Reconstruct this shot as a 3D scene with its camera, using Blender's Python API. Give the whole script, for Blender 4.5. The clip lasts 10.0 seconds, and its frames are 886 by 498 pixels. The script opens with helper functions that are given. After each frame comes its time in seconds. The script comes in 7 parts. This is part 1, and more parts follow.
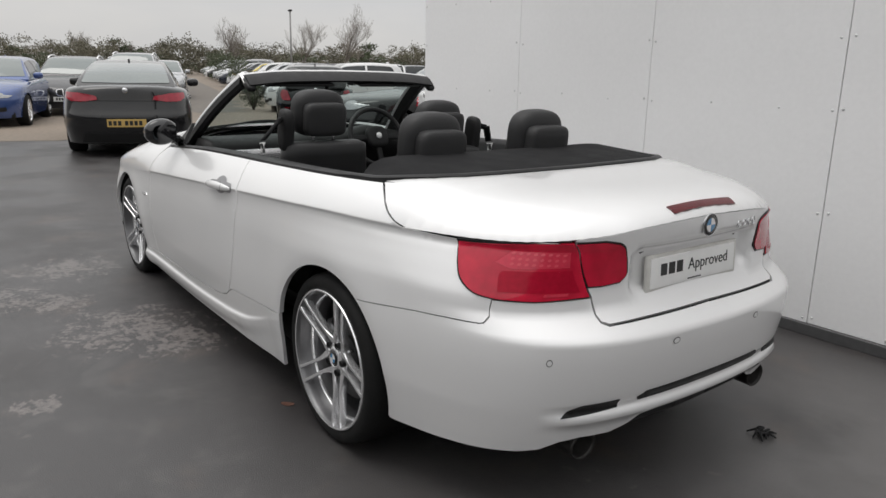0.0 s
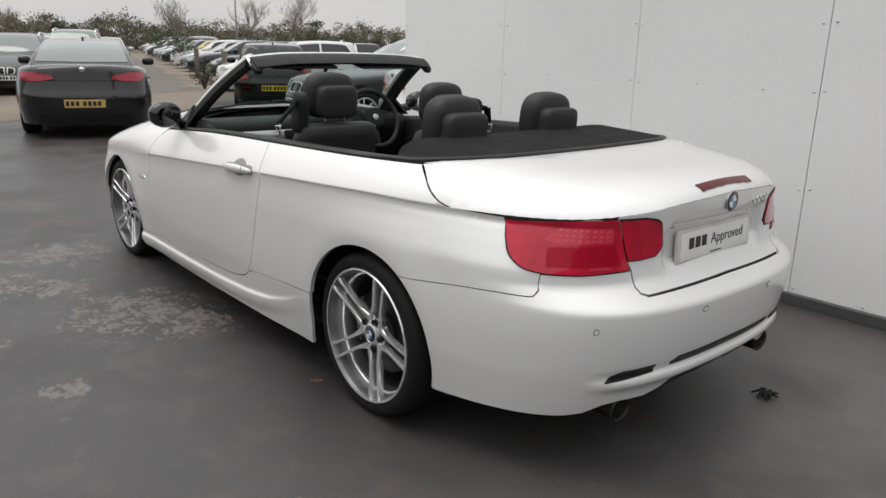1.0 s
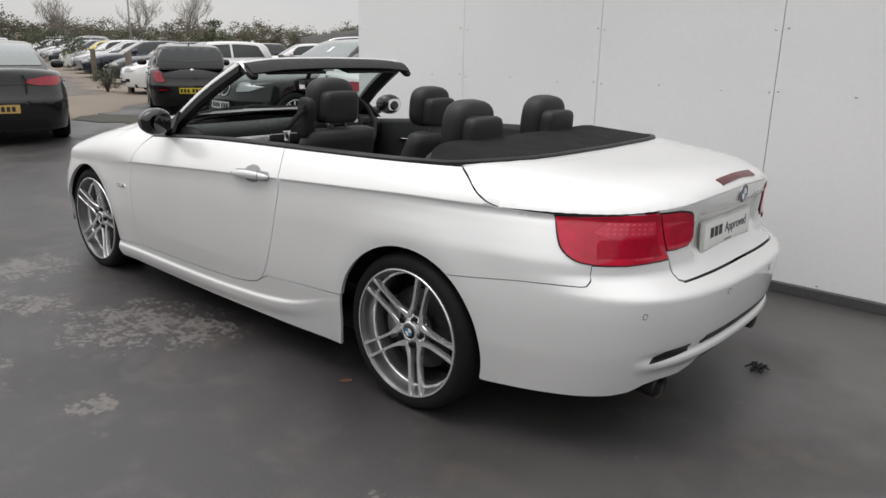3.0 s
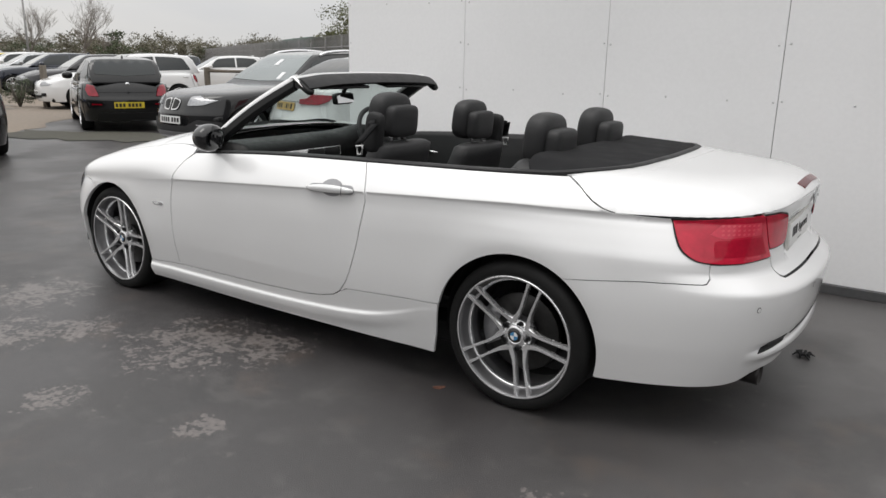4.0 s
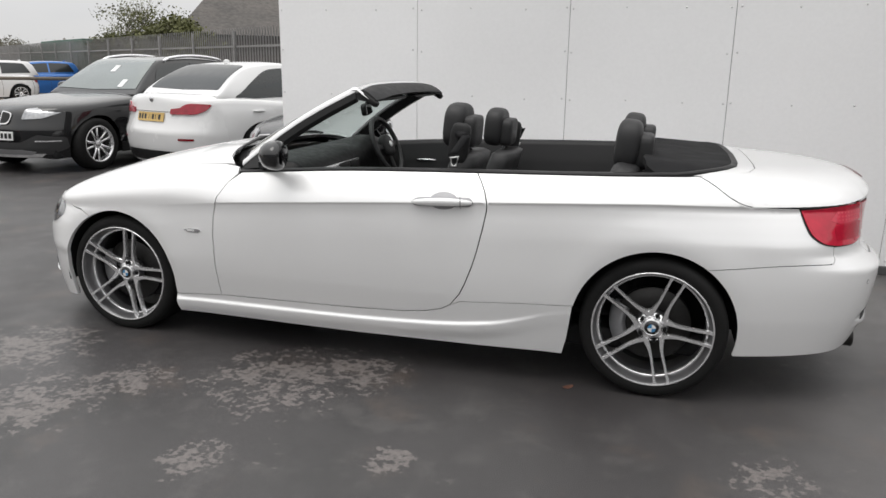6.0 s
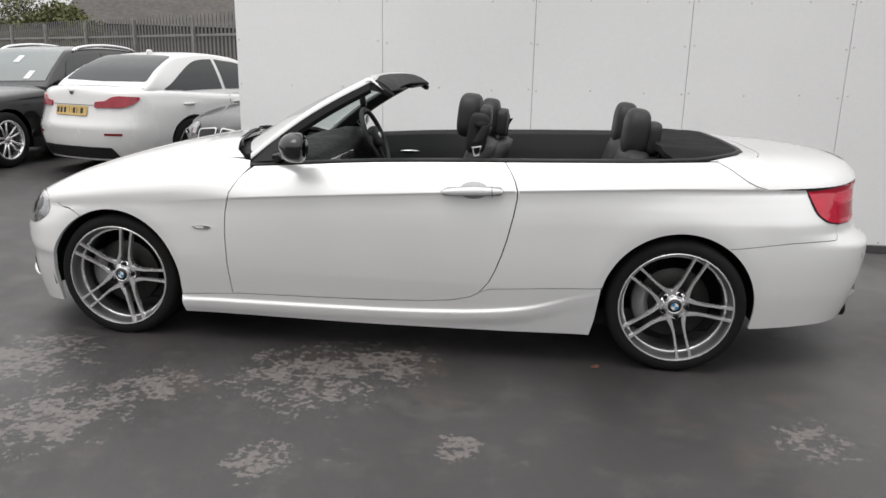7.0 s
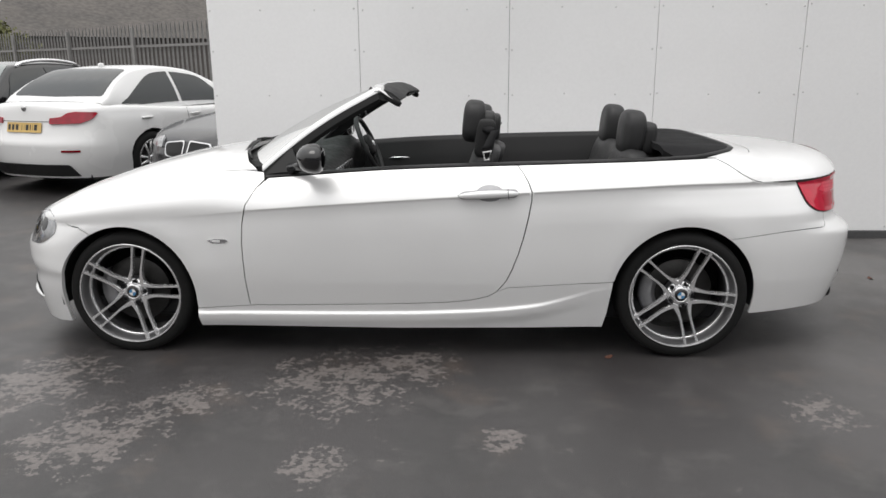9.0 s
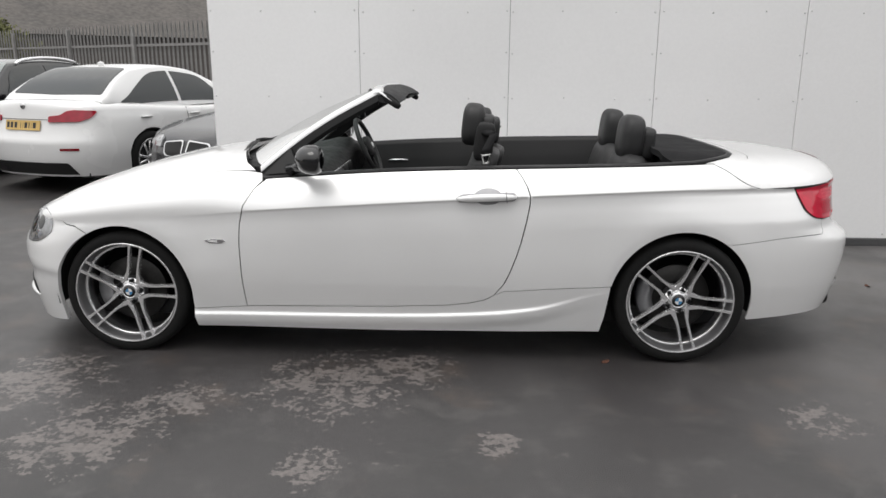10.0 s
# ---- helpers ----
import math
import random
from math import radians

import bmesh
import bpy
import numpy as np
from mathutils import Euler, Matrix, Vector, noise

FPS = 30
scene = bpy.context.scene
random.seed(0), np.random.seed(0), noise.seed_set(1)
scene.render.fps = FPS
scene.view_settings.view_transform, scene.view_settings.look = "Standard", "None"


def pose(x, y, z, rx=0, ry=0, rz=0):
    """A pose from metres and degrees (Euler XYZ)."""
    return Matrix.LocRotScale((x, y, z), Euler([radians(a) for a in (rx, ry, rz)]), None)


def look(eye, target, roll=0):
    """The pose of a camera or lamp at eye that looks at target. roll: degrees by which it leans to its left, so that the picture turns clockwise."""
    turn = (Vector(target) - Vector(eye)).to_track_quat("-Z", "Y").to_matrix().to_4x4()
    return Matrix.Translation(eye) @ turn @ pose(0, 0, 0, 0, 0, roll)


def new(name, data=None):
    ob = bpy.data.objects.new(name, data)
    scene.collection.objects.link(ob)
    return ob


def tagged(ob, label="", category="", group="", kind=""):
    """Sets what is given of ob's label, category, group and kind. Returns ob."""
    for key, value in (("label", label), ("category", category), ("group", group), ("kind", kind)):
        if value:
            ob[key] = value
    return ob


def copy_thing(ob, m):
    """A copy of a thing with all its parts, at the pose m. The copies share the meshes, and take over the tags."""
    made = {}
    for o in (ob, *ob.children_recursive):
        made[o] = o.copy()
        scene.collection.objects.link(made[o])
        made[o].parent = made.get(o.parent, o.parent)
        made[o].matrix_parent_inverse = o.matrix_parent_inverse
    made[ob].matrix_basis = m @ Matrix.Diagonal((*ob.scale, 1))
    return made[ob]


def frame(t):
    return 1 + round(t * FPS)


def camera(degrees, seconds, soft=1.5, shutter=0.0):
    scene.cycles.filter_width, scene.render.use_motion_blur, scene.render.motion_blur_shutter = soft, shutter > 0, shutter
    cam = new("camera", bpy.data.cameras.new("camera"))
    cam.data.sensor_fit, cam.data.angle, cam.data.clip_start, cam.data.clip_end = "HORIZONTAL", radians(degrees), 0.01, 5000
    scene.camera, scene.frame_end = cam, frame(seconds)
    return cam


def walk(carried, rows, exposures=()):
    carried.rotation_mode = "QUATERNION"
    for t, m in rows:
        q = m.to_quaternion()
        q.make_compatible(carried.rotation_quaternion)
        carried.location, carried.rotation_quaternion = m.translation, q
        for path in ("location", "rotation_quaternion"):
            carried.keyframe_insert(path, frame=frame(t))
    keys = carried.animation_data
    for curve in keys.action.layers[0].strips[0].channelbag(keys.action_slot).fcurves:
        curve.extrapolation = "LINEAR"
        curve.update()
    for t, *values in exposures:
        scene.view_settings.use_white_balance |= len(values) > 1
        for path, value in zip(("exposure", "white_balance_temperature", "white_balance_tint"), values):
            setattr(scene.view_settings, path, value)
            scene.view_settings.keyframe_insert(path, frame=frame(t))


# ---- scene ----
cam = camera(63.0, 10.0)
PATH = [
    (0, (2.221, -2.014, 1.36), (0.663, -0.859, 0.873), 1.1),
    (0.5, (2.113, -2.285, 1.375), (0.656, -1.031, 0.821), 0.3),
    (1, (2.112, -2.328, 1.38), (0.656, -1.068, 0.84), 1.3),
    (1.5, (2.114, -2.309, 1.37), (0.663, -1.041, 0.836), 1.4),
    (2, (2.098, -2.309, 1.367), (0.651, -1.039, 0.826), 1.4),
    (2.2, (2.074, -2.346, 1.365), (0.639, -1.065, 0.818), 1.8),
    (3.3, (1.71, -2.932, 1.409), (0.499, -1.428, 0.888), 0.7),
    (3.5, (1.597, -3.024, 1.408), (0.414, -1.495, 0.898), 0.7),
    (4, (1.31, -3.329, 1.404), (0.226, -1.726, 0.901), 1.1),
    (4.5, (1.012, -3.576, 1.409), (0.04, -1.901, 0.912), 1.1),
    (5, (0.673, -3.798, 1.404), (-0.172, -2.051, 0.918), 0.7),
    (5.5, (0.336, -3.97, 1.411), (-0.375, -2.163, 0.932), 0.8),
    (5.7, (0.179, -3.978, 1.419), (-0.467, -2.147, 0.941), 0.9),
    (6.8, (-0.534, -4.122, 1.412), (-0.837, -2.212, 0.904), 0.7),
    (7, (-0.64, -4.158, 1.402), (-0.901, -2.24, 0.899), 1.0),
    (7.5, (-0.853, -4.236, 1.42), (-1.027, -2.31, 0.908), 0.3),
    (8, (-0.901, -4.262, 1.42), (-1.019, -2.333, 0.904), 0.0),
    (8.5, (-0.977, -4.297, 1.423), (-1.052, -2.363, 0.918), -0.1),
    (9, (-1.006, -4.299, 1.423), (-1.099, -2.363, 0.931), -0.4),
    (9.5, (-1.012, -4.303, 1.422), (-1.098, -2.364, 0.936), -0.1),
    (10, (-1.004, -4.294, 1.423), (-1.092, -2.356, 0.938), 0.3),
]
walk(cam, [(t, look(eye, target, roll)) for t, eye, target, roll in PATH], [(0, -0.40), (0.6, -0.36), (2.2, -0.34), (3.5, -0.26), (5.5, -0.14), (7.5, -0.12), (10, -0.12)])

# ---- light ----
world = bpy.data.worlds.new("overcast_sky")
scene.world = world
world.use_nodes = True
wn, wl = world.node_tree.nodes, world.node_tree.links
wn.clear()
w_out = wn.new("ShaderNodeOutputWorld")
w_bg = wn.new("ShaderNodeBackground")
w_sky = wn.new("ShaderNodeTexSky")
w_sky.sky_type, w_sky.sun_disc = "NISHITA", False
SUN_UP, SUN_TURN = radians(72), radians(214)
w_sky.sun_elevation, w_sky.sun_rotation = SUN_UP, SUN_TURN
w_sky.air_density, w_sky.dust_density = 1.0, 4.0
w_hsv = wn.new("ShaderNodeHueSaturation")
w_hsv.inputs["Saturation"].default_value = 0.12
w_hsv.inputs["Value"].default_value = 0.55
w_co = wn.new("ShaderNodeTexCoord")
w_map = wn.new("ShaderNodeMapping")
w_map.inputs["Scale"].default_value = (1.0, 1.0, 3.5)
w_noise = wn.new("ShaderNodeTexNoise")
w_noise.inputs["Scale"].default_value = 2.2
w_noise.inputs["Detail"].default_value = 6.0
w_ramp = wn.new("ShaderNodeValToRGB")
w_ramp.color_ramp.elements[0].position, w_ramp.color_ramp.elements[0].color = 0.3, (7.6, 7.7, 7.9, 1)
w_ramp.color_ramp.elements[1].position, w_ramp.color_ramp.elements[1].color = 0.72, (9.4, 9.2, 8.9, 1)
w_mix = wn.new("ShaderNodeMix")
w_mix.data_type = "RGBA"
w_mix.inputs[0].default_value = 0.85
wl.new(w_sky.outputs[0], w_hsv.inputs["Color"])
wl.new(w_co.outputs["Generated"], w_map.inputs[0])
wl.new(w_map.outputs[0], w_noise.inputs["Vector"])
wl.new(w_noise.outputs[0], w_ramp.inputs[0])
wl.new(w_hsv.outputs[0], w_mix.inputs[6])
wl.new(w_ramp.outputs[0], w_mix.inputs[7])
# an overcast sky is brightest overhead
w_sep = wn.new("ShaderNodeSeparateXYZ")
w_up = wn.new("ShaderNodeMapRange")
w_up.inputs["To Min"].default_value, w_up.inputs["To Max"].default_value = 1.02, 2.45
wl.new(w_co.outputs["Generated"], w_sep.inputs[0])
wl.new(w_sep.outputs[2], w_up.inputs[0])
w_lift = wn.new("ShaderNodeMix")
w_lift.data_type, w_lift.blend_type = "RGBA", "MULTIPLY"
w_lift.inputs[0].default_value = 1.0
wl.new(w_mix.outputs[2], w_lift.inputs[6])
wl.new(w_up.outputs[0], w_lift.inputs[7])
wl.new(w_lift.outputs[2], w_bg.inputs[0])
w_bg.inputs[1].default_value = 0.1
wl.new(w_bg.outputs[0], w_out.inputs[0])

sun = new("sun", bpy.data.lights.new("sun", "SUN"))
sun.data.energy, sun.data.angle, sun.data.color = 1.0, radians(35), (1.0, 0.97, 0.93)
sun.matrix_world = look((-4, -6, 22), (0, 0, 0))

# ---- materials ----
def material(name, color, rough=0.5, metal=0.0, spread=0.12, scale=30.0, bump=0.0, coat=0.0, coarse=None, spec=0.5):
    """A surface with two scales of tonal variation, and fine relief where bump is given."""
    m = bpy.data.materials.new(name)
    m.use_nodes = True
    n, l = m.node_tree.nodes, m.node_tree.links
    b = n["Principled BSDF"]
    b.inputs["Metallic"].default_value, b.inputs["Coat Weight"].default_value = metal, coat
    b.inputs["Coat Roughness"].default_value = 0.04
    b.inputs["Specular IOR Level"].default_value = spec
    co = n.new("ShaderNodeTexCoord")
    fine, wide = n.new("ShaderNodeTexNoise"), n.new("ShaderNodeTexNoise")
    fine.inputs["Scale"].default_value, fine.inputs["Detail"].default_value = scale, 5
    wide.inputs["Scale"].default_value, wide.inputs["Detail"].default_value = coarse or scale / 12, 3
    l.new(co.outputs["Object"], fine.inputs["Vector"])
    l.new(co.outputs["Object"], wide.inputs["Vector"])
    add = n.new("ShaderNodeMath")
    add.operation = "ADD"
    l.new(fine.outputs[0], add.inputs[0])
    l.new(wide.outputs[0], add.inputs[1])
    half = n.new("ShaderNodeMapRange")
    half.inputs["From Min"].default_value, half.inputs["From Max"].default_value = 0.6, 1.4
    half.inputs["To Min"].default_value, half.inputs["To Max"].default_value = 1 - spread, 1 + spread
    l.new(add.outputs[0], half.inputs[0])
    mul = n.new("ShaderNodeMix")
    mul.data_type, mul.blend_type = "RGBA", "MULTIPLY"
    mul.inputs[0].default_value = 1.0
    mul.inputs[6].default_value = (*color, 1)
    l.new(half.outputs[0], mul.inputs[7])
    l.new(mul.outputs[2], b.inputs["Base Color"])
    rr = n.new("ShaderNodeMapRange")
    rr.inputs["From Min"].default_value, rr.inputs["From Max"].default_value = 0.3, 0.7
    rr.inputs["To Min"].default_value, rr.inputs["To Max"].default_value = max(rough * 0.85, 0.01), min(rough * 1.15, 1)
    l.new(wide.outputs[0], rr.inputs[0])
    l.new(rr.outputs[0], b.inputs["Roughness"])
    if bump:
        bp = n.new("ShaderNodeBump")
        bp.inputs["Strength"].default_value, bp.inputs["Distance"].default_value = 1.0, bump
        l.new(fine.outputs[0], bp.inputs["Height"])
        l.new(bp.outputs[0], b.inputs["Normal"])
    return m


def glass(name, tint=(0.9, 0.95, 0.93), rough=0.0, haze=0.0):
    """Thin pane: mostly clear, with a mirror layer that grows towards grazing."""
    m = bpy.data.materials.new(name)
    m.use_nodes = True
    n, l = m.node_tree.nodes, m.node_tree.links
    n.remove(n["Principled BSDF"])
    mix, clear, gloss, fres = (n.new("ShaderNode" + k) for k in ("MixShader", "BsdfTransparent", "BsdfGlossy", "Fresnel"))
    clear.inputs[0].default_value = (*tint, 1)
    gloss.inputs["Roughness"].default_value = rough
    fres.inputs[0].default_value = 1.5
    l.new(fres.outputs[0], mix.inputs[0])
    l.new(clear.outputs[0], mix.inputs[1])
    l.new(gloss.outputs[0], mix.inputs[2])
    # a white diffuse film paints the sky's haze over the pane
    if haze:
        film, film_mix = n.new("ShaderNodeBsdfDiffuse"), n.new("ShaderNodeMixShader")
        film.inputs[0].default_value = (0.8, 0.82, 0.8, 1)
        film_mix.inputs[0].default_value = haze
        l.new(mix.outputs[0], film_mix.inputs[1])
        l.new(film.outputs[0], film_mix.inputs[2])
        mix = film_mix
    l.new(mix.outputs[0], n["Material Output"].inputs[0])
    return m


PAINT = material("pearl_white_paint", (0.86, 0.86, 0.862), 0.40, 0.26, 0.03, 1400, coat=1.0, coarse=2)
GAP = material("black_underseal", (0.010, 0.010, 0.011), 0.8, spread=0.2)
BLACK_GLOSS = material("gloss_black_plastic", (0.010, 0.010, 0.011), 0.14, spread=0.1, coat=0.5)
BLACK_TRIM = material("satin_black_trim", (0.014, 0.014, 0.0145), 0.45, spread=0.12, scale=200, spec=0.3)
RUBBER = material("tyre_rubber", (0.009, 0.009, 0.009), 0.8, spread=0.25, scale=120, bump=0.0006, spec=0.25)
LEATHER = material("black_leather", (0.030, 0.030, 0.031), 0.5, spread=0.18, scale=260, bump=0.0006, coarse=9, spec=0.32)
CLOTH = material("black_soft_top_cloth", (0.014, 0.014, 0.015), 0.9, spread=0.2, scale=500, bump=0.0006, coarse=8, spec=0.2)
PLASTIC = material("grained_black_plastic", (0.020, 0.020, 0.0207), 0.55, spread=0.15, scale=400, bump=0.0004, spec=0.25)
SOOT = material("sooty_steel", (0.03, 0.028, 0.027), 0.5, 0.6, 0.3, 60)
DASH = material("dark_soft_dashboard", (0.006, 0.006, 0.0062), 0.5, spread=0.12, scale=400, bump=0.0003, spec=0.3)
HEADER_CLOTH = material("charcoal_header_lining", (0.040, 0.040, 0.041), 0.75, spread=0.15, scale=300, bump=0.0004, spec=0.3)
CHROME = material("chrome", (0.75, 0.75, 0.76), 0.10, 1.0, 0.04)
ALLOY = material("machined_alloy", (0.86, 0.86, 0.87), 0.24, 0.8, 0.08, 90)
ALLOY_GREY = material("grey_alloy_and_handle_shade", (0.33, 0.33, 0.34), 0.34, 0.6, 0.08, 60)
RIM_SHADE = material("rim_alloy_painted_shade", (0.17, 0.17, 0.175), 0.36, 0.6, 0.1, 60)
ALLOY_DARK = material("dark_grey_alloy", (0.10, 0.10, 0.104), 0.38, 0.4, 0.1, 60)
DISC = material("brake_disc_steel", (0.038, 0.037, 0.036), 0.4, 0.8, 0.2, 60)
RED_LENS = material("red_lamp_lens", (0.52, 0.008, 0.036), 0.10, spread=0.35, scale=18, spec=0.3, coat=0.6)
RED_DARK = material("dark_red_lamp_lens", (0.20, 0.003, 0.010), 0.10, spread=0.15, scale=60, spec=0.22)
RED_LED = material("pink_led_cell", (0.60, 0.060, 0.092), 0.2, spread=0.1)
RED_PALE = material("pale_red_lens", (0.54, 0.032, 0.064), 0.12, spread=0.15, scale=60)
RED_MID = material("mid_red_lens", (0.36, 0.005, 0.024), 0.10, spread=0.2, scale=60, spec=0.22)
MAROON = material("maroon_lens", (0.10, 0.006, 0.010), 0.15, spread=0.1)
LAMP_BRIGHT = material("bright_lamp_reflector", (0.33, 0.335, 0.345), 0.16, 0.6, 0.6, 30, coat=1.0)
PLATE_WHITE = material("white_plate", (0.84, 0.84, 0.83), 0.35, spread=0.04)
PLATE_YELLOW = material("yellow_plate", (0.62, 0.42, 0.14), 0.35, spread=0.05)
PLATE_LEMON = material("lemon_yellow_plate", (0.72, 0.56, 0.05), 0.35, spread=0.05)
INK = material("black_ink", (0.02, 0.02, 0.02), 0.5)
BADGE_BLUE = material("badge_blue", (0.06, 0.22, 0.42), 0.2, coat=1.0)
BADGE_WHITE = material("badge_white", (0.75, 0.75, 0.75), 0.2, coat=1.0)
GLASS = glass("windscreen_glass", (0.72, 0.80, 0.78), haze=0.035)
# near-black colour paints the dark reflection in the left door mirror
MIRROR_DARK_REFLECTION = material("mirror_glass_dark_reflection", (0.02, 0.022, 0.024), 0.03, 1.0, 0.02)
MIRROR = material("mirror_glass", (0.85, 0.86, 0.87), 0.02, 1.0, 0.02)

# ---- building tools ----
from mathutils.geometry import delaunay_2d_cdt


def curve(*pts):
    """A smooth function through the given (x, value) pairs, straight beyond the ends."""
    xs, ys = [p[0] for p in pts], [p[1] for p in pts]
    d = [(ys[i + 1] - ys[i]) / (xs[i + 1] - xs[i]) for i in range(len(xs) - 1)]
    m = [d[0]] + [0 if d[i - 1] * d[i] <= 0 else 2 * d[i - 1] * d[i] / (d[i - 1] + d[i]) for i in range(1, len(d))] + [d[-1]]

    def f(x):
        if x <= xs[0]:
            return ys[0] + m[0] * (x - xs[0])
        if x >= xs[-1]:
            return ys[-1] + m[-1] * (x - xs[-1])
        i = 0
        while x > xs[i + 1]:
            i += 1
        h = xs[i + 1] - xs[i]
        t = (x - xs[i]) / h
        return ((1 + 2 * t) * (1 - t) ** 2 * ys[i] + t * (1 - t) ** 2 * h * m[i]
                + t * t * (3 - 2 * t) * ys[i + 1] + t * t * (t - 1) * h * m[i + 1])
    return f


def empty(name, label="", category="", group="", at=(0, 0, 0), kind=""):
    ob = new(name)
    ob.empty_display_size = 0.1
    ob.location = at
    return tagged(ob, label, category, group, kind)


def part(name, bm, mat, parent=None, label="", smooth=True):
    """Links a bmesh as one mesh object under a thing or under a part."""
    me = bpy.data.meshes.new(name)
    bm.to_mesh(me)
    bm.free()
    for p in me.polygons:
        p.use_smooth = smooth
    me.materials.append(mat)
    ob = new(name, me)
    ob.parent = parent
    return tagged(ob, label)


def sharpen(ob, angle=35):
    """Smooth shading that keeps edges sharper than the angle."""
    me = ob.data
    bm = bmesh.new()
    bm.from_mesh(me)
    for e in bm.edges:
        e.smooth = len(e.link_faces) == 2 and e.calc_face_angle(0) < radians(angle)
    bm.to_mesh(me)
    bm.free()
    return ob


def box(bm, size, m=Matrix(), bevel=0.0, segs=2):
    """A bevelled box of that size, centred at the pose m."""
    made = bmesh.ops.create_cube(bm, size=1.0, matrix=m @ Matrix.Diagonal((*size, 1)))["verts"]
    if bevel:
        edges = {e for v in made for e in v.link_edges}
        bmesh.ops.bevel(bm, geom=list(edges), offset=min(bevel, min(size) * 0.49), segments=segs, profile=0.5, affect="EDGES")
    return bm


def tube(bm, path, radius, sides=8, closed=False, squash=1.0):
    """A round bar along a path; radius may be a list."""
    path = [Vector(p) for p in path]
    n = len(path)
    rings = []
    for i, p in enumerate(path):
        a = path[(i - 1) % n] if closed or i > 0 else p
        b = path[(i + 1) % n] if closed or i < n - 1 else p
        d = (b - a).normalized()
        ref = Vector((0, 0, 1)) if abs(d.z) < 0.9 else Vector((1, 0, 0))
        s = d.cross(ref).normalized()
        t = s.cross(d)
        r = radius[i] if isinstance(radius, (list, tuple)) else radius
        rings.append([bm.verts.new(p + r * (math.cos(2 * math.pi * k / sides) * s + squash * math.sin(2 * math.pi * k / sides) * t)) for k in range(sides)])
    for i in range(n if closed else n - 1):
        a, b = rings[i], rings[(i + 1) % n]
        for k in range(sides):
            bm.faces.new((a[k], a[(k + 1) % sides], b[(k + 1) % sides], b[k]))
    if not closed:
        bm.faces.new(rings[0][::-1])
        bm.faces.new(rings[-1])
    return bm


def lathe(bm, profile, m=Matrix(), steps=48, axis="Y"):
    """Turns (radius, along) pairs round the axis."""
    rings = []
    for r, a in profile:
        ring = []
        for k in range(steps):
            w = 2 * math.pi * k / steps
            c, s = r * math.cos(w), r * math.sin(w)
            ring.append(bm.verts.new(m @ Vector((c, a, s) if axis == "Y" else (c, s, a))))
        rings.append(ring)
    for a, b in zip(rings, rings[1:]):
        for k in range(steps):
            bm.faces.new((a[k], a[(k + 1) % steps], b[(k + 1) % steps], b[k]))
    return bm


def loft(bm, rings, caps=True, closed=True):
    """Joins rings of equal length into one skin."""
    vs = [[bm.verts.new(p) for p in r] for r in rings]
    n = len(vs[0])
    for a, b in zip(vs, vs[1:]):
        for k in range(n if closed else n - 1):
            bm.faces.new((a[k], a[(k + 1) % n], b[(k + 1) % n], b[k]))
    if caps:
        bm.faces.new(vs[0][::-1])
        bm.faces.new(vs[-1])
    return bm


def outline(points, step=0.02):
    """A closed loop from (a, b) or (a, b, fillet radius), corners rounded, sides cut into short steps."""
    pts = []
    n = len(points)
    for i in range(n):
        p = Vector(points[i][:2])
        r = points[i][2] if len(points[i]) > 2 else 0
        if r:
            a, c = Vector(points[i - 1][:2]) - p, Vector(points[(i + 1) % n][:2]) - p
            cut = min(r, a.length * 0.49, c.length * 0.49)
            a, c = p + a.normalized() * cut, p + c.normalized() * cut
            for k in range(7):
                t = k / 6
                pts.append((1 - t) ** 2 * a + 2 * t * (1 - t) * p + t * t * c)
        else:
            pts.append(p)
    out = []
    for i in range(len(pts)):
        a, b = pts[i], pts[(i + 1) % len(pts)]
        k = max(1, math.ceil((b - a).length / step))
        out += [a.lerp(b, j / k) for j in range(k)]
    return out


def inside(p, loop):
    x, y = p
    hit = False
    for i in range(len(loop)):
        a, b = loop[i - 1], loop[i]
        if (a[1] > y) != (b[1] > y) and x < (b[0] - a[0]) * (y - a[1]) / (b[1] - a[1]) + a[0]:
            hit = not hit
    return hit


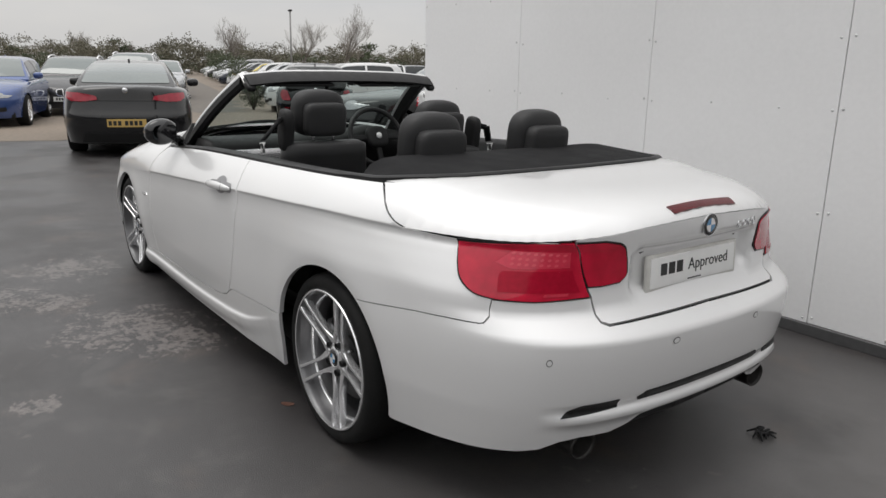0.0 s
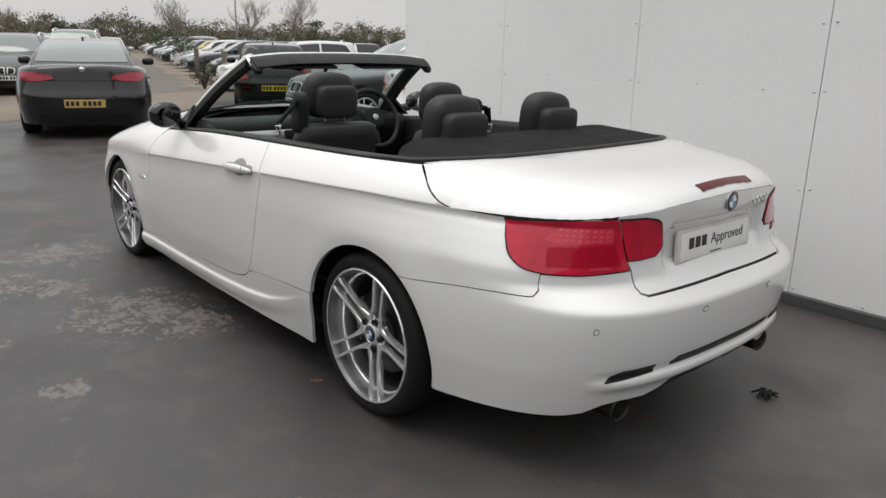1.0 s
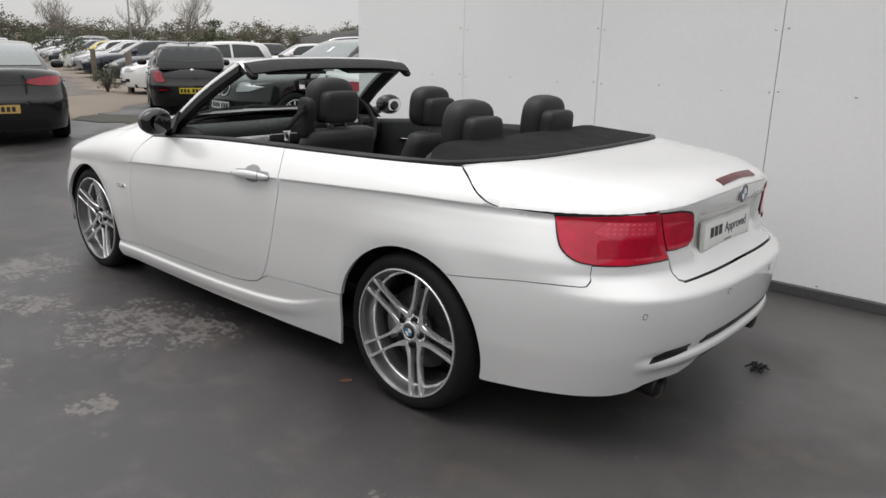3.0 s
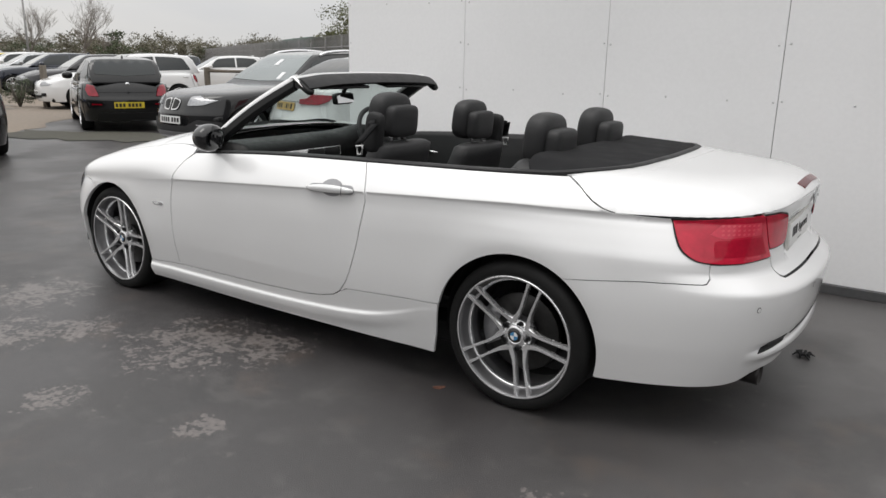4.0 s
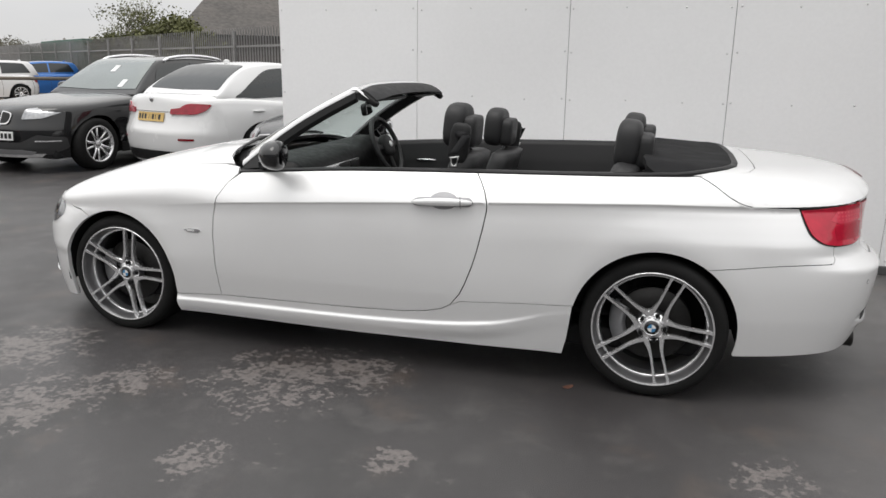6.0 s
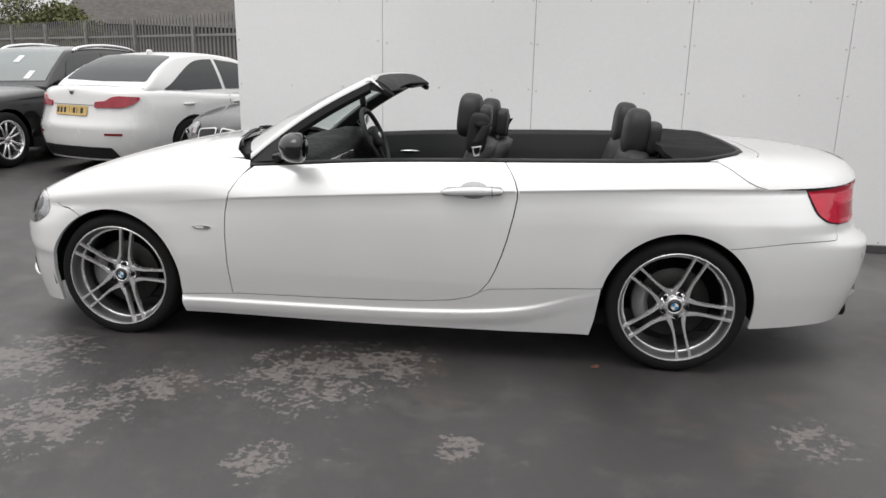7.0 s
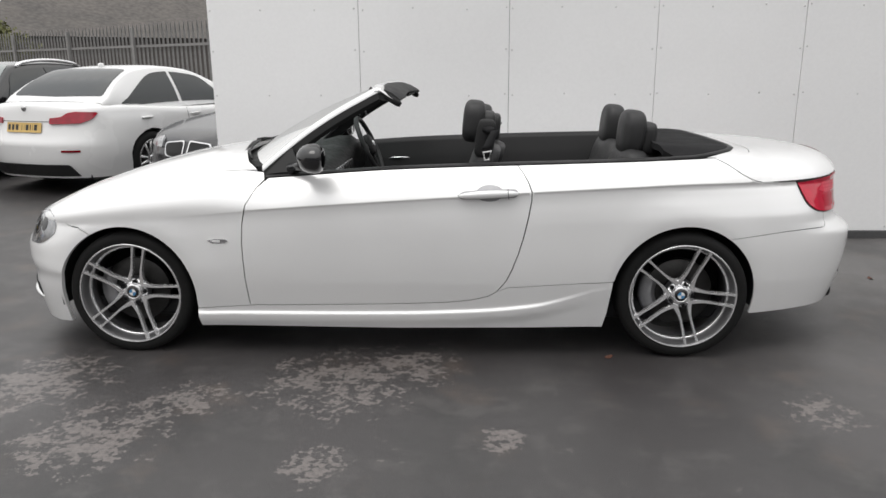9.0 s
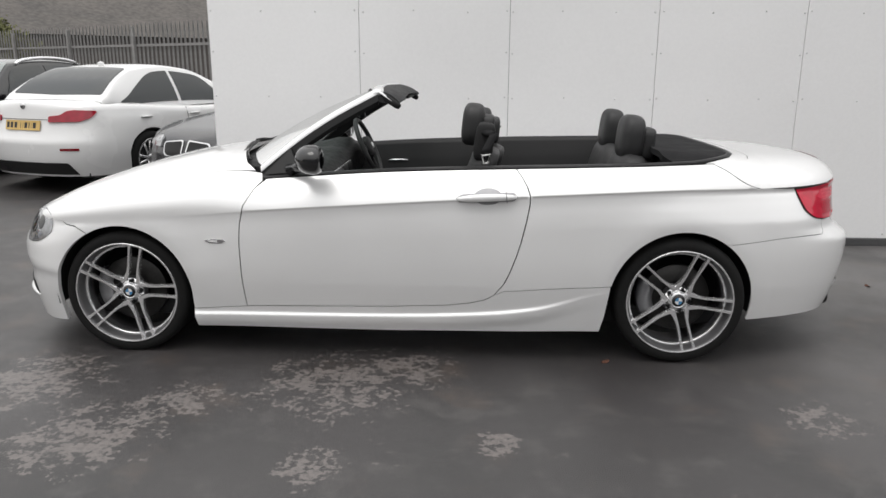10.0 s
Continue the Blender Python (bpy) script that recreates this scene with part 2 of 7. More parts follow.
def panel(name, pieces, mat, parent=None, label="", grid=0.03, rim=0.012, mirror=False, lift=0.0):
    """A sheet-metal panel. Each piece is (loop, surf, normal, extra, flip): the loop in the surface's own (a, b) plane is filled with a
    fine net, laid on surf(a, b), shaded by the surface's true normal and folded inwards round its edge. extra: lines b(a) to follow."""
    verts, polys, loopn = [], [], []
    sgn = -1 if mirror else 1
    for loop, surf, normal, extra, flip in pieces:
        loop = [Vector(p) for p in loop]
        n = len(loop)
        lo = [min(p[i] for p in loop) for i in (0, 1)]
        hi = [max(p[i] for p in loop) for i in (0, 1)]
        ring = np.array(loop)
        near = grid * 0.3
        pts = list(loop)

        def add(p):
            if lo[0] < p[0] < hi[0] and lo[1] < p[1] < hi[1] and inside(p, loop) and np.hypot(*(ring - p).T).min() > near:
                pts.append(Vector(p))
        rows = int((hi[1] - lo[1]) / grid) + 1
        cols = int((hi[0] - lo[0]) / grid) + 1
        for j in range(1, rows):
            for i in range(cols + 1):
                p = (lo[0] + (i + 0.5 * (j % 2)) * grid, lo[1] + j * (hi[1] - lo[1]) / rows)
                if all(abs(p[1] - c(p[0])) > grid * 0.4 for c in extra):
                    add(p)
        for c in extra:
            for i in range(int((hi[0] - lo[0]) / (grid * 0.7)) + 1):
                a = lo[0] + i * grid * 0.7
                add((a, c(a)))
        v2, _, faces, *_ = delaunay_2d_cdt(pts, [(i, (i + 1) % n) for i in range(n)], [list(range(n))], 1, 1e-5)
        h = 1.5e-3
        pos, nor = [], []
        for a, b in v2:
            p = surf(a, b)
            if normal:
                q = normal(a, b)
            else:
                q = (surf(a + h, b) - surf(a - h, b)).cross(surf(a, b + h) - surf(a, b - h)).normalized()
            if flip:
                q = -q
            p = p + lift * q
            pos.append(Vector((p.x, sgn * p.y, p.z)))
            nor.append(Vector((q.x, sgn * q.y, q.z)))
        base = len(verts)
        verts += pos
        edge, mine = {}, []
        for f in faces:
            f = list(f)
            a, b, c = (pos[k] for k in f[:3])
            if (b - a).cross(c - a).dot(nor[f[0]] + nor[f[1]] + nor[f[2]]) < 0:
                f.reverse()
            mine.append(f)
            polys.append([base + k for k in f])
            loopn += [nor[k] for k in f]
            for k in range(len(f)):
                e = (f[k], f[(k + 1) % len(f)])
                if edge.pop((e[1], e[0]), None) is None:
                    edge[e] = True
        if rim:
            low = {}
            for a, b in edge:
                for k in (a, b):
                    if k not in low:
                        low[k] = len(verts)
                        verts.append(pos[k] - rim * nor[k])
                q = (base + b, base + a, low[a], low[b])
                fn = (pos[a] - pos[b]).cross(verts[low[a]] - pos[a])
                polys.append(q)
                loopn += [fn.normalized() if fn.length else nor[a]] * 4
    me = bpy.data.meshes.new(name)
    me.from_pydata(verts, [], polys)
    for p in me.polygons:
        p.use_smooth = True
    me.normals_split_custom_set(loopn)
    me.materials.append(mat)
    ob = new(name, me)
    ob.parent = parent
    return tagged(ob, label)

# ---- ground and wall ----
def plain_sheet(name, pts, z, mat, label, category, kind="structure"):
    bm = bmesh.new()
    bm.faces.new([bm.verts.new((x, y, z)) for x, y in pts])
    return tagged(part(name, bm, mat), label, category, kind=kind)


def worn_asphalt():
    """Dark asphalt with pale worn patches, damp stains and fine stone."""
    m = material("worn_asphalt", (0.0330, 0.0300, 0.0305), 0.5, spread=0.16, scale=220, bump=0.0016, coarse=1.1, spec=0.85)
    n, l = m.node_tree.nodes, m.node_tree.links
    b = n["Principled BSDF"]
    co = n.new("ShaderNodeTexCoord")
    src = b.inputs["Base Color"].links[0].from_socket

    def noise_tex(scale, detail, rough=0.5):
        t = n.new("ShaderNodeTexNoise")
        t.inputs["Scale"].default_value, t.inputs["Detail"].default_value, t.inputs["Roughness"].default_value = scale, detail, rough
        l.new(co.outputs["Object"], t.inputs["Vector"])
        return t.outputs[0]

    def math_node(op, a, b_=None):
        t = n.new("ShaderNodeMath")
        t.operation = op
        for i, v in enumerate((a, b_)):
            if v is None:
                continue
            if isinstance(v, (int, float)):
                t.inputs[i].default_value = v
            else:
                l.new(v, t.inputs[i])
        return t.outputs[0]

    def ramp(v, a, b_, lo=0.0, hi=1.0):
        t = n.new("ShaderNodeMapRange")
        t.interpolation_type = "SMOOTHSTEP"
        t.inputs["From Min"].default_value, t.inputs["From Max"].default_value = a, b_
        t.inputs["To Min"].default_value, t.inputs["To Max"].default_value = lo, hi
        l.new(v, t.inputs[0])
        return t.outputs[0]

    def tint(color, mask, under, mode="MIX"):
        t = n.new("ShaderNodeMix")
        t.data_type, t.blend_type = "RGBA", mode
        l.new(mask, t.inputs[0])
        l.new(under, t.inputs[6])
        t.inputs[7].default_value = (*color, 1)
        return t.outputs[2]
    # where the surface is worn pale
    total = None
    for x, y, r in ((-1.63, -1.20, 0.55), (-1.34, -1.02, 0.38), (-2.55, -1.75, 0.46), (-2.30, -1.42, 0.30), (-3.05, -1.25, 0.48), (-0.90, -1.72, 0.16), (0.46, -1.45, 0.24), (-3.3, -2.1, 0.5), (-1.6, -1.95, 0.2)):
        d = n.new("ShaderNodeVectorMath")
        d.operation = "DISTANCE"
        d.inputs[1].default_value = (x, y, 0)
        l.new(co.outputs["Object"], d.inputs[0])
        v = ramp(d.outputs["Value"], r, r * 0.25)
        total = v if total is None else math_node("MAXIMUM", total, v)
    ragged = math_node("ADD", math_node("MULTIPLY", noise_tex(8.5, 7, 0.66), 0.72), math_node("MULTIPLY", noise_tex(34, 4), 0.28))
    pale = math_node("MULTIPLY", ramp(math_node("ADD", ragged, math_node("MULTIPLY", total, 0.145)), 0.600, 0.668), ramp(total, 0.02, 0.25))
    stray = math_node("MULTIPLY", ramp(noise_tex(13, 6, 0.6), 0.63, 0.68), ramp(noise_tex(1.7, 3), 0.50, 0.62))
    pale = math_node("MULTIPLY", math_node("MAXIMUM", pale, math_node("MULTIPLY", stray, 0.6)), ramp(noise_tex(45, 4, 0.6), 0.30, 0.60, 0.55, 1.0))
    # a paler stretch behind the car, along the wall
    d = n.new("ShaderNodeVectorMath")
    d.operation = "DISTANCE"
    d.inputs[1].default_value = (2.2, 0.3, 0)
    l.new(co.outputs["Object"], d.inputs[0])
    pale_stretch = math_node("MULTIPLY", ramp(math_node("ADD", d.outputs["Value"], math_node("MULTIPLY", noise_tex(1.3, 5), 1.2)), 3.1, 1.4), 0.75)
    src = tint((0.125, 0.120, 0.118), pale_stretch, src)
    # a second, fainter pale area off the car's left tail
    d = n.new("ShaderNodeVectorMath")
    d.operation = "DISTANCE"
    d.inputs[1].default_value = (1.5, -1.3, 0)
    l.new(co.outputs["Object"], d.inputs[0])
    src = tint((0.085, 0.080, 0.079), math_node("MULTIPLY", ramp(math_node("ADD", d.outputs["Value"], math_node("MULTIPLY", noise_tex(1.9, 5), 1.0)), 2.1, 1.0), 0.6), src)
    speck = ramp(noise_tex(260, 3), 0.58, 0.72)
    color = tint((0.17, 0.165, 0.16), math_node("MULTIPLY", speck, 0.62), src)
    color = tint((0.014, 0.0135, 0.0135), math_node("MULTIPLY", ramp(noise_tex(1.1, 6, 0.6), 0.44, 0.68), 0.62), color)
    color = tint((0.075, 0.070, 0.068), math_node("MULTIPLY", ramp(noise_tex(4.5, 6, 0.65), 0.50, 0.68), 0.50), color)
    color = tint((0.10, 0.075, 0.06), math_node("MULTIPLY", ramp(noise_tex(2.4, 6, 0.6), 0.54, 0.70), 0.35), color)
    color = tint((0.16, 0.143, 0.135), math_node("MULTIPLY", pale, 0.85), color)
    l.new(color, b.inputs["Base Color"])
    damp = ramp(noise_tex(0.9, 4), 0.42, 0.62, 0.40, 0.56)
    l.new(damp, b.inputs["Roughness"])
    return m


ASPHALT = worn_asphalt()
WALL_PANEL = material("white_coated_panel", (0.86, 0.86, 0.865), 0.42, spread=0.03, scale=40, coarse=0.9)
WALL_CORE = material("dark_wall_core", (0.10, 0.10, 0.10), 0.7)
SKIRT = material("dark_grey_skirting", (0.07, 0.07, 0.072), 0.55, spread=0.2)
SCREW = material("galvanised_screw", (0.62, 0.62, 0.62), 0.35, 0.5)
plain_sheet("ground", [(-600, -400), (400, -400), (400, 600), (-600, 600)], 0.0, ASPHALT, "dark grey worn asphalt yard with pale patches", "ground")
WALL_Y, WALL_X = 1.77, -3.205
SEAMS = [WALL_X, -1.968, -0.752, 0.424, 1.572] + [1.572 + 1.2 * k for k in range(1, 9)]
bm = bmesh.new()
box(bm, (12 - WALL_X - 0.004, 0.3, 4.6), pose((12 + WALL_X) / 2, WALL_Y + 0.164, 2.3))
wall = tagged(part("wall_north", bm, WALL_CORE, smooth=False), "white panelled metal wall of a building", "wall", kind="structure")
screw_mesh = None
for k in range(12):
    x0, wide = SEAMS[k], SEAMS[k + 1] - SEAMS[k]
    bm = bmesh.new()
    box(bm, (wide - 0.0035, 0.014, 4.54), pose(x0 + wide / 2, WALL_Y + 0.007 - 0.0012 * ((k * 7) % 3), 2.33), 0.002, 1)
    sheet = part("wall_panel", bm, WALL_PANEL, wall, smooth=False)
    if k > 5:
        continue
    for z, cols in ((0.09, (0.03, 0.42, 0.82, 1.17)), (0.66, (0.03, 1.17)), (1.19, (0.03, 0.46, 0.88, 1.17)), (1.545, (0.03, 1.17)), (1.865, (0.03, 0.43, 0.86, 1.17)), (2.25, (0.03, 1.17))):
        for dx in cols:
            if screw_mesh is None:
                bm = bmesh.new()
                lathe(bm, [(0.0005, -0.0042), (0.004, -0.0036), (0.0062, -0.001), (0.0075, 0.0), (0.0075, 0.002)], Matrix(), 10)
                s = part("screw", bm, SCREW)
                screw_mesh = s.data
                bpy.data.objects.remove(s)
            s = new("screw", screw_mesh)
            s.parent = sheet
            s.location = (x0 + dx * wide / 1.2 + 0.006 * math.sin(9 * k + 40 * z), WALL_Y - 0.0025, z + 0.008 * math.sin(5 * k + 7 * dx))
bm = bmesh.new()
box(bm, (12 - WALL_X, 0.03, 0.062), pose((12 + WALL_X) / 2, WALL_Y - 0.017, 0.031), 0.004)
tagged(part("baseboard", bm, SKIRT, smooth=False), "dark grey skirting strip along the wall's foot", "skirting", kind="structure")
# unseen plain walls, added behind the camera to darken light and reflections
bm = bmesh.new()
box(bm, (70, 0.4, 5.0), pose(5, -15, 2.5))
tagged(part("added_wall_south", bm, material("unseen_wall_grey", (0.22, 0.22, 0.225), 0.6, spread=0.1, scale=3), smooth=False), "unseen plain grey wall added to darken the car's flank", "wall", kind="structure")
bm = bmesh.new()
box(bm, (0.4, 40, 5.0), pose(14, 0, 2.5))
tagged(part("added_wall_east", bm, bpy.data.materials["unseen_wall_grey"], smooth=False), "unseen plain grey wall added to close the yard", "wall", kind="structure")

# ---- the convertible's skin, as one smooth form ----
# x runs from the nose (minus) to the tail, the rear axle at 0 and the front axle at -2.76; y = 0 is the middle.
AXLE_F = -2.76
REAR_X, FRONT_X, REAR_L, FRONT_L = 0.45, -3.05, 1.05, 0.95
crease_z = curve((-4.0, 0.60), (-3.3, 0.66), (-2.9, 0.69), (-2.43, 0.719), (-2.14, 0.745), (-1.67, 0.779), (-1.04, 0.819), (-0.75, 0.836), (-0.33, 0.856), (0.07, 0.868), (0.45, 0.868), (0.75, 0.872), (1.1, 0.892), (1.3, 0.914), (1.5, 0.925))
mid_w = curve((-3.2, 0.884), (-3.0, 0.905), (-2.76, 0.911), (-2.3, 0.914), (-1.5, 0.924), (-0.8, 0.925), (-0.3, 0.916), (0.0, 0.900), (0.3, 0.868), (0.55, 0.822))
crease_in = curve((-3.2, 0.05), (-2.9, 0.028), (-2.4, 0.008), (-1.5, 0.005), (-0.6, 0.010), (0.0, 0.035), (0.3, 0.062), (0.55, 0.094))
top_z = curve((-3.58, 0.58), (-3.5, 0.635), (-3.40, 0.690), (-3.32, 0.728), (-3.2, 0.780), (-3.075, 0.830), (-2.74, 0.925), (-2.475, 0.973), (-2.31, 0.988), (-2.04, 1.0), (-1.4, 1.038), (-0.8, 1.048), (-0.3, 1.036), (0.15, 1.013), (0.3, 1.004), (0.52, 0.993), (0.71, 0.987), (0.85, 0.979), (0.93, 0.972))
tail_x = curve((0.10, 0.86), (0.22, 0.908), (0.30, 0.940), (0.42, 0.975), (0.50, 0.990), (0.56, 0.997), (0.598, 0.998), (0.612, 0.988), (0.645, 0.945), (0.68, 0.908), (0.75, 0.902), (0.84, 0.910), (0.897, 0.920), (0.93, 0.924))
nose_x = curve((0.10, -3.490), (0.165, -3.515), (0.24, -3.540), (0.295, -3.550), (0.325, -3.547), (0.375, -3.530), (0.405, -3.531), (0.455, -3.562), (0.535, -3.566), (0.56, -3.545), (0.585, -3.51), (0.64, -3.475), (0.68, -3.44))
full_p = curve((-2.45, 2.5), (-1.98, 6.5), (-0.5, 7.5), (-0.1, 9.0), (0.3, 9.5), (0.45, 7.5))
full_q = curve((-2.45, 2.7), (-1.98, 1.15), (-0.1, 1.05), (0.45, 1.25))


def powers(x):
    x = min(0.45, max(-2.45, x))
    return full_p(x), full_q(x)


ARCH_R = 0.352


def lower_w(x, z, flare=1.0):
    """Half the body's width below the crease."""
    c, e = crease_z(x), crease_in(x)
    k = min(1, max(0, (x + 2.55) / 0.3))
    f = curve((0.10, -0.058), (0.18, -0.040), (0.26, -0.026), (0.34, -0.013), (0.40, -0.005), (min(0.52, c - 0.26), 0.0),
              (c - 0.17, -0.20 * e), (c - 0.10, -0.50 * e - 0.002 * k), (c - 0.04, -0.82 * e - 0.0050 * k), (c - 0.010, -e - 0.0040 * k), (c, -e))
    w = mid_w(x) + f(min(z, c))
    for ax in (0.0, AXLE_F):
        r = math.hypot(x - ax, z - 0.32)
        w += flare * 0.006 * math.exp(-(((r - ARCH_R - 0.04) / (0.045 if r < ARCH_R + 0.04 else 0.09)) ** 2)) * min(1, max(0, (c - z) / 0.10))
    return w


def side(u, z):
    """The left skin. u is x along the flank and goes on round the corners to the middle of nose and tail."""
    if FRONT_X <= u <= REAR_X:
        c = crease_z(u)
        if z <= c:
            return Vector((u, -lower_w(u, z), z))
        w = lower_w(u, c)
        h = top_z(u) - c
        pw, qw = powers(u)
        k = max(0.0, 1 - min(1.0, (z - c) / h) ** qw) ** (1 / pw)
        return Vector((u, -w * k, z))
    if u > REAR_X:
        x0, xe, t = REAR_X, tail_x(z), (u - REAR_X) / REAR_L
        s = 1
        bow = 0.66 + 0.07 * min(1, max(0, (0.68 - z) / 0.06))
    else:
        x0, xe, t = FRONT_X, nose_x(z), (FRONT_X - u) / FRONT_L
        s = -1
        bow = 0.42
    t2 = min(t, 2 - t)
    zz = min(z, crease_z(x0))
    w = lower_w(x0, zz)
    slope = (lower_w(x0 - s * 0.02, zz, 0.0) - lower_w(x0, zz, 0.0)) / 0.02
    a = (0.75 if s > 0 else 0.67) * (xe - x0)
    p0, p1, p2, p3 = Vector((x0, -w)), Vector((x0 + a, -w + slope * abs(a))), Vector((xe, -bow * w)), Vector((xe, 0))
    b0, b1, b2, b3 = (1 - t2) ** 3, 3 * t2 * (1 - t2) ** 2, 3 * t2 * t2 * (1 - t2), t2 ** 3
    p = b0 * p0 + b1 * p1 + b2 * p2 + b3 * p3
    y = p.y if t <= 1 else -p.y
    x = p.x
    if s > 0:
        # the hollow that holds the number plate
        k = min(1, max(0, (0.335 - abs(y)) / 0.06)) * min(1, max(0, (z - 0.672) / 0.05)) * min(1, max(0, (0.856 - z) / 0.022))
        x -= 0.040 * k * k * (3 - 2 * k)
    return Vector((x, y, z))


# half width and height of the crease over the tail, for the boot lid's dome
_rim = [side(REAR_X + REAR_L * k / 60, crease_z(REAR_X + REAR_L * k / 60)) for k in range(61)]

_rim_f = [side(FRONT_X - FRONT_L * k / 60, crease_z(FRONT_X - FRONT_L * k / 60)) for k in range(61)]


def rim_at(x):
    """Half width and height of the crease at x."""
    if x < FRONT_X:
        for a, b in zip(_rim_f, _rim_f[1:]):
            if b.x <= x <= a.x:
                t = (a.x - x) / max(a.x - b.x, 1e-9)
                return -(a.y + (b.y - a.y) * t), a.z + (b.z - a.z) * t
        return 0.001, _rim_f[-1].z
    if x <= REAR_X:
        c = crease_z(x)
        return lower_w(x, c), c
    for a, b in zip(_rim, _rim[1:]):
        if a.x <= x <= b.x:
            t = (x - a.x) / max(b.x - a.x, 1e-9)
            return -(a.y + (b.y - a.y) * t), a.z + (b.z - a.z) * t
    return 0.001, _rim[-1].z


DOME_X = 0.30


def deck_z(x, y):
    """Height of the upper skin. Behind DOME_X it falls to the crease all round the tail."""
    if x <= DOME_X:
        w, c = rim_at(x)
        r = min(1.0, abs(y) / w)
    else:
        dx, dy = x - DOME_X, abs(y)
        w, c = rim_at(DOME_X)
        pts = [Vector((DOME_X, -w, c)), Vector((0.38, -rim_at(0.38)[0], rim_at(0.38)[1])), *_rim]
        r = None
        for a, b in zip(pts, pts[1:]):
            ex, ey = b.x - a.x, -(b.y - a.y)
            det = ex * dy - ey * dx
            if abs(det) < 1e-12:
                continue
            s = ((a.x - DOME_X) * -dy + (-a.y) * dx) / det
            if -1e-6 <= s <= 1 + 1e-6:
                px_, py_, c = a.x + ex * s - DOME_X, -a.y + ey * s, a.z + (b.z - a.z) * s
                r = min(1.0, math.hypot(dx, dy) / math.hypot(px_, py_))
                break
        if r is None:
            r, c = min(1.0, dx / (_rim[-1].x - DOME_X)), _rim[-1].z
    p, q = powers(x)
    if x > DOME_X:
        # fuller towards the tail's lip than over the haunches
        k = (dx * dx / (dx * dx + dy * dy)) if dx > 0 else 0.0
        k = k ** 3
        p, q = p + (10.0 - p) * k, q + (1.7 - q) * k
    return c + (top_z(x) - c) * max(0.0, 1 - r ** p) ** (1 / q)


def deck_xy(x, y):
    return Vector((x, y, deck_z(x, y)))


def deck_xy_normal(x, y):
    h = 2e-3
    return Vector((deck_z(x - h, y) - deck_z(x + h, y), deck_z(x, y - h) - deck_z(x, y + h), 2 * h)).normalized()


def deck(x, t):
    """The upper skin; t runs from -1 (left crease) over 0 (middle) to 1."""
    w, c = rim_at(x)
    return deck_xy(x, w * math.sin(math.pi * t / 2))


def deck_normal(x, t):
    p = deck(x, t)

    def f(a, b, z):
        w, c = rim_at(a)
        pw, qw = powers(a)
        return (min(abs(b) / max(w, 0.02), 2)) ** pw + (max(0, z - c) / max(top_z(a) - c, 0.01)) ** qw
    h = 2e-3
    g = Vector((f(p.x + h, p.y, p.z) - f(p.x - h, p.y, p.z), f(p.x, p.y + h, p.z) - f(p.x, p.y - h, p.z), f(p.x, p.y, p.z + h) - f(p.x, p.y, p.z - h)))
    return g.normalized() if g.length > 1e-9 else Vector((0, 0, 1))

# ---- the white convertible ----
convertible = empty("convertible_car", "pearl white two-door convertible with its roof folded down", "car")
MID = REAR_X + REAR_L
MID_F = FRONT_X - FRONT_L
belt_z = curve((-2.06, 0.893), (-1.403, 0.937), (-0.813, 0.957), (-0.314, 0.969), (0.06, 0.978), (0.146, 0.980))
CREASES = (lambda u: crease_z(u) + 0.006, lambda u: crease_z(u) - 0.002, lambda u: crease_z(u) - 0.010, lambda u: crease_z(u) - 0.03)


def run(f, a, b, step=0.05):
    """Points (u, f(u)) from a to b."""
    k = max(2, int(abs(b - a) / step) + 1)
    return [(a + (b - a) * i / (k - 1), f(a + (b - a) * i / (k - 1))) for i in range(k)]


def arc(cx, cz, r, a0, a1, k=22):
    return [(cx + r * math.cos(radians(a0 + (a1 - a0) * i / (k - 1))), cz + r * math.sin(radians(a0 + (a1 - a0) * i / (k - 1)))) for i in range(k)]


def deck_t(x, z):
    """The deck's t on the left where it has the height z."""
    w, _ = rim_at(x)
    return 2 / math.pi * math.asin(max(-1, min(1, side(x, z).y / w)))


def both(loop, mid):
    """A loop over both halves from its left half, given from top or bottom middle to the other middle."""
    return loop + [(2 * mid - u, z) for u, z, *_ in reversed(loop)]


seam_z = curve((0.146, 0.979), (0.20, 0.952), (0.27, 0.905), (0.32, 0.881), (0.37, 0.870), (0.46, 0.8655), (0.55, 0.8635))
door_front = [(-2.03, belt_z(-2.03) - 0.003), (-2.083, 0.849), (-2.128, 0.775), (-2.150, 0.68), (-2.156, 0.58), (-2.152, 0.406), (-2.141, 0.262)]
door_rear = [(-0.905, 0.350), (-0.862, 0.405), (-0.836, 0.459), (-0.806, 0.54), (-0.784, 0.615), (-0.760, 0.72), (-0.746, 0.80), (-0.746, 0.84), (-0.760, 0.88), (-0.783, 0.92), (-0.810, belt_z(-0.81) - 0.003)]
door_low = [(-2.12, 0.262), (-1.411, 0.277), (-1.15, 0.288), (-1.03, 0.302), (-0.95, 0.322)]
G = 0.0028


def shifted(pts, du=0.0, dz=0.0):
    return [(p[0] + du, p[1] + dz) for p in pts]


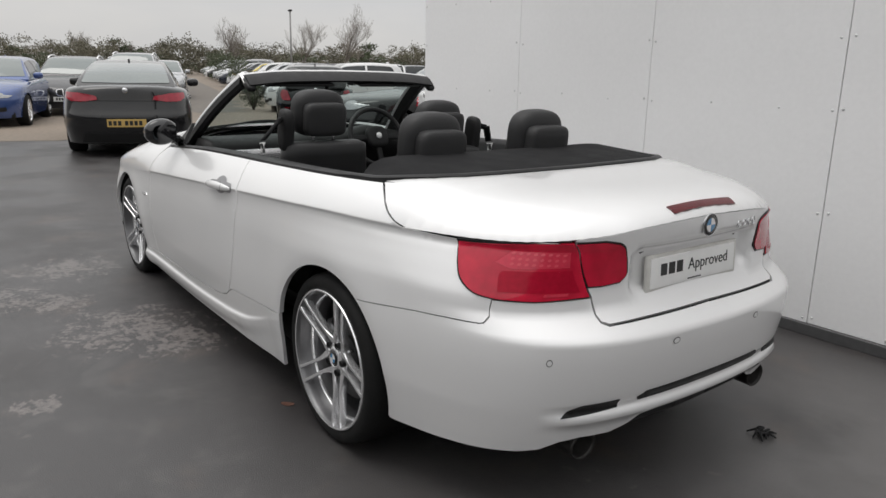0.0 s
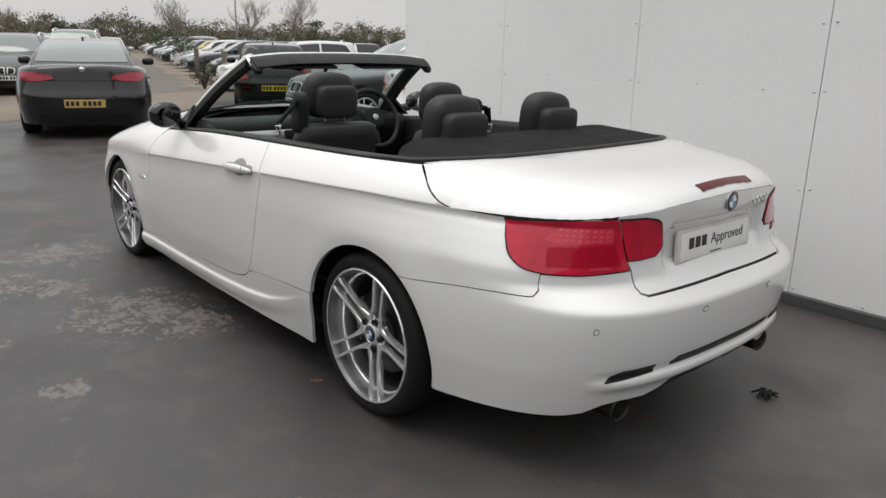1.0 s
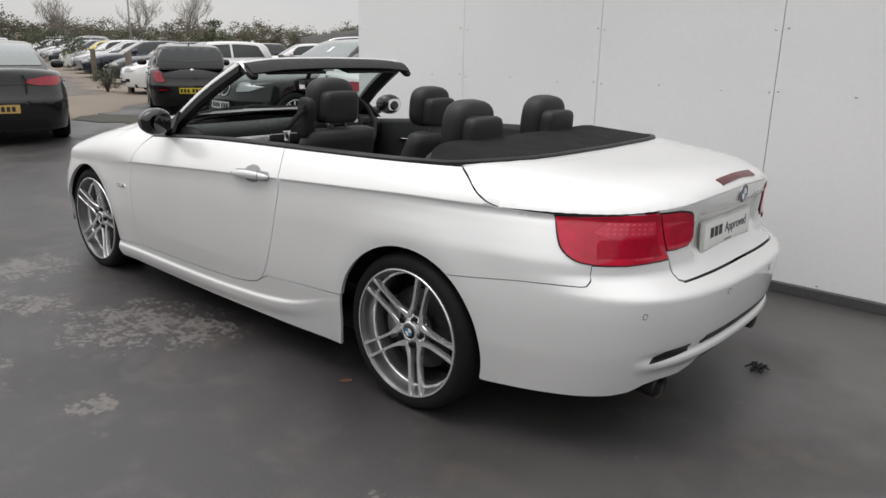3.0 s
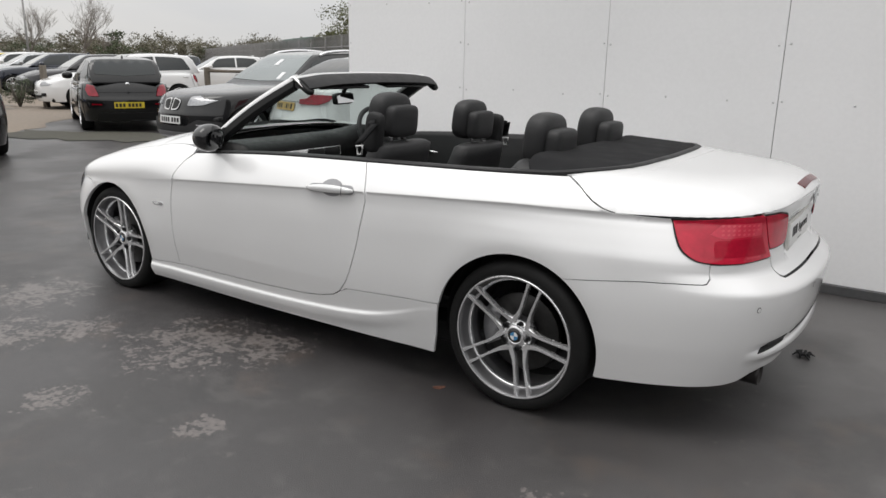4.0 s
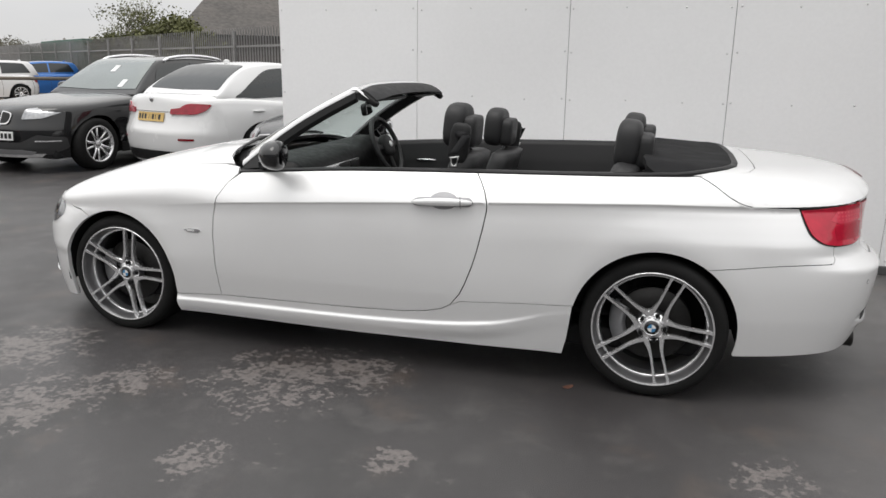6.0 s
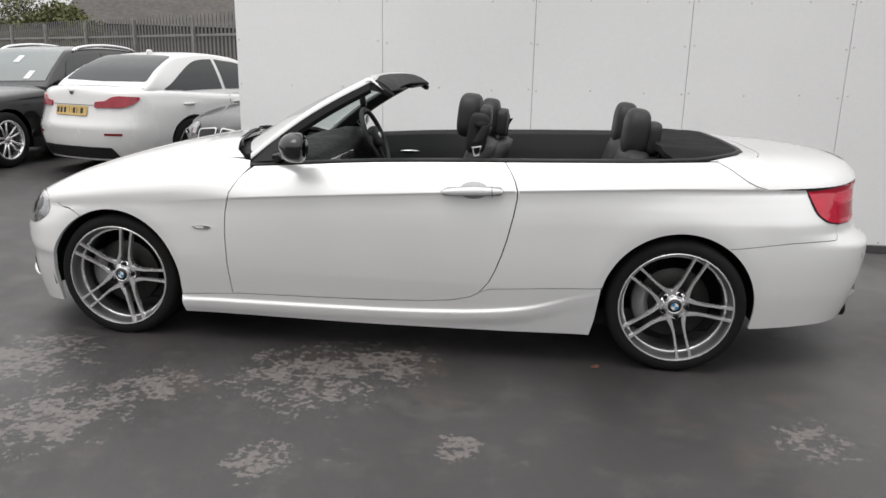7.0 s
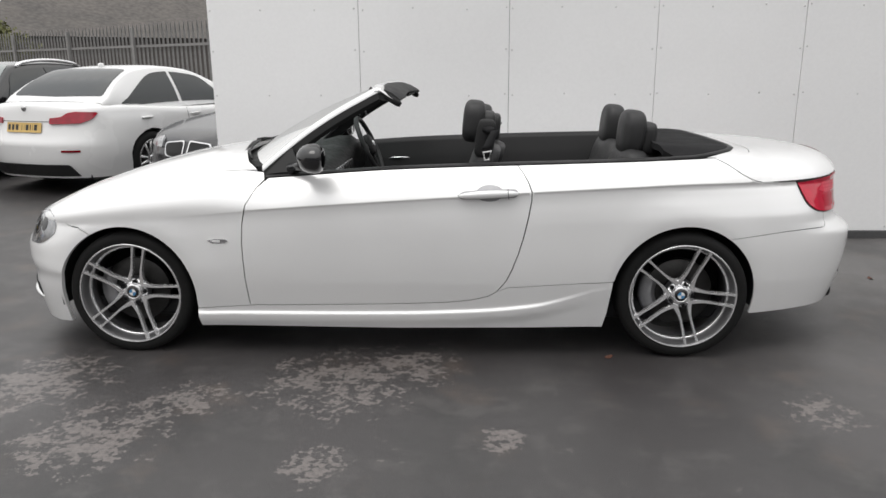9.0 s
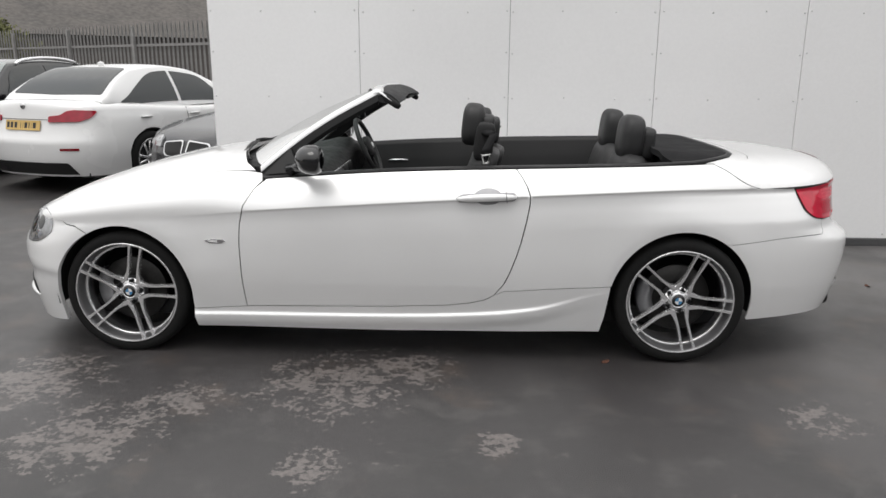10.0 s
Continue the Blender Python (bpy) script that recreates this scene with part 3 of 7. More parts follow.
def flank(mirror):
    door_loop = outline(shifted(door_front, G) + shifted(door_low, 0, G) + shifted(door_rear, -G) + run(lambda u: belt_z(u) - 0.003, -0.82, -2.02))
    door = panel("door", [(door_loop, side, None, CREASES, False)], PAINT, convertible, mirror=mirror)
    q = shifted(door_rear, G) + run(lambda u: belt_z(u) - 0.003, -0.79, 0.143) + run(lambda u: seam_z(u) - G, 0.149, 0.55, 0.02)
    q += [(0.75, crease_z(0.75) - G), (0.90, crease_z(0.90) - G), (1.0, 0.874), (1.118, 0.720), (0.93, 0.711), (0.771, 0.714), (0.766, 0.664), (0.741, 0.647), (0.725, 0.644), (0.60, 0.6425), (0.493, 0.6375), (0.35, 0.623), (0.203, 0.608)]
    q += [p for p in arc(0, 0.32, ARCH_R, 54, 166.5)] + [(-0.346, 0.404), (-0.60, 0.389), (-0.86, 0.370)]
    quarter = panel("rear_wing", [(outline(q), side, None, CREASES, False)], PAINT, convertible, mirror=mirror, rim=0.02, grid=0.02)
    ledge = curve((-2.45, 0.236), (-1.4, 0.246), (-1.0, 0.262), (-0.72, 0.292), (-0.55, 0.335), (-0.45, 0.37), (-0.3, 0.40))

    def skirt(u, z):
        p = side(u, z)
        k = min(1, max(0, (ledge(u) - z) / 0.028))
        j = min(1, max(0, (ledge(u) - 0.045 - z) / 0.06))
        p.y -= (0.020 * k * k * (3 - 2 * k) - 0.012 * j * j * (3 - 2 * j)) * min(1, max(0.12, (-0.42 - u) / 0.35))
        return p
    s = [(-2.399, 0.150), (-2.412, 0.240)] + [(-2.15, 0.257)] + shifted(door_low, 0, -G) + [(-0.905, 0.346), (-0.86, 0.366), (-0.60, 0.385), (-0.346, 0.399)]
    s += [(-0.353, 0.34), (-0.366, 0.24), (-0.384, 0.163)] + [(-0.384, 0.160), (-1.4, 0.147)]
    panel("sill_skirt", [(outline(s), skirt, None, (ledge, lambda u: ledge(u) - 0.014, lambda u: ledge(u) - 0.028, lambda u: ledge(u) - 0.075), False)], PAINT, convertible, mirror=mirror, rim=0.014, grid=0.022)
    w = [(-2.41, 0.246)] + arc(AXLE_F, 0.312, 0.35, -10, 118)[1:] + [(-2.989, 0.6565), (-3.035, 0.6635), (-3.055, crease_z(-3.055) - 0.001)] + run(crease_z, -3.02, -2.6)
    w += run(crease_z, -2.55, -2.15)[:-1] + [(-2.1385, crease_z(-2.1385))] + [p for p in shifted(door_front, -G) if p[1] < 0.74] + [(-2.143, 0.262)]
    upper = [(-2.1385, -1)] + [(x, -1) for x in (-2.3, -2.5, -2.7, -2.9, -3.05, -3.15, -3.25)] + [(-3.36, -1), (-3.42, -0.99), (-3.46, -0.93), (-3.45, -0.885), (-3.36, -0.805), (-3.25, -0.72), (-3.1, -0.68), (-2.9, -0.655), (-2.6, -0.64), (-2.3, -0.635), (-2.16, -0.64), (-2.06, -0.66)]
    upper += [(x, deck_t(x, z)) for x, z in ((-2.05, 0.888), (-2.083 - G, 0.849), (-2.128 - G, 0.775))]
    panel("front_wing", [(outline(w), side, None, CREASES[2:], False), (outline(upper), deck, deck_normal, (), False)], PAINT, convertible, mirror=mirror, rim=0.02, grid=0.02)
    # black strip added as the shade inside the lid's shut line
    strip = run(lambda u: crease_z(u) + 0.004, 0.33, 0.99, 0.03) + run(lambda u: crease_z(u) - 0.014, 0.99, 0.33, 0.03)
    panel("lid_gap_shade", [(strip, side, None, (), False)], GAP, convertible, mirror=mirror, lift=-0.0045, rim=0.0, grid=0.03)
    lamp = [(0.562, 0.859, 0.008), (0.594, 0.806), (0.626, 0.760, 0.05), (0.695, 0.723, 0.05), (0.79, 0.713), (0.93, 0.710), (1.117, 0.718), (1.0, 0.876), (0.90, 0.874), (0.75, 0.868), (0.62, 0.862)]
    tail = panel("tail_lamp", [(outline(lamp), side, None, (), False)], RED_LENS, convertible, "red tail lamp with a band of small cells", mirror=mirror, lift=0.007, rim=0.02, grid=0.02)
    inner = [(1.006, 0.874), (1.12, 0.876), (1.185, 0.866, 0.02), (1.212, 0.82), (1.232, 0.772, 0.025), (1.212, 0.753), (1.15, 0.747), (1.104, 0.748)]
    edge = [(1.006, 0.880), (1.12, 0.882), (1.189, 0.872, 0.02), (1.219, 0.82), (1.239, 0.772, 0.03), (1.216, 0.748), (1.15, 0.742), (1.101, 0.743)]
    panel("lamp_seal", [(outline(edge), side, None, (), False)], BLACK_TRIM, convertible, mirror=mirror, lift=0.0035, rim=0.006, grid=0.03)
    panel("lid_lamp", [(outline(inner), side, None, (), False)], RED_LENS, convertible, "red inner tail lamp on the boot lid", mirror=mirror, lift=0.007, rim=0.02, grid=0.02)
    seal = [(0.554, 0.866, 0.008), (0.588, 0.804), (0.621, 0.756, 0.05), (0.693, 0.7195, 0.05), (0.79, 0.7095), (0.93, 0.7065), (1.120, 0.7145), (1.003, 0.8755), (0.90, 0.8745), (0.75, 0.8715), (0.62, 0.868)]
    panel("lamp_seal", [(outline(seal), side, None, (), False)], BLACK_TRIM, tail, "black lamp seal", mirror=mirror, lift=0.0035, rim=0.006, grid=0.03)
    band = [(0.732, 0.812), (0.775, 0.846, 0.01), (0.99, 0.850), (1.012, 0.806), (0.80, 0.797, 0.02)]
    panel("led_band", [(outline(band), side, None, (), False)], RED_PALE, tail, "pale red band of small lamps", mirror=mirror, lift=0.0078, rim=0.003, grid=0.03)
    for row in range(3):
        for k in range(8):
            a, b = 0.782 + k * 0.0275 + row * 0.006, 0.840 - row * 0.0145
            if a > 0.985 or (row == 2 and k > 7):
                continue
            ring = [(a + 0.0075 * math.cos(w), b + 0.0042 * math.sin(w)) for w in (2 * math.pi * i / 10 for i in range(10))]
            panel("led_cell", [(ring, side, None, (), False)], RED_LED, tail, mirror=mirror, lift=0.0086, rim=0.002, grid=0.02)
    low = [(0.785, 0.732), (1.080, 0.733), (1.025, 0.798), (0.76, 0.790, 0.02)]
    panel("lamp_band", [(outline(low), side, None, (), False)], RED_MID, tail, mirror=mirror, lift=0.0078, rim=0.003, grid=0.03)
    panel("reflector", [(outline([(0.955, 0.722), (1.04, 0.724), (1.04, 0.732), (0.955, 0.730)]), side, None, (), False)], RED_PALE, tail, mirror=mirror, lift=0.0088, rim=0.003, grid=0.03)
    # headlamp: one bowed lens from the bumper over the wing's edge to the bonnet
    foot = curve((-3.42, 0.580), (-3.34, 0.553), (-3.24, 0.560), (-3.16, 0.598), (-3.10, 0.648))
    brow = curve((-3.40, -0.895), (-3.34, -0.83), (-3.26, -0.765), (-3.20, -0.78), (-3.14, -0.89), (-3.10, -0.975))

    def lens(a, b):
        u = -3.13 - 0.28 * a
        low, top, ridge = side(u, foot(u)), deck(max(u, -3.40), brow(u)), side(u, crease_z(u))
        k = ridge + Vector((-0.004, -0.009, 0.004)) * min(1.0, 2.5 * max(0.0, a - 0.1))
        return (1 - b) ** 2 * low + 2 * b * (1 - b) * (2 * k - (low + top) / 2) + b * b * top
    lamp = panel("headlamp", [(outline([(0.0, 0.0), (1.0, 0.0, 0.1), (1.0, 1.0, 0.1), (0.0, 1.0)], 0.08), lens, None, (), True)], LAMP_BRIGHT, convertible, "clear swept-back headlamp with dark housing", mirror=mirror, lift=0.003, rim=0.02, grid=0.08)
    for a, b, r in ((0.62, 0.42, 0.17), (0.36, 0.45, 0.13)):
        ring = [(a + r * 0.8 * math.cos(w), b + r * 1.5 * math.sin(w)) for w in (2 * math.pi * i / 18 for i in range(18))]
        panel("lamp_projector", [(ring, lens, None, (), True)], BLACK_GLOSS, lamp, "dark round projector", mirror=mirror, lift=0.0042, rim=0.002, grid=0.08)
    panel("lamp_brow", [(outline([(0.40, 0.84), (0.95, 0.84), (0.95, 0.95), (0.40, 0.95)], 0.08), lens, None, (), True)], BADGE_WHITE, lamp, mirror=mirror, lift=0.0042, rim=0.002, grid=0.08)
    # door handle: a pull bar over flat panels, greyed for the cup's shade
    sg = -1 if not mirror else 1
    bm = bmesh.new()
    n = 13
    rings = []
    for i in range(n):
        t = i / (n - 1)
        x = -1.092 + 0.282 * t
        z = 0.823 + 0.012 * t + 0.004 * math.sin(math.pi * t)
        e = math.sin(math.pi * min(1, max(0.02, t * 0.96 + 0.02))) ** 0.35
        y = side(x, z).y
        rings.append([(x, -sg * (y - 0.022 * e + 0.014 * math.cos(a) * e) if mirror else (y - 0.022 * e + 0.014 * math.cos(a) * e), z + 0.0185 * e * math.sin(a)) for a in (2 * math.pi * k / 12 for k in range(12))])
    loft(bm, rings)
    part("handle", bm, PAINT, door)
    # grey outline paints the bar's shadow on the door
    gap = [(-1.098, 0.824), (-1.082, 0.806, 0.012), (-0.952, 0.8075), (-0.822, 0.814, 0.012), (-0.805, 0.834), (-0.822, 0.854, 0.012), (-0.952, 0.8515), (-1.072, 0.8425, 0.015)]
    panel("handle_shade", [(outline(gap, 0.02), side, None, (), False)], ALLOY_GREY, door, mirror=mirror, lift=0.0016, rim=0.0, grid=0.02)
    gap = [(-0.858, 0.812), (-0.855, 0.812), (-0.859, 0.846), (-0.862, 0.846)]
    panel("handle_seam", [(outline(gap, 0.02), side, None, (), False)], ALLOY_DARK, door, mirror=mirror, lift=0.0352, rim=0.0, grid=0.02)
    cup = [(-1.02, 0.828), (-1.00, 0.858, 0.02), (-0.965, 0.872, 0.02), (-0.925, 0.872, 0.02), (-0.89, 0.860, 0.02), (-0.872, 0.832), (-0.90, 0.803, 0.02), (-0.945, 0.794, 0.02), (-0.99, 0.801, 0.02)]
    panel("handle_cup_shade", [(outline(cup, 0.01), side, None, (), False)], ALLOY_GREY, door, mirror=mirror, lift=0.0012, rim=0.0, grid=0.02)
    ind = [(-2.325, 0.601), (-2.30, 0.588), (-2.24, 0.589), (-2.222, 0.598), (-2.235, 0.606), (-2.29, 0.607)]
    panel("side_indicator", [(outline(ind, 0.01), side, None, (), False)], CHROME, convertible, "clear side indicator with a chrome strip", mirror=mirror, lift=0.004, rim=0.004, grid=0.01)
    ind = [(-2.312, 0.600), (-2.295, 0.593), (-2.262, 0.593), (-2.262, 0.602), (-2.29, 0.603)]
    panel("indicator_lens", [(outline(ind, 0.01), side, None, (), False)], BADGE_WHITE, convertible, mirror=mirror, lift=0.006, rim=0.002, grid=0.01)
    return door


flank(False)
flank(True)

# rear bumper, both sides in one shell
rb = [(MID, 0.644), (1.30, 0.640), (1.175, 0.637), (1.150, 0.646), (1.141, 0.662), (1.126, 0.711), (0.93, 0.7055), (0.7745, 0.7085), (0.7695, 0.661), (0.743, 0.6437), (0.725, 0.6408), (0.60, 0.6393), (0.493, 0.6343), (0.35, 0.6198), (0.205, 0.6048)]
rb += arc(0, 0.32, ARCH_R, 53, -15) + [(0.345, 0.222), (0.62, 0.236), (0.90, 0.242), (0.98, 0.250), (1.05, 0.275), (1.12, 0.284), (1.22, 0.282), (1.275, 0.300), (1.31, 0.328), (1.36, 0.335), (MID, 0.335)]


def tail_skin(u, z):
    """The bumper's skin with its lower lip."""
    p = side(u, z)
    c = u if u <= MID else 2 * MID - u
    k = min(1, max(0, (c - 0.95) / 0.12))
    lip = math.exp(-(((z - 0.352) / 0.016) ** 2)) * 0.016 * k
    p.x += lip - 0.010 * k * math.exp(-(((z - 0.385) / 0.014) ** 2))
    return p


LIP = tuple((lambda v: (lambda u: v))(v) for v in (0.335, 0.352, 0.37, 0.385, 0.40, 0.588, 0.600, 0.610, 0.622))
bumper = panel("rear_bumper", [(outline(both(rb, MID)), tail_skin, None, LIP, False)], PAINT, convertible, rim=0.010, grid=0.028)
for sgn in (1, -1):
    def flip_u(pts):
        return pts if sgn > 0 else [(2 * MID - u, z) for u, z in reversed(pts)]
    slot = flip_u([(1.03, 0.366), (1.06, 0.388), (1.10, 0.404), (1.222, 0.408), (1.224, 0.376), (1.15, 0.372)])
    panel("bumper_slot", [(outline(slot), tail_skin, None, (), False)], BLACK_TRIM, bumper, lift=0.003, rim=0.003, grid=0.03)
    for a, b in ((0.962, 0.552), (1.365, 0.572)):
        ring = [(a + 0.011 * math.cos(k), b + 0.011 * math.sin(k)) for k in (2 * math.pi * i / 14 for i in range(14))]
        sensor = panel("parking_sensor", [(flip_u(ring), side, None, (), False)], ALLOY_DARK, bumper, lift=0.0012, rim=0.0, grid=0.02)
        ring = [(a + 0.0085 * math.cos(k), b + 0.0085 * math.sin(k)) for k in (2 * math.pi * i / 14 for i in range(14))]
        panel("sensor_face", [(flip_u(ring), side, None, (), False)], PAINT, sensor, lift=0.002, rim=0.0, grid=0.02)
mid_slot = both([(MID, 0.386), (1.292, 0.384), (1.283, 0.398), (1.305, 0.417), (MID, 0.421)], MID)
panel("bumper_grille", [(outline(mid_slot), tail_skin, None, (), False)], BLACK_TRIM, bumper, lift=0.003, rim=0.003, grid=0.03)
# boot lid: dome and rear face
lid_left = [(0.148, side(0.148, 0.979).y)] + [(x, side(x, seam_z(x) + G).y) for x in (0.17, 0.2, 0.235, 0.27, 0.3, 0.32, 0.34)]
lid_left += [(x, -0.9992 * rim_at(x)[0]) for x in (0.37, 0.40, 0.45)]
lid_left += [(DOME_X + 0.9992 * (p.x - DOME_X), 0.9992 * p.y) for p in _rim[3:58:3]]
lid_loop = lid_left + [(DOME_X + 0.9992 * (_rim[-1].x - DOME_X), 0)] + [(x, -y) for x, y in reversed(lid_left)]
front_x = curve((0.0, 0.402), (0.44, 0.394), (0.58, 0.366), (0.655, 0.305), (0.70, 0.225), (0.716, 0.15))
YS = [0.705, 0.69, 0.67, 0.64, 0.6, 0.5, 0.38, 0.25, 0.12, 0.0]
YS = YS + [-y for y in YS[-2::-1]]
lid_loop += [(front_x(abs(y)), y) for y in YS]
face = [(MID, 0.651), (1.30, 0.647), (1.180, 0.643), (1.156, 0.65), (1.146, 0.666), (1.130, 0.715), (1.006, 0.872), (1.006, crease_z(1.006) - 0.001)] + run(crease_z, 1.05, MID)[:-1] + [(MID, crease_z(MID))]
boot = panel("boot_lid", [(outline(lid_loop, 0.03), deck_xy, deck_xy_normal, (), False), (outline(both(face, MID)[:-1]), side, None, (), False)], PAINT, convertible, rim=0.015, grid=0.028)
TON_R = curve((0.0, 0.318), (0.42, 0.304), (0.55, 0.276), (0.635, 0.210), (0.685, 0.125), (0.715, 0.02), (0.725, -0.1))
# bonnet
bon = [(-2.28, 0), (-2.25, -0.3), (-2.16, -0.55), (-2.10, -0.632), (-2.3, -0.63), (-2.6, -0.635), (-2.9, -0.65), (-3.1, -0.675), (-3.25, -0.715), (-3.36, -0.80), (-3.45, -0.88), (-3.50, -0.9), (-3.525, -0.7), (-3.53, 0)]
bon = bon + [(x, -t) for x, t in reversed(bon)][1:-1]
panel("bonnet", [(outline(bon, 0.03), deck, deck_normal, (), False)], PAINT, convertible, rim=0.015)
# front bumper
fb = [(MID_F, 0.165), (-3.6, 0.160), (-3.3, 0.150), (-3.2, 0.148), (-3.099, 0.155)] + [(-3.108, 0.25)] + arc(AXLE_F, 0.312, 0.35, 180, 119) + [(-2.990, 0.6515), (-3.037, 0.6585), (-3.060, crease_z(-3.060) - 0.001)] + run(crease_z, -3.1, MID_F)[:-1] + [(MID_F, crease_z(MID_F))]


def nose_skin(u, z):
    p = side(u, z)
    c = abs(u - MID_F)
    k = math.exp(-(((z - 0.285) / 0.03) ** 2)) * min(1, max(0, (0.75 - c) / 0.1))
    p.x += 0.003 * k
    return p


nose = panel("front_bumper", [(outline(both(fb, MID_F)), nose_skin, None, (), False)], PAINT, convertible, rim=0.02)
for sgn in (1, -1):
    kid = [(MID_F + sgn * 0.03, 0.50), (MID_F + sgn * 0.03, 0.618), (MID_F + sgn * 0.24, 0.618), (MID_F + sgn * 0.26, 0.52)]
    panel("kidney_grille", [(outline(kid if sgn > 0 else kid[::-1]), side, None, (), False)], BLACK_GLOSS, nose, lift=0.006, rim=0.006)
    ink = [(MID_F + sgn * 0.42, 0.25), (MID_F + sgn * 0.42, 0.34), (MID_F + sgn * 0.66, 0.33), (MID_F + sgn * 0.70, 0.26)]
    panel("air_intake", [(outline(ink if sgn > 0 else ink[::-1]), nose_skin, None, (), False)], GAP, nose, lift=0.003, rim=0.003)

# small winglets on the bumper's lower corners
for sg in (-1, 1):
    bm = bmesh.new()
    rings = []
    for k in range(9):
        t = k / 8
        p = side(-3.30 - 0.34 * t, 0.262 + 0.012 * math.sin(math.pi * t))
        e = math.sin(math.pi * (0.06 + 0.88 * t)) ** 0.6
        d = Vector((p.x + 3.0, p.y * 0.5, 0)).normalized()
        rings.append([(q.x, -sg * q.y, q.z) for q in (p + d * (0.018 * e * math.cos(a)) + Vector((0, 0, 0.013 * e * math.sin(a))) for a in (2 * math.pi * i / 10 for i in range(10)))])
    loft(bm, rings)
    bmesh.ops.recalc_face_normals(bm, faces=bm.faces)
    part("bumper_winglet", bm, PAINT, nose)

# dark shell behind the gaps
bm = bmesh.new()
for sgn in (1, -1):
    us = [MID_F + 0.05 + i * (MID - MID_F - 0.1) / 90 for i in range(91)]
    grid_v = []
    for u in us:
        col = []
        for k in range(12):
            top = belt_z(u) - 0.02 if -2.05 < u < 0.14 else crease_z(u) - 0.012
            low = 0.29 if u > 0.3 else 0.19
            z = low + (top - low) * k / 11
            p = side(u, z)
            ins = 0.02
            n = (side(u + 2e-3, z) - side(u - 2e-3, z)).cross(Vector((0, 0, 1))).normalized()
            if u < FRONT_X or u > REAR_X:
                n = Vector((p.x - (0.3 if u > 0 else -2.9), p.y, 0)).normalized()
            else:
                n = Vector((0, -1, 0))
            p = p - ins * n
            col.append(None if any(math.hypot(p.x - ax, z - 0.316) < 0.372 for ax in (0, AXLE_F)) and -3.2 < u < 0.45 else bm.verts.new((p.x, sgn * p.y, p.z)))
        grid_v.append(col)
    for a, b in zip(grid_v, grid_v[1:]):
        for k in range(11):
            q = [a[k], b[k], b[k + 1], a[k + 1]]
            if None not in q:
                bm.faces.new(q)
part("inner_shell", bm, GAP, convertible)
bm = bmesh.new()
box(bm, (3.3, 1.5, 0.10), pose(-1.35, 0, 0.21), 0.02)
box(bm, (0.6, 1.0, 0.1), pose(0.40, 0, 0.32), 0.02)
box(bm, (0.7, 1.0, 0.1), pose(-3.05, 0, 0.22), 0.02)
part("underbody", bm, GAP, convertible)


def wheel_well(ax, y0, y1):
    bm = bmesh.new()
    rings = []
    for y in (y0, y1):
        rings.append([(ax + 0.366 * math.cos(a), y, 0.316 + 0.366 * math.sin(a)) for a in (radians(-11 + 202 * k / 28) for k in range(29))])
    loft(bm, rings, caps=False, closed=False)
    vs = [bm.verts.new((x, y1, z)) for x, _, z in rings[0]]
    bm.faces.new(vs)
    part("wheel_arch_liner", bm, GAP, convertible)


for ax in (0, AXLE_F):
    rim_y = 0.81 if ax == 0 else 0.868
    wheel_well(ax, -rim_y, -0.55)
    wheel_well(ax, rim_y, 0.55)


# ---- wheels ----
def spoke_path(bm, ang, off, side_s):
    """One machined bar of a spoke pair, from the hub out to the rim."""
    ca, sa = math.cos(ang), math.sin(ang)
    stations = [(0.046, 0.032, 0.012, 0.036), (0.064, 0.0325, 0.0125, 0.035), (0.084, 0.0285, 0.0098, 0.031), (0.105, 0.0255, 0.0078, 0.027), (0.13, 0.0243, 0.0066, 0.022), (0.18, 0.0262, 0.0060, 0.012), (0.225, 0.0280, 0.0064, 0.003), (0.243, 0.0290, 0.0080, 0.0012), (0.252, 0.0295, 0.0115, 0.0)]
    rings = []
    for r, o, hw, inset in stations:
        ring = []
        for dw, dy in ((-hw, 0.004), (-hw * 0.75, 0.0), (hw * 0.75, 0.0), (hw, 0.004), (hw * 0.9, 0.026), (-hw * 0.9, 0.026)):
            c = side_s * o + dw
            ring.append((r * ca - c * sa, -0.126 + inset + dy, r * sa + c * ca))
        rings.append(ring)
    loft(bm, rings)


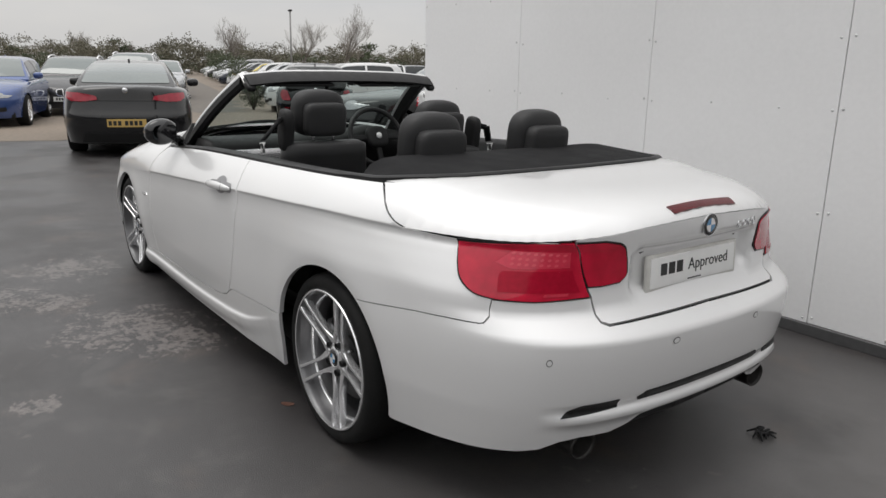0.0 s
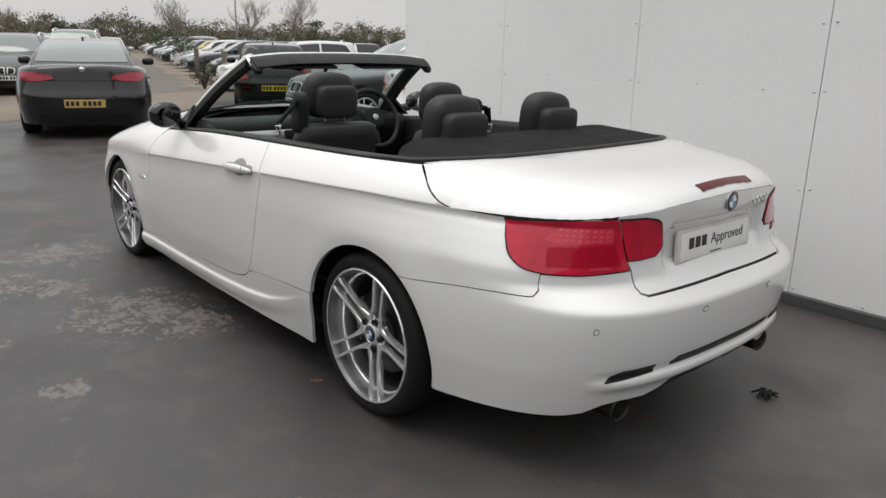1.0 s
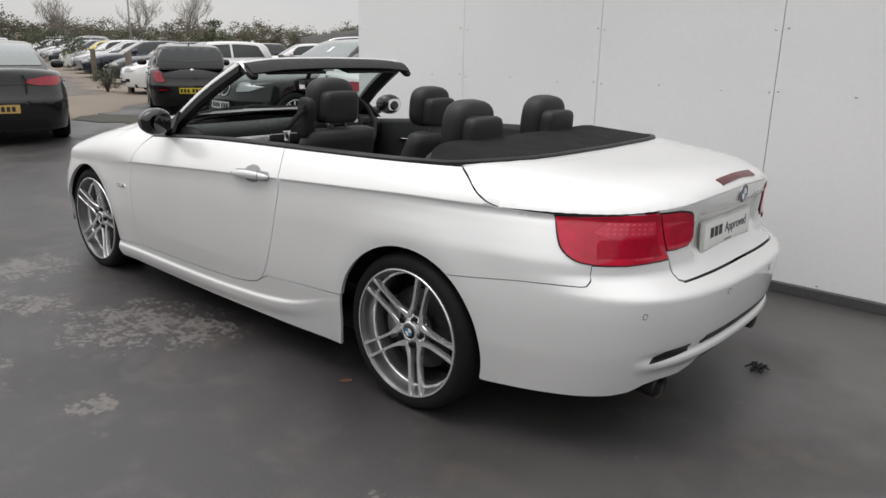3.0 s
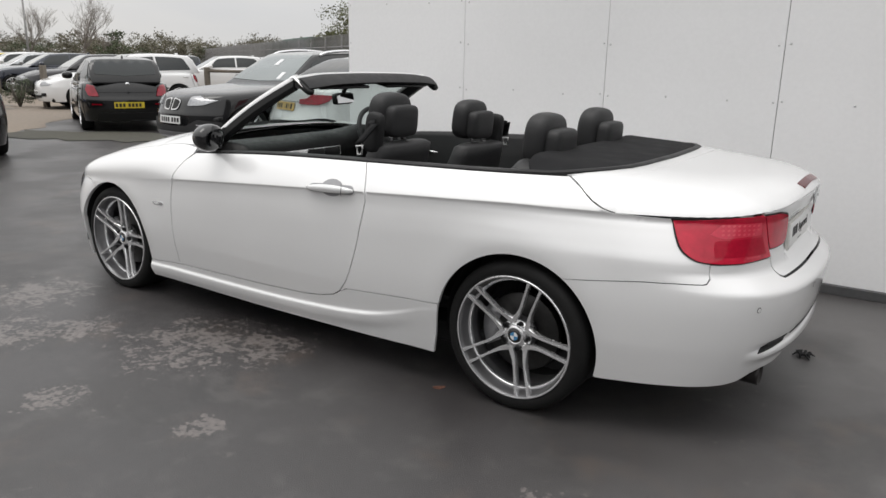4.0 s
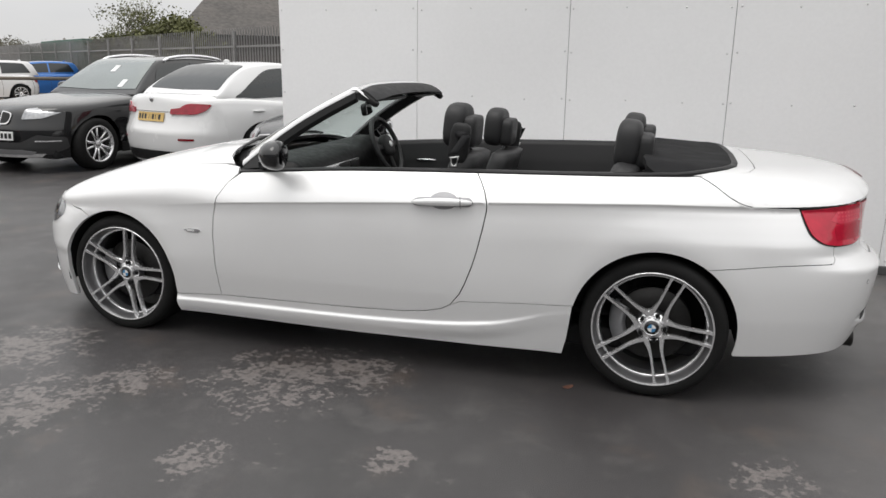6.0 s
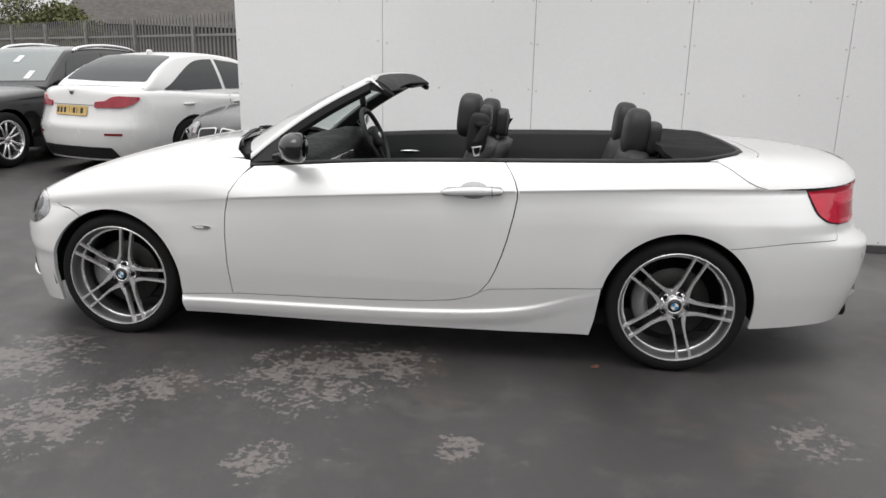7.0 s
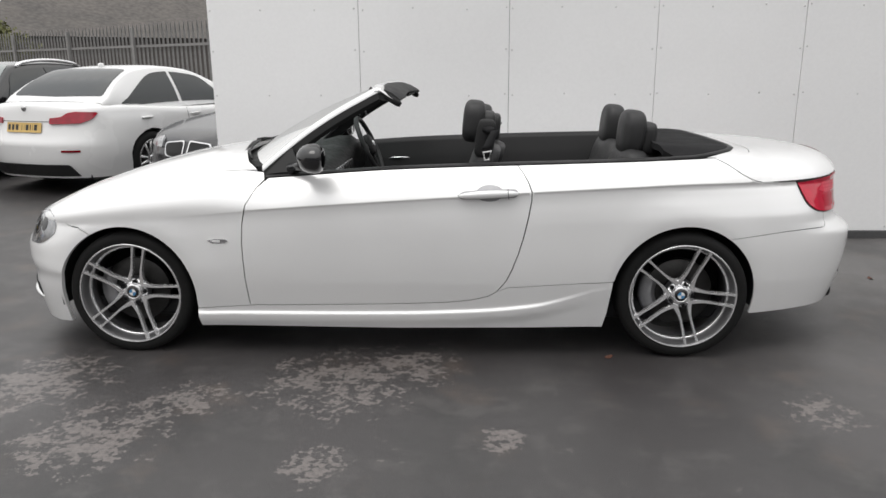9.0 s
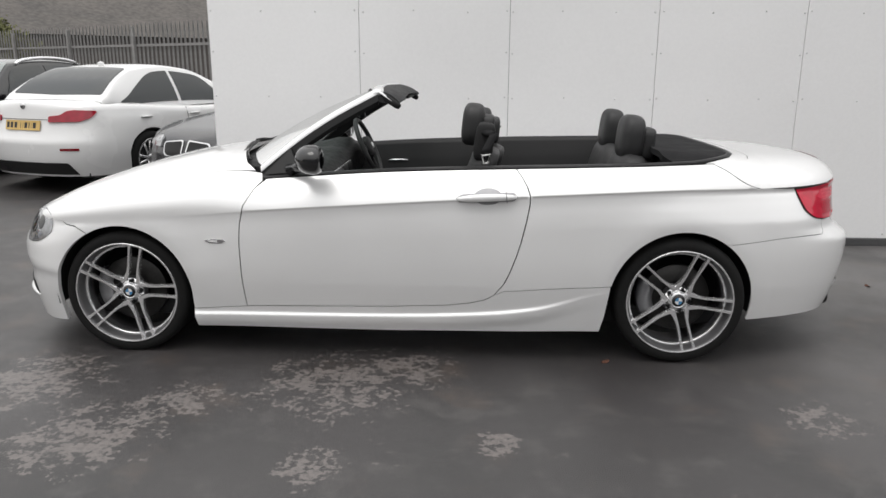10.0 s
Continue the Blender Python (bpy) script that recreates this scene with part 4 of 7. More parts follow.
def build_wheel():
    """A wheel whose outer face looks towards -y, centred on its axle."""
    w = empty("wheel")
    bm = bmesh.new()
    lathe(bm, [(0.252, 0.11), (0.262, 0.125), (0.290, 0.132), (0.311, 0.118), (0.3185, 0.095), (0.3185, 0.0), (0.3185, -0.085), (0.316, -0.100), (0.309, -0.116), (0.296, -0.1255), (0.276, -0.1275), (0.2645, -0.124), (0.257, -0.116), (0.250, -0.105)], steps=96)
    part("tyre", bm, RUBBER, w, "black low-profile tyre")
    bm = bmesh.new()
    lathe(bm, [(0.2615, -0.1185), (0.2605, -0.128), (0.2575, -0.1295), (0.2535, -0.1275)], steps=96)
    part("rim_lip", bm, ALLOY, w, "bright machined rim edge")
    # the flange's alloy is coloured darker, as shade inside the rim
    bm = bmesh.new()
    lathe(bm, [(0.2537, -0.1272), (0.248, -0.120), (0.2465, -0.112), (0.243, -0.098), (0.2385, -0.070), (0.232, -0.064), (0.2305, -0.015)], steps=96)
    part("rim_flange", bm, RIM_SHADE, w, "rim flange in alloy grey darkened for shade")
    bm = bmesh.new()
    lathe(bm, [(0.2395, -0.074), (0.2335, -0.0745), (0.2295, -0.071), (0.2285, -0.060)], steps=96)
    part("rim_step", bm, ALLOY, w, "bright inner step of the rim")
    # dark colour paints the shade deep behind the spokes
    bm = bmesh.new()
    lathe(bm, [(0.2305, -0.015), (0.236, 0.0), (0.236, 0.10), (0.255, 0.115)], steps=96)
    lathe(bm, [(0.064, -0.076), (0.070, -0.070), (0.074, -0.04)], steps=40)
    part("rim", bm, ALLOY_DARK, w, "rim barrel coloured dark for the shade inside")
    for k in range(5):
        ang = radians(68 + 72 * k)
        bm = bmesh.new()
        spoke_path(bm, ang, 0, 1)
        spoke_path(bm, ang, 0, -1)
        sharpen(part("spoke", bm, ALLOY, w), 30)
        bm = bmesh.new()
        a2 = ang + radians(0)
        m = pose(0.056 * math.cos(a2), -0.086, 0.056 * math.sin(a2))
        lathe(bm, [(0.0125, -0.012), (0.0125, 0.004)], m, 12)
        lathe(bm, [(0.001, -0.006), (0.0085, -0.006), (0.0085, 0.004)], m, 6)
        part("wheel_bolt", bm, GAP, w)
    bm = bmesh.new()
    for k in range(5):
        a = radians(68 + 36 + 72 * k)
        rings = []
        for r, hw, inset in ((0.032, 0.020, 0.030), (0.05, 0.020, 0.0355), (0.068, 0.013, 0.045), (0.080, 0.004, 0.055)):
            rings.append([(r * math.cos(a) - c * math.sin(a), -0.126 + inset + d, r * math.sin(a) + c * math.cos(a)) for c, d in ((-hw, 0.003), (0, 0), (hw, 0.003), (hw, 0.02), (-hw, 0.02))])
        loft(bm, rings)
    lathe(bm, [(0.002, -0.092), (0.040, -0.094), (0.052, -0.088), (0.066, -0.076)], steps=40)
    lathe(bm, [(0.030, -0.090), (0.031, -0.098), (0.036, -0.098), (0.042, -0.093)], steps=40)
    part("hub", bm, ALLOY, w)
    bm = bmesh.new()
    lathe(bm, [(0.001, -0.1015), (0.018, -0.1012), (0.029, -0.098), (0.0305, -0.094)], steps=36)
    cap = part("hub_cap", bm, BLACK_GLOSS, w, "round black, blue and white hub cap")
    for k in range(4):
        bm = bmesh.new()
        c = bm.verts.new((0, -0.1022, 0))
        ring = [bm.verts.new((0.0175 * math.cos(radians(90 * k + 15 * i)), -0.1018, 0.0175 * math.sin(radians(90 * k + 15 * i)))) for i in range(7)]
        for a, b in zip(ring, ring[1:]):
            bm.faces.new((c, a, b))
        part("cap_quadrant", bm, BADGE_BLUE if k % 2 else BADGE_WHITE, cap)
    bm = bmesh.new()
    lathe(bm, [(0.06, -0.03), (0.165, -0.03), (0.168, -0.026), (0.168, -0.006), (0.06, -0.006)], steps=60)
    lathe(bm, [(0.001, -0.055), (0.055, -0.055), (0.072, -0.045), (0.075, -0.028)], steps=40)
    part("brake_disc", bm, DISC, w)
    return w


def caliper(ax, sy):
    bm = bmesh.new()
    rings = []
    for k in range(9):
        a = radians(150 + 60 * k / 8)
        rings.append([(ax + r * math.cos(a), sy * (0.735 + d), 0.318 + r * math.sin(a)) for r, d in ((0.115, 0.06), (0.185, 0.06), (0.19, 0.03), (0.19, -0.02), (0.115, -0.02))])
    loft(bm, rings)
    part("brake_caliper", bm, ALLOY_GREY, convertible)


def put_parts(w, m):
    """Moves a wheel built at the origin onto the car."""
    w.parent = convertible
    w.matrix_basis = m


first_wheel = build_wheel()
for ax, sy, y in ((0.0, 1, -0.760), (AXLE_F, 1, -0.752), (0.0, -1, 0.760), (AXLE_F, -1, 0.752)):
    m = pose(ax, y, 0.3185 - (0.008 if ax else 0), 0, -7 if ax else 0, 0 if sy > 0 else 180)
    w = first_wheel if ax == 0 and sy > 0 else copy_thing(first_wheel, m)
    put_parts(w, m)
    caliper(ax, -sy)

# ---- the convertible's screen, cabin and fittings ----
def cushion(bm, size, m=Matrix(), power=4.5, n=7, crown=0.0):
    """A soft block: a rounded box, with its top bowed by crown."""
    seen = {}

    def vert(p):
        key = tuple(round(c, 4) for c in p)
        if key not in seen:
            k = (abs(p[0]) ** power + abs(p[1]) ** power + abs(p[2]) ** power) ** (1 / power)
            q = Vector(p) / k
            q.z += crown * (1 - q.y * q.y) if q.z > 0 else 0
            seen[key] = bm.verts.new(m @ Vector((q.x * size[0] / 2, q.y * size[1] / 2, q.z * size[2] / 2)))
        return seen[key]
    for ax in range(3):
        for s in (-1, 1):
            for i in range(n):
                for j in range(n):
                    q = []
                    for a, b in ((i, j), (i + 1, j), (i + 1, j + 1), (i, j + 1)):
                        p = [0, 0, 0]
                        p[ax], p[(ax + 1) % 3], p[(ax + 2) % 3] = s, -1 + 2 * a / n, -1 + 2 * b / n
                        q.append(vert(p))
                    bm.faces.new(q if s > 0 else q[::-1])
    return bm


# windscreen
base_x = curve((0.0, -2.26), (0.4, -2.21), (0.60, -2.145), (0.69, -2.09))
base_h = curve((0.0, 0.985), (0.4, 0.972), (0.69, 0.925))
head_x = curve((0.0, -1.565), (0.35, -1.545), (0.56, -1.512))
head_h = curve((0.0, 1.318), (0.35, 1.315), (0.56, 1.306))


def screen(s, v):
    """s: -1 to 1 across, v: 0 at the cowl to 1 at the header."""
    y0, y1 = 0.69 * s, 0.56 * s
    a = Vector((base_x(abs(y0)), y0, base_h(abs(y0))))
    b = Vector((head_x(abs(y1)), y1, head_h(abs(y1))))
    p = a.lerp(b, v)
    p.z += 0.022 * math.sin(math.pi * v)
    p.x -= 0.012 * math.sin(math.pi * v)
    return p


glass_pane = panel("windscreen", [(outline([(-0.97, 0.02), (0.97, 0.02), (0.97, 0.98), (-0.97, 0.98)], 0.08), screen, None, (), False)], GLASS, convertible, "clear raked windscreen", grid=0.08, rim=0.0)
glass_pane.visible_shadow = False


def pillar(sg):
    """Painted outer strip, with black seal and lining behind it."""
    steps = [i / 14 for i in range(15)]
    for name, mat, sec in (("screen_pillar", PAINT, ((-0.035, 0.004), (-0.012, 0.016), (0.014, 0.015), (0.024, 0.005), (0.024, -0.010), (0.012, -0.018), (-0.03, -0.012))),
                           ("pillar_seal", BLACK_TRIM, ((0.010, -0.008), (0.023, -0.012), (0.026, -0.044), (0.010, -0.066), (-0.018, -0.068), (-0.036, -0.02)))):
        bm = bmesh.new()
        rings = []
        for v in steps:
            p = screen(-1, v)
            k = 1.0 if name == "screen_pillar" else 1.0 + 0.25 * (1 - v)
            rings.append([(p.x + c * 0.12 - 0.15 * d * k, sg * (p.y - c * 0.9 + 0.15 * d), p.z + d * k * 0.95 - c * 0.12) for c, d in sec])
        loft(bm, rings)
        bmesh.ops.recalc_face_normals(bm, faces=bm.faces)
        sharpen(part(name, bm, mat, convertible), 40)


pillar(1)
pillar(-1)
# header rail: thin painted front edge, padded black rail behind
for name, mat, sec in (("header_edge", PAINT, ((-0.018, 0.004), (0.004, 0.016), (0.034, 0.017), (0.042, 0.010), (0.03, -0.006), (-0.01, -0.008))),
                       ("header_rail", HEADER_CLOTH, ((0.036, 0.008), (0.065, 0.010), (0.105, -0.003), (0.150, -0.027), (0.162, -0.039), (0.147, -0.048), (0.09, -0.048), (0.02, -0.040), (-0.01, -0.012)))):
    bm = bmesh.new()
    rings = []
    for i in range(25):
        s = -1 + 2 * i / 24
        y = 0.575 * s
        taper = 1 - 0.30 * abs(s) ** 6
        p = Vector((head_x(min(0.56, abs(y))), y, head_h(min(0.56, abs(y)))))
        rings.append([(p.x + c * taper, p.y, p.z + d - 0.012 * abs(s) ** 4) for c, d in sec])
    loft(bm, rings)
    bmesh.ops.recalc_face_normals(bm, faces=bm.faces)
    sharpen(part(name, bm, mat, convertible), 40)
# painted ends of the header, turned down from the pillars, with a rubber seal behind
for sg in (-1, 1):
    bm = bmesh.new()
    loft(bm, [[(-1.532, sg * y, 1.316 + d), (-1.498, sg * y, 1.318 + d), (-1.436, sg * y, 1.274 + d), (-1.443, sg * y, 1.266), (-1.503, sg * y, 1.303)] for y, d in ((0.564, -0.001), (0.582, -0.007), (0.588, -0.013))])
    bmesh.ops.recalc_face_normals(bm, faces=bm.faces)
    part("header_end", bm, PAINT, convertible, smooth=False)
    bm = bmesh.new()
    cushion(bm, (0.10, 0.05, 0.035), pose(-1.437, sg * 0.562, 1.256, 0, 33, 0), 4, 5)
    part("header_seal", bm, BLACK_TRIM, convertible)
for sg in (-1, 1):
    bm = bmesh.new()
    box(bm, (0.13, 0.40, 0.016), pose(-1.475, sg * 0.28, 1.266, 0, 12, 0), 0.006)
    part("sun_visor", bm, PLASTIC, convertible)
# inside mirror
bm = bmesh.new()
cushion(bm, (0.035, 0.23, 0.07), pose(-1.69, 0, 1.175, 0, -8, 14), 5)
tube(bm, [(-1.69, 0, 1.20), (-1.66, 0, 1.25), (-1.62, 0, 1.30)], 0.012)
rear_view = part("inside_mirror", bm, BLACK_TRIM, convertible)
bm = bmesh.new()
box(bm, (0.003, 0.205, 0.052), pose(-1.69, 0, 1.174, 0, -8, 14) @ pose(0.0185, 0, 0))
part("mirror_face", bm, MIRROR, rear_view, smooth=False)

# scuttle with wipers
bm = bmesh.new()
rows = []
for i in range(25):
    y = -0.59 + 1.18 * i / 24
    rows.append([(base_x(abs(y)) - d, y, base_h(abs(y)) - 0.012 - 0.10 * max(0, abs(y) - 0.55) + h) for d, h in ((-0.03, 0.0), (0.02, -0.006), (0.06, -0.004), (0.085, -0.03))])
loft(bm, rows, caps=False, closed=False)
part("scuttle_panel", bm, PLASTIC, convertible)
for y0, y1 in ((-0.06, -0.62), (0.50, -0.02)):
    bm = bmesh.new()
    path = [(base_x(abs(y0 + (y1 - y0) * k / 8)) - 0.05, y0 + (y1 - y0) * k / 8, base_h(abs(y0 + (y1 - y0) * k / 8)) + 0.012 + 0.006 * math.sin(k)) for k in range(9)]
    tube(bm, path, 0.011, 6)
    tube(bm, [(p[0] + 0.02, p[1], p[2] + 0.008) for p in path], 0.006, 6)
    part("wiper", bm, BLACK_TRIM, convertible)

# tonneau cover and belt trim
ton = [(TON_R(abs(y)), y) for y in (-0.72, -0.705, -0.69, -0.67, -0.64, -0.6, -0.5, -0.38, -0.25, -0.12, 0, 0.12, 0.25, 0.38, 0.5, 0.6, 0.64, 0.67, 0.69, 0.705, 0.72)]
ton += [(-0.03, 0.716), (-0.08, 0.65), (-0.10, 0.52), (-0.08, 0.3), (-0.085, 0), (-0.08, -0.3), (-0.10, -0.52), (-0.08, -0.65), (-0.03, -0.716)]


def tonneau(x, y):
    """The cover droops towards the belt at its front corners."""
    a, b = min(1, max(0, (abs(y) - 0.58) / 0.14)), min(1, max(0, (0.26 - x) / 0.30))
    return Vector((x, y, deck_z(x, y) - 0.026 * a * a * (3 - 2 * a) * b * b * (3 - 2 * b)))


strip = [(front_x(abs(y)) - 0.004, y) for y in YS[::-1]] + [(TON_R(abs(y)) - 0.01, y) for y in YS]
panel("rear_deck", [(outline(strip, 0.03), lambda x, y: tonneau(x, y) - Vector((0, 0, 0.001)), None, (), False)], PAINT, convertible, rim=0.012)
panel("tonneau_cover", [(outline(ton, 0.025), tonneau, None, (), False)], CLOTH, convertible, "black cloth tonneau cover behind the rear seats", lift=0.005, rim=0.03)
bm = bmesh.new()
rings = []
rim_pts = [(x, -0.775 + 0.05 * max(0, (x + 0.6) / 0.6) ** 1.5) for x in [-2.05 + 0.08 * i for i in range(26)]]
path = [(x, y) for x, y in rim_pts if x < -0.05] + [(TON_R(abs(y)) + 0.004, y) for y in (-0.722, -0.71, -0.695, -0.67, -0.64, -0.6, -0.5, -0.38, -0.25, -0.12, 0)]
path += [(x, -y) for x, y in reversed(path[:-1])]
for i, (x, y) in enumerate(path):
    a, b = path[max(0, i - 1)], path[min(len(path) - 1, i + 1)]
    d = Vector((b[0] - a[0], b[1] - a[1])).normalized()
    nx, ny = d.y, -d.x
    w = 0.030 if x < -0.1 else 0.016
    if x < -0.05:
        z = belt_z(x)
    else:
        k = min(1, max(0, x / 0.25))
        k = k * k * (3 - 2 * k)
        z = belt_z(x) * (1 - k) + deck_z(x, y) * k
    rings.append([(x + nx * o, y + ny * o, z + h) for o, h in ((w, -0.012), (w * 0.9, 0.003), (w * 0.4, 0.008), (-w * 0.5, 0.009), (-w, 0.004), (-w, -0.02))])
loft(bm, rings)
bmesh.ops.recalc_face_normals(bm, faces=bm.faces)
sharpen(part("belt_trim", bm, BLACK_TRIM, convertible, "black weather strip round the open cabin"), 50)

# cabin tub
for sg in (-1, 1):
    bm = bmesh.new()
    rows = []
    for i in range(24):
        x = -2.10 + 2.05 * i / 23
        y = 0.745 - 0.03 * max(0, (x + 0.6) / 0.6) ** 1.5
        b = belt_z(max(-2.05, x))
        rows.append([(x, sg * (y - o), h) for o, h in ((-0.01, b + 0.004), (0.01, b + 0.006), (0.03, b - 0.02), (0.035, b - 0.10), (0.055, b - 0.13), (0.05, b - 0.2), (0.09, b - 0.26), (0.07, 0.35))])
    loft(bm, rows, caps=False, closed=False)
    lining = part("door_lining", bm, PLASTIC, convertible, "black door lining")
    bm = bmesh.new()
    tube(bm, [(-1.62, sg * 0.70, 0.80), (-1.58, sg * 0.69, 0.806), (-1.52, sg * 0.69, 0.808), (-1.47, sg * 0.70, 0.804)], 0.009, 8)
    part("door_release", bm, CHROME, lining)
    bm = bmesh.new()
    tube(bm, [(x, sg * (0.715 - 0.03 * max(0, (x + 0.6) / 0.6) ** 1.5), belt_z(x) - 0.115) for x in [-1.95 + 0.12 * k for k in range(15)]], 0.007, 6)
    part("lining_strip", bm, ALLOY_DARK, lining, "dark metal strip")
bm = bmesh.new()
box(bm, (2.3, 1.42, 0.03), pose(-1.15, 0, 0.32))
box(bm, (0.03, 1.40, 0.55), pose(-2.12, 0, 0.58))
box(bm, (1.2, 0.22, 0.28), pose(-1.5, 0, 0.45), 0.04)
box(bm, (0.04, 1.36, 0.62), pose(-0.06, 0, 0.66, 0, 8, 0), 0.015)
part("cabin_floor", bm, GAP, convertible)
# dashboard
bm = bmesh.new()
rings = []
for i in range(29):
    y = -0.68 + 1.36 * i / 28
    hump = 0.055 * math.exp(-(((y - 0.37) / 0.17) ** 2)) + 0.018 * math.exp(-((y / 0.12) ** 2))
    rings.append([(-2.13, y, 0.93), (-2.02, y, 0.945 + hump * 0.2), (-1.90, y, 0.945 + hump * 0.8), (-1.82, y, 0.935 + hump), (-1.765, y, 0.90 + hump * 0.6), (-1.77, y, 0.84), (-1.80, y, 0.70), (-1.86, y, 0.52), (-2.13, y, 0.50)])
loft(bm, rings)
bmesh.ops.recalc_face_normals(bm, faces=bm.faces)
dash = part("dashboard", bm, DASH, convertible, "black dashboard with a silver trim strip")
bm = bmesh.new()
box(bm, (0.012, 0.72, 0.062), pose(-1.764, -0.31, 0.855, 0, -6, 0), 0.004)
part("trim_strip", bm, ALLOY, dash, "satin silver trim strip")
for y in (-0.17, -0.03):
    bm = bmesh.new()
    box(bm, (0.015, 0.13, 0.055), pose(-1.757, y, 0.855, 0, -6, 0), 0.006)
    part("air_vent", bm, BLACK_TRIM, dash)
# steering wheel
bm = bmesh.new()
mw = pose(-1.70, 0.36, 0.93, 0, 66, 0)
tube(bm, [mw @ Vector((0.183 * math.cos(a), 0.183 * math.sin(a), 0)) for a in (2 * math.pi * k / 40 for k in range(40))], 0.0155, 10, closed=True)
wheel_rim = part("steering_wheel", bm, LEATHER, convertible, "black leather steering wheel")
bm = bmesh.new()
cushion(bm, (0.14, 0.15, 0.06), mw @ pose(0, 0, 0.0), 3)
for a in (90, -90, 0):
    box(bm, (0.13, 0.035, 0.018), mw @ pose(0, 0, -0.005, 0, 0, a) @ pose(0.115, 0, 0), 0.006)
part("wheel_boss", bm, PLASTIC, wheel_rim)
bm = bmesh.new()
lathe(bm, [(0.001, 0.036), (0.018, 0.036), (0.02, 0.03)], mw, 20, "Z")
part("wheel_badge", bm, BADGE_WHITE, wheel_rim)


# seats
def headrest(parent, x, y, z0, z1, front, back, wide):
    bm = bmesh.new()
    cushion(bm, (front, wide, z1 - z0), pose(x - front / 2 + 0.01, y, (z0 + z1) / 2, 0, 6, 0), 3.6, 9, 0.08)
    pad = part("headrest", bm, LEATHER, parent, "black leather headrest")
    bm = bmesh.new()
    cushion(bm, (back, wide * 0.80, (z1 - z0) * 0.74), pose(x + back / 2 - 0.012, y, z0 + (z1 - z0) * 0.39, 0, 4, 0), 5.5, 8)
    part("headrest_back", bm, LEATHER, pad)
    bm = bmesh.new()
    tube(bm, [Vector((x - front * 0.45, y + wide * 0.49 * math.cos(a) * 0.96, (z0 + z1) / 2 + (z1 - z0) * 0.49 * math.sin(a))) for a in (2 * math.pi * k / 36 for k in range(36))], 0.0022, 5, closed=True)
    part("seam", bm, INK, pad)
    return pad


def front_seat(y, sg):
    seat = empty("front_seat")
    seat.parent = convertible
    bm = bmesh.new()
    cushion(bm, (0.50, 0.50, 0.16), pose(-1.30, y, 0.50, 0, -6, 0), 4)
    part("seat_cushion", bm, LEATHER, seat)
    bm = bmesh.new()
    rings = []
    for k in range(11):
        v = k / 10
        z, x = 0.46 + 0.53 * v, -1.12 + 0.17 * v
        w = 0.255 - 0.045 * v ** 3
        th = 0.10 - 0.03 * v
        ring = []
        for q in range(20):
            a = 2 * math.pi * q / 20
            ca, sa = math.cos(a), math.sin(a)
            ring.append((x + th * math.copysign(abs(ca) ** 0.6, ca), y + w * math.copysign(abs(sa) ** 0.5, sa), z))
        rings.append(ring)
    rings.append([(-0.95 + (p[0] + 0.95) * 0.6, y + (p[1] - y) * 0.85, 1.005) for p in rings[-1]])
    loft(bm, rings)
    part("backrest", bm, LEATHER, seat)
    bm = bmesh.new()
    for d in (-0.055, 0.055):
        tube(bm, [(-0.965, y + d, 0.98), (-0.985, y + d, 1.08)], 0.008, 8)
    part("headrest_posts", bm, CHROME, seat)
    headrest(seat, -0.975, y, 1.025, 1.238, 0.118, 0.075, 0.265)
    # belt guide on the outer shoulder, with belt and tongue
    yo = y + sg * 0.195
    bm = bmesh.new()
    cushion(bm, (0.10, 0.055, 0.20), pose(-0.965, yo, 1.06, 0, 8, 0), 4)
    part("belt_guide", bm, PLASTIC, seat)
    bm = bmesh.new()
    loft(bm, [[(-0.915 - 0.012 * k - 0.022, yo + sg * (0.062 + 0.015 * k), 1.105 - 0.022 * k), (-0.915 - 0.012 * k + 0.022, yo + sg * (0.062 + 0.015 * k), 1.112 - 0.022 * k),
               (-0.915 - 0.012 * k + 0.022, yo + sg * (0.052 + 0.015 * k), 1.110 - 0.022 * k), (-0.915 - 0.012 * k - 0.022, yo + sg * (0.052 + 0.015 * k), 1.103 - 0.022 * k)] for k in range(5)])
    loft(bm, [[(-0.965 + 0.008 * k + a, yo + sg * (0.02 + 0.010 * k), 1.12 - 0.003 * k + b) for a, b in ((-0.02, 0.0), (0.02, 0.008), (0.02, -0.014), (-0.02, -0.020))] for k in range(5)])
    bmesh.ops.recalc_face_normals(bm, faces=bm.faces)
    part("seat_belt", bm, CLOTH, seat)
    bm = bmesh.new()
    tube(bm, [(-0.975, yo + sg * 0.122, 1.004), (-0.938, yo + sg * 0.122, 1.010), (-0.945, yo + sg * 0.122, 0.968), (-0.968, yo + sg * 0.122, 0.964)], 0.0075, 6, closed=True)
    part("belt_tongue", bm, BADGE_WHITE, seat, "pale metal belt tongue")
    return seat


front_seat(-0.385, -1)
front_seat(0.30, 1).location = (0.05, 0, -0.056)
bench = empty("rear_bench")
bench.parent = convertible
for y in (-0.315, 0.262):
    bm = bmesh.new()
    cushion(bm, (0.45, 0.50, 0.18), pose(-0.50, y, 0.52, 0, -8, 0), 4)
    part("seat_cushion", bm, LEATHER, bench)
    bm = bmesh.new()
    cushion(bm, (0.16, 0.52, 0.52), pose(-0.225, y, 0.735, 0, 14, 0), 4.5)
    part("backrest", bm, LEATHER, bench)
    headrest(bench, -0.125, y, 0.945, 1.178, 0.125, 0.08, 0.27)

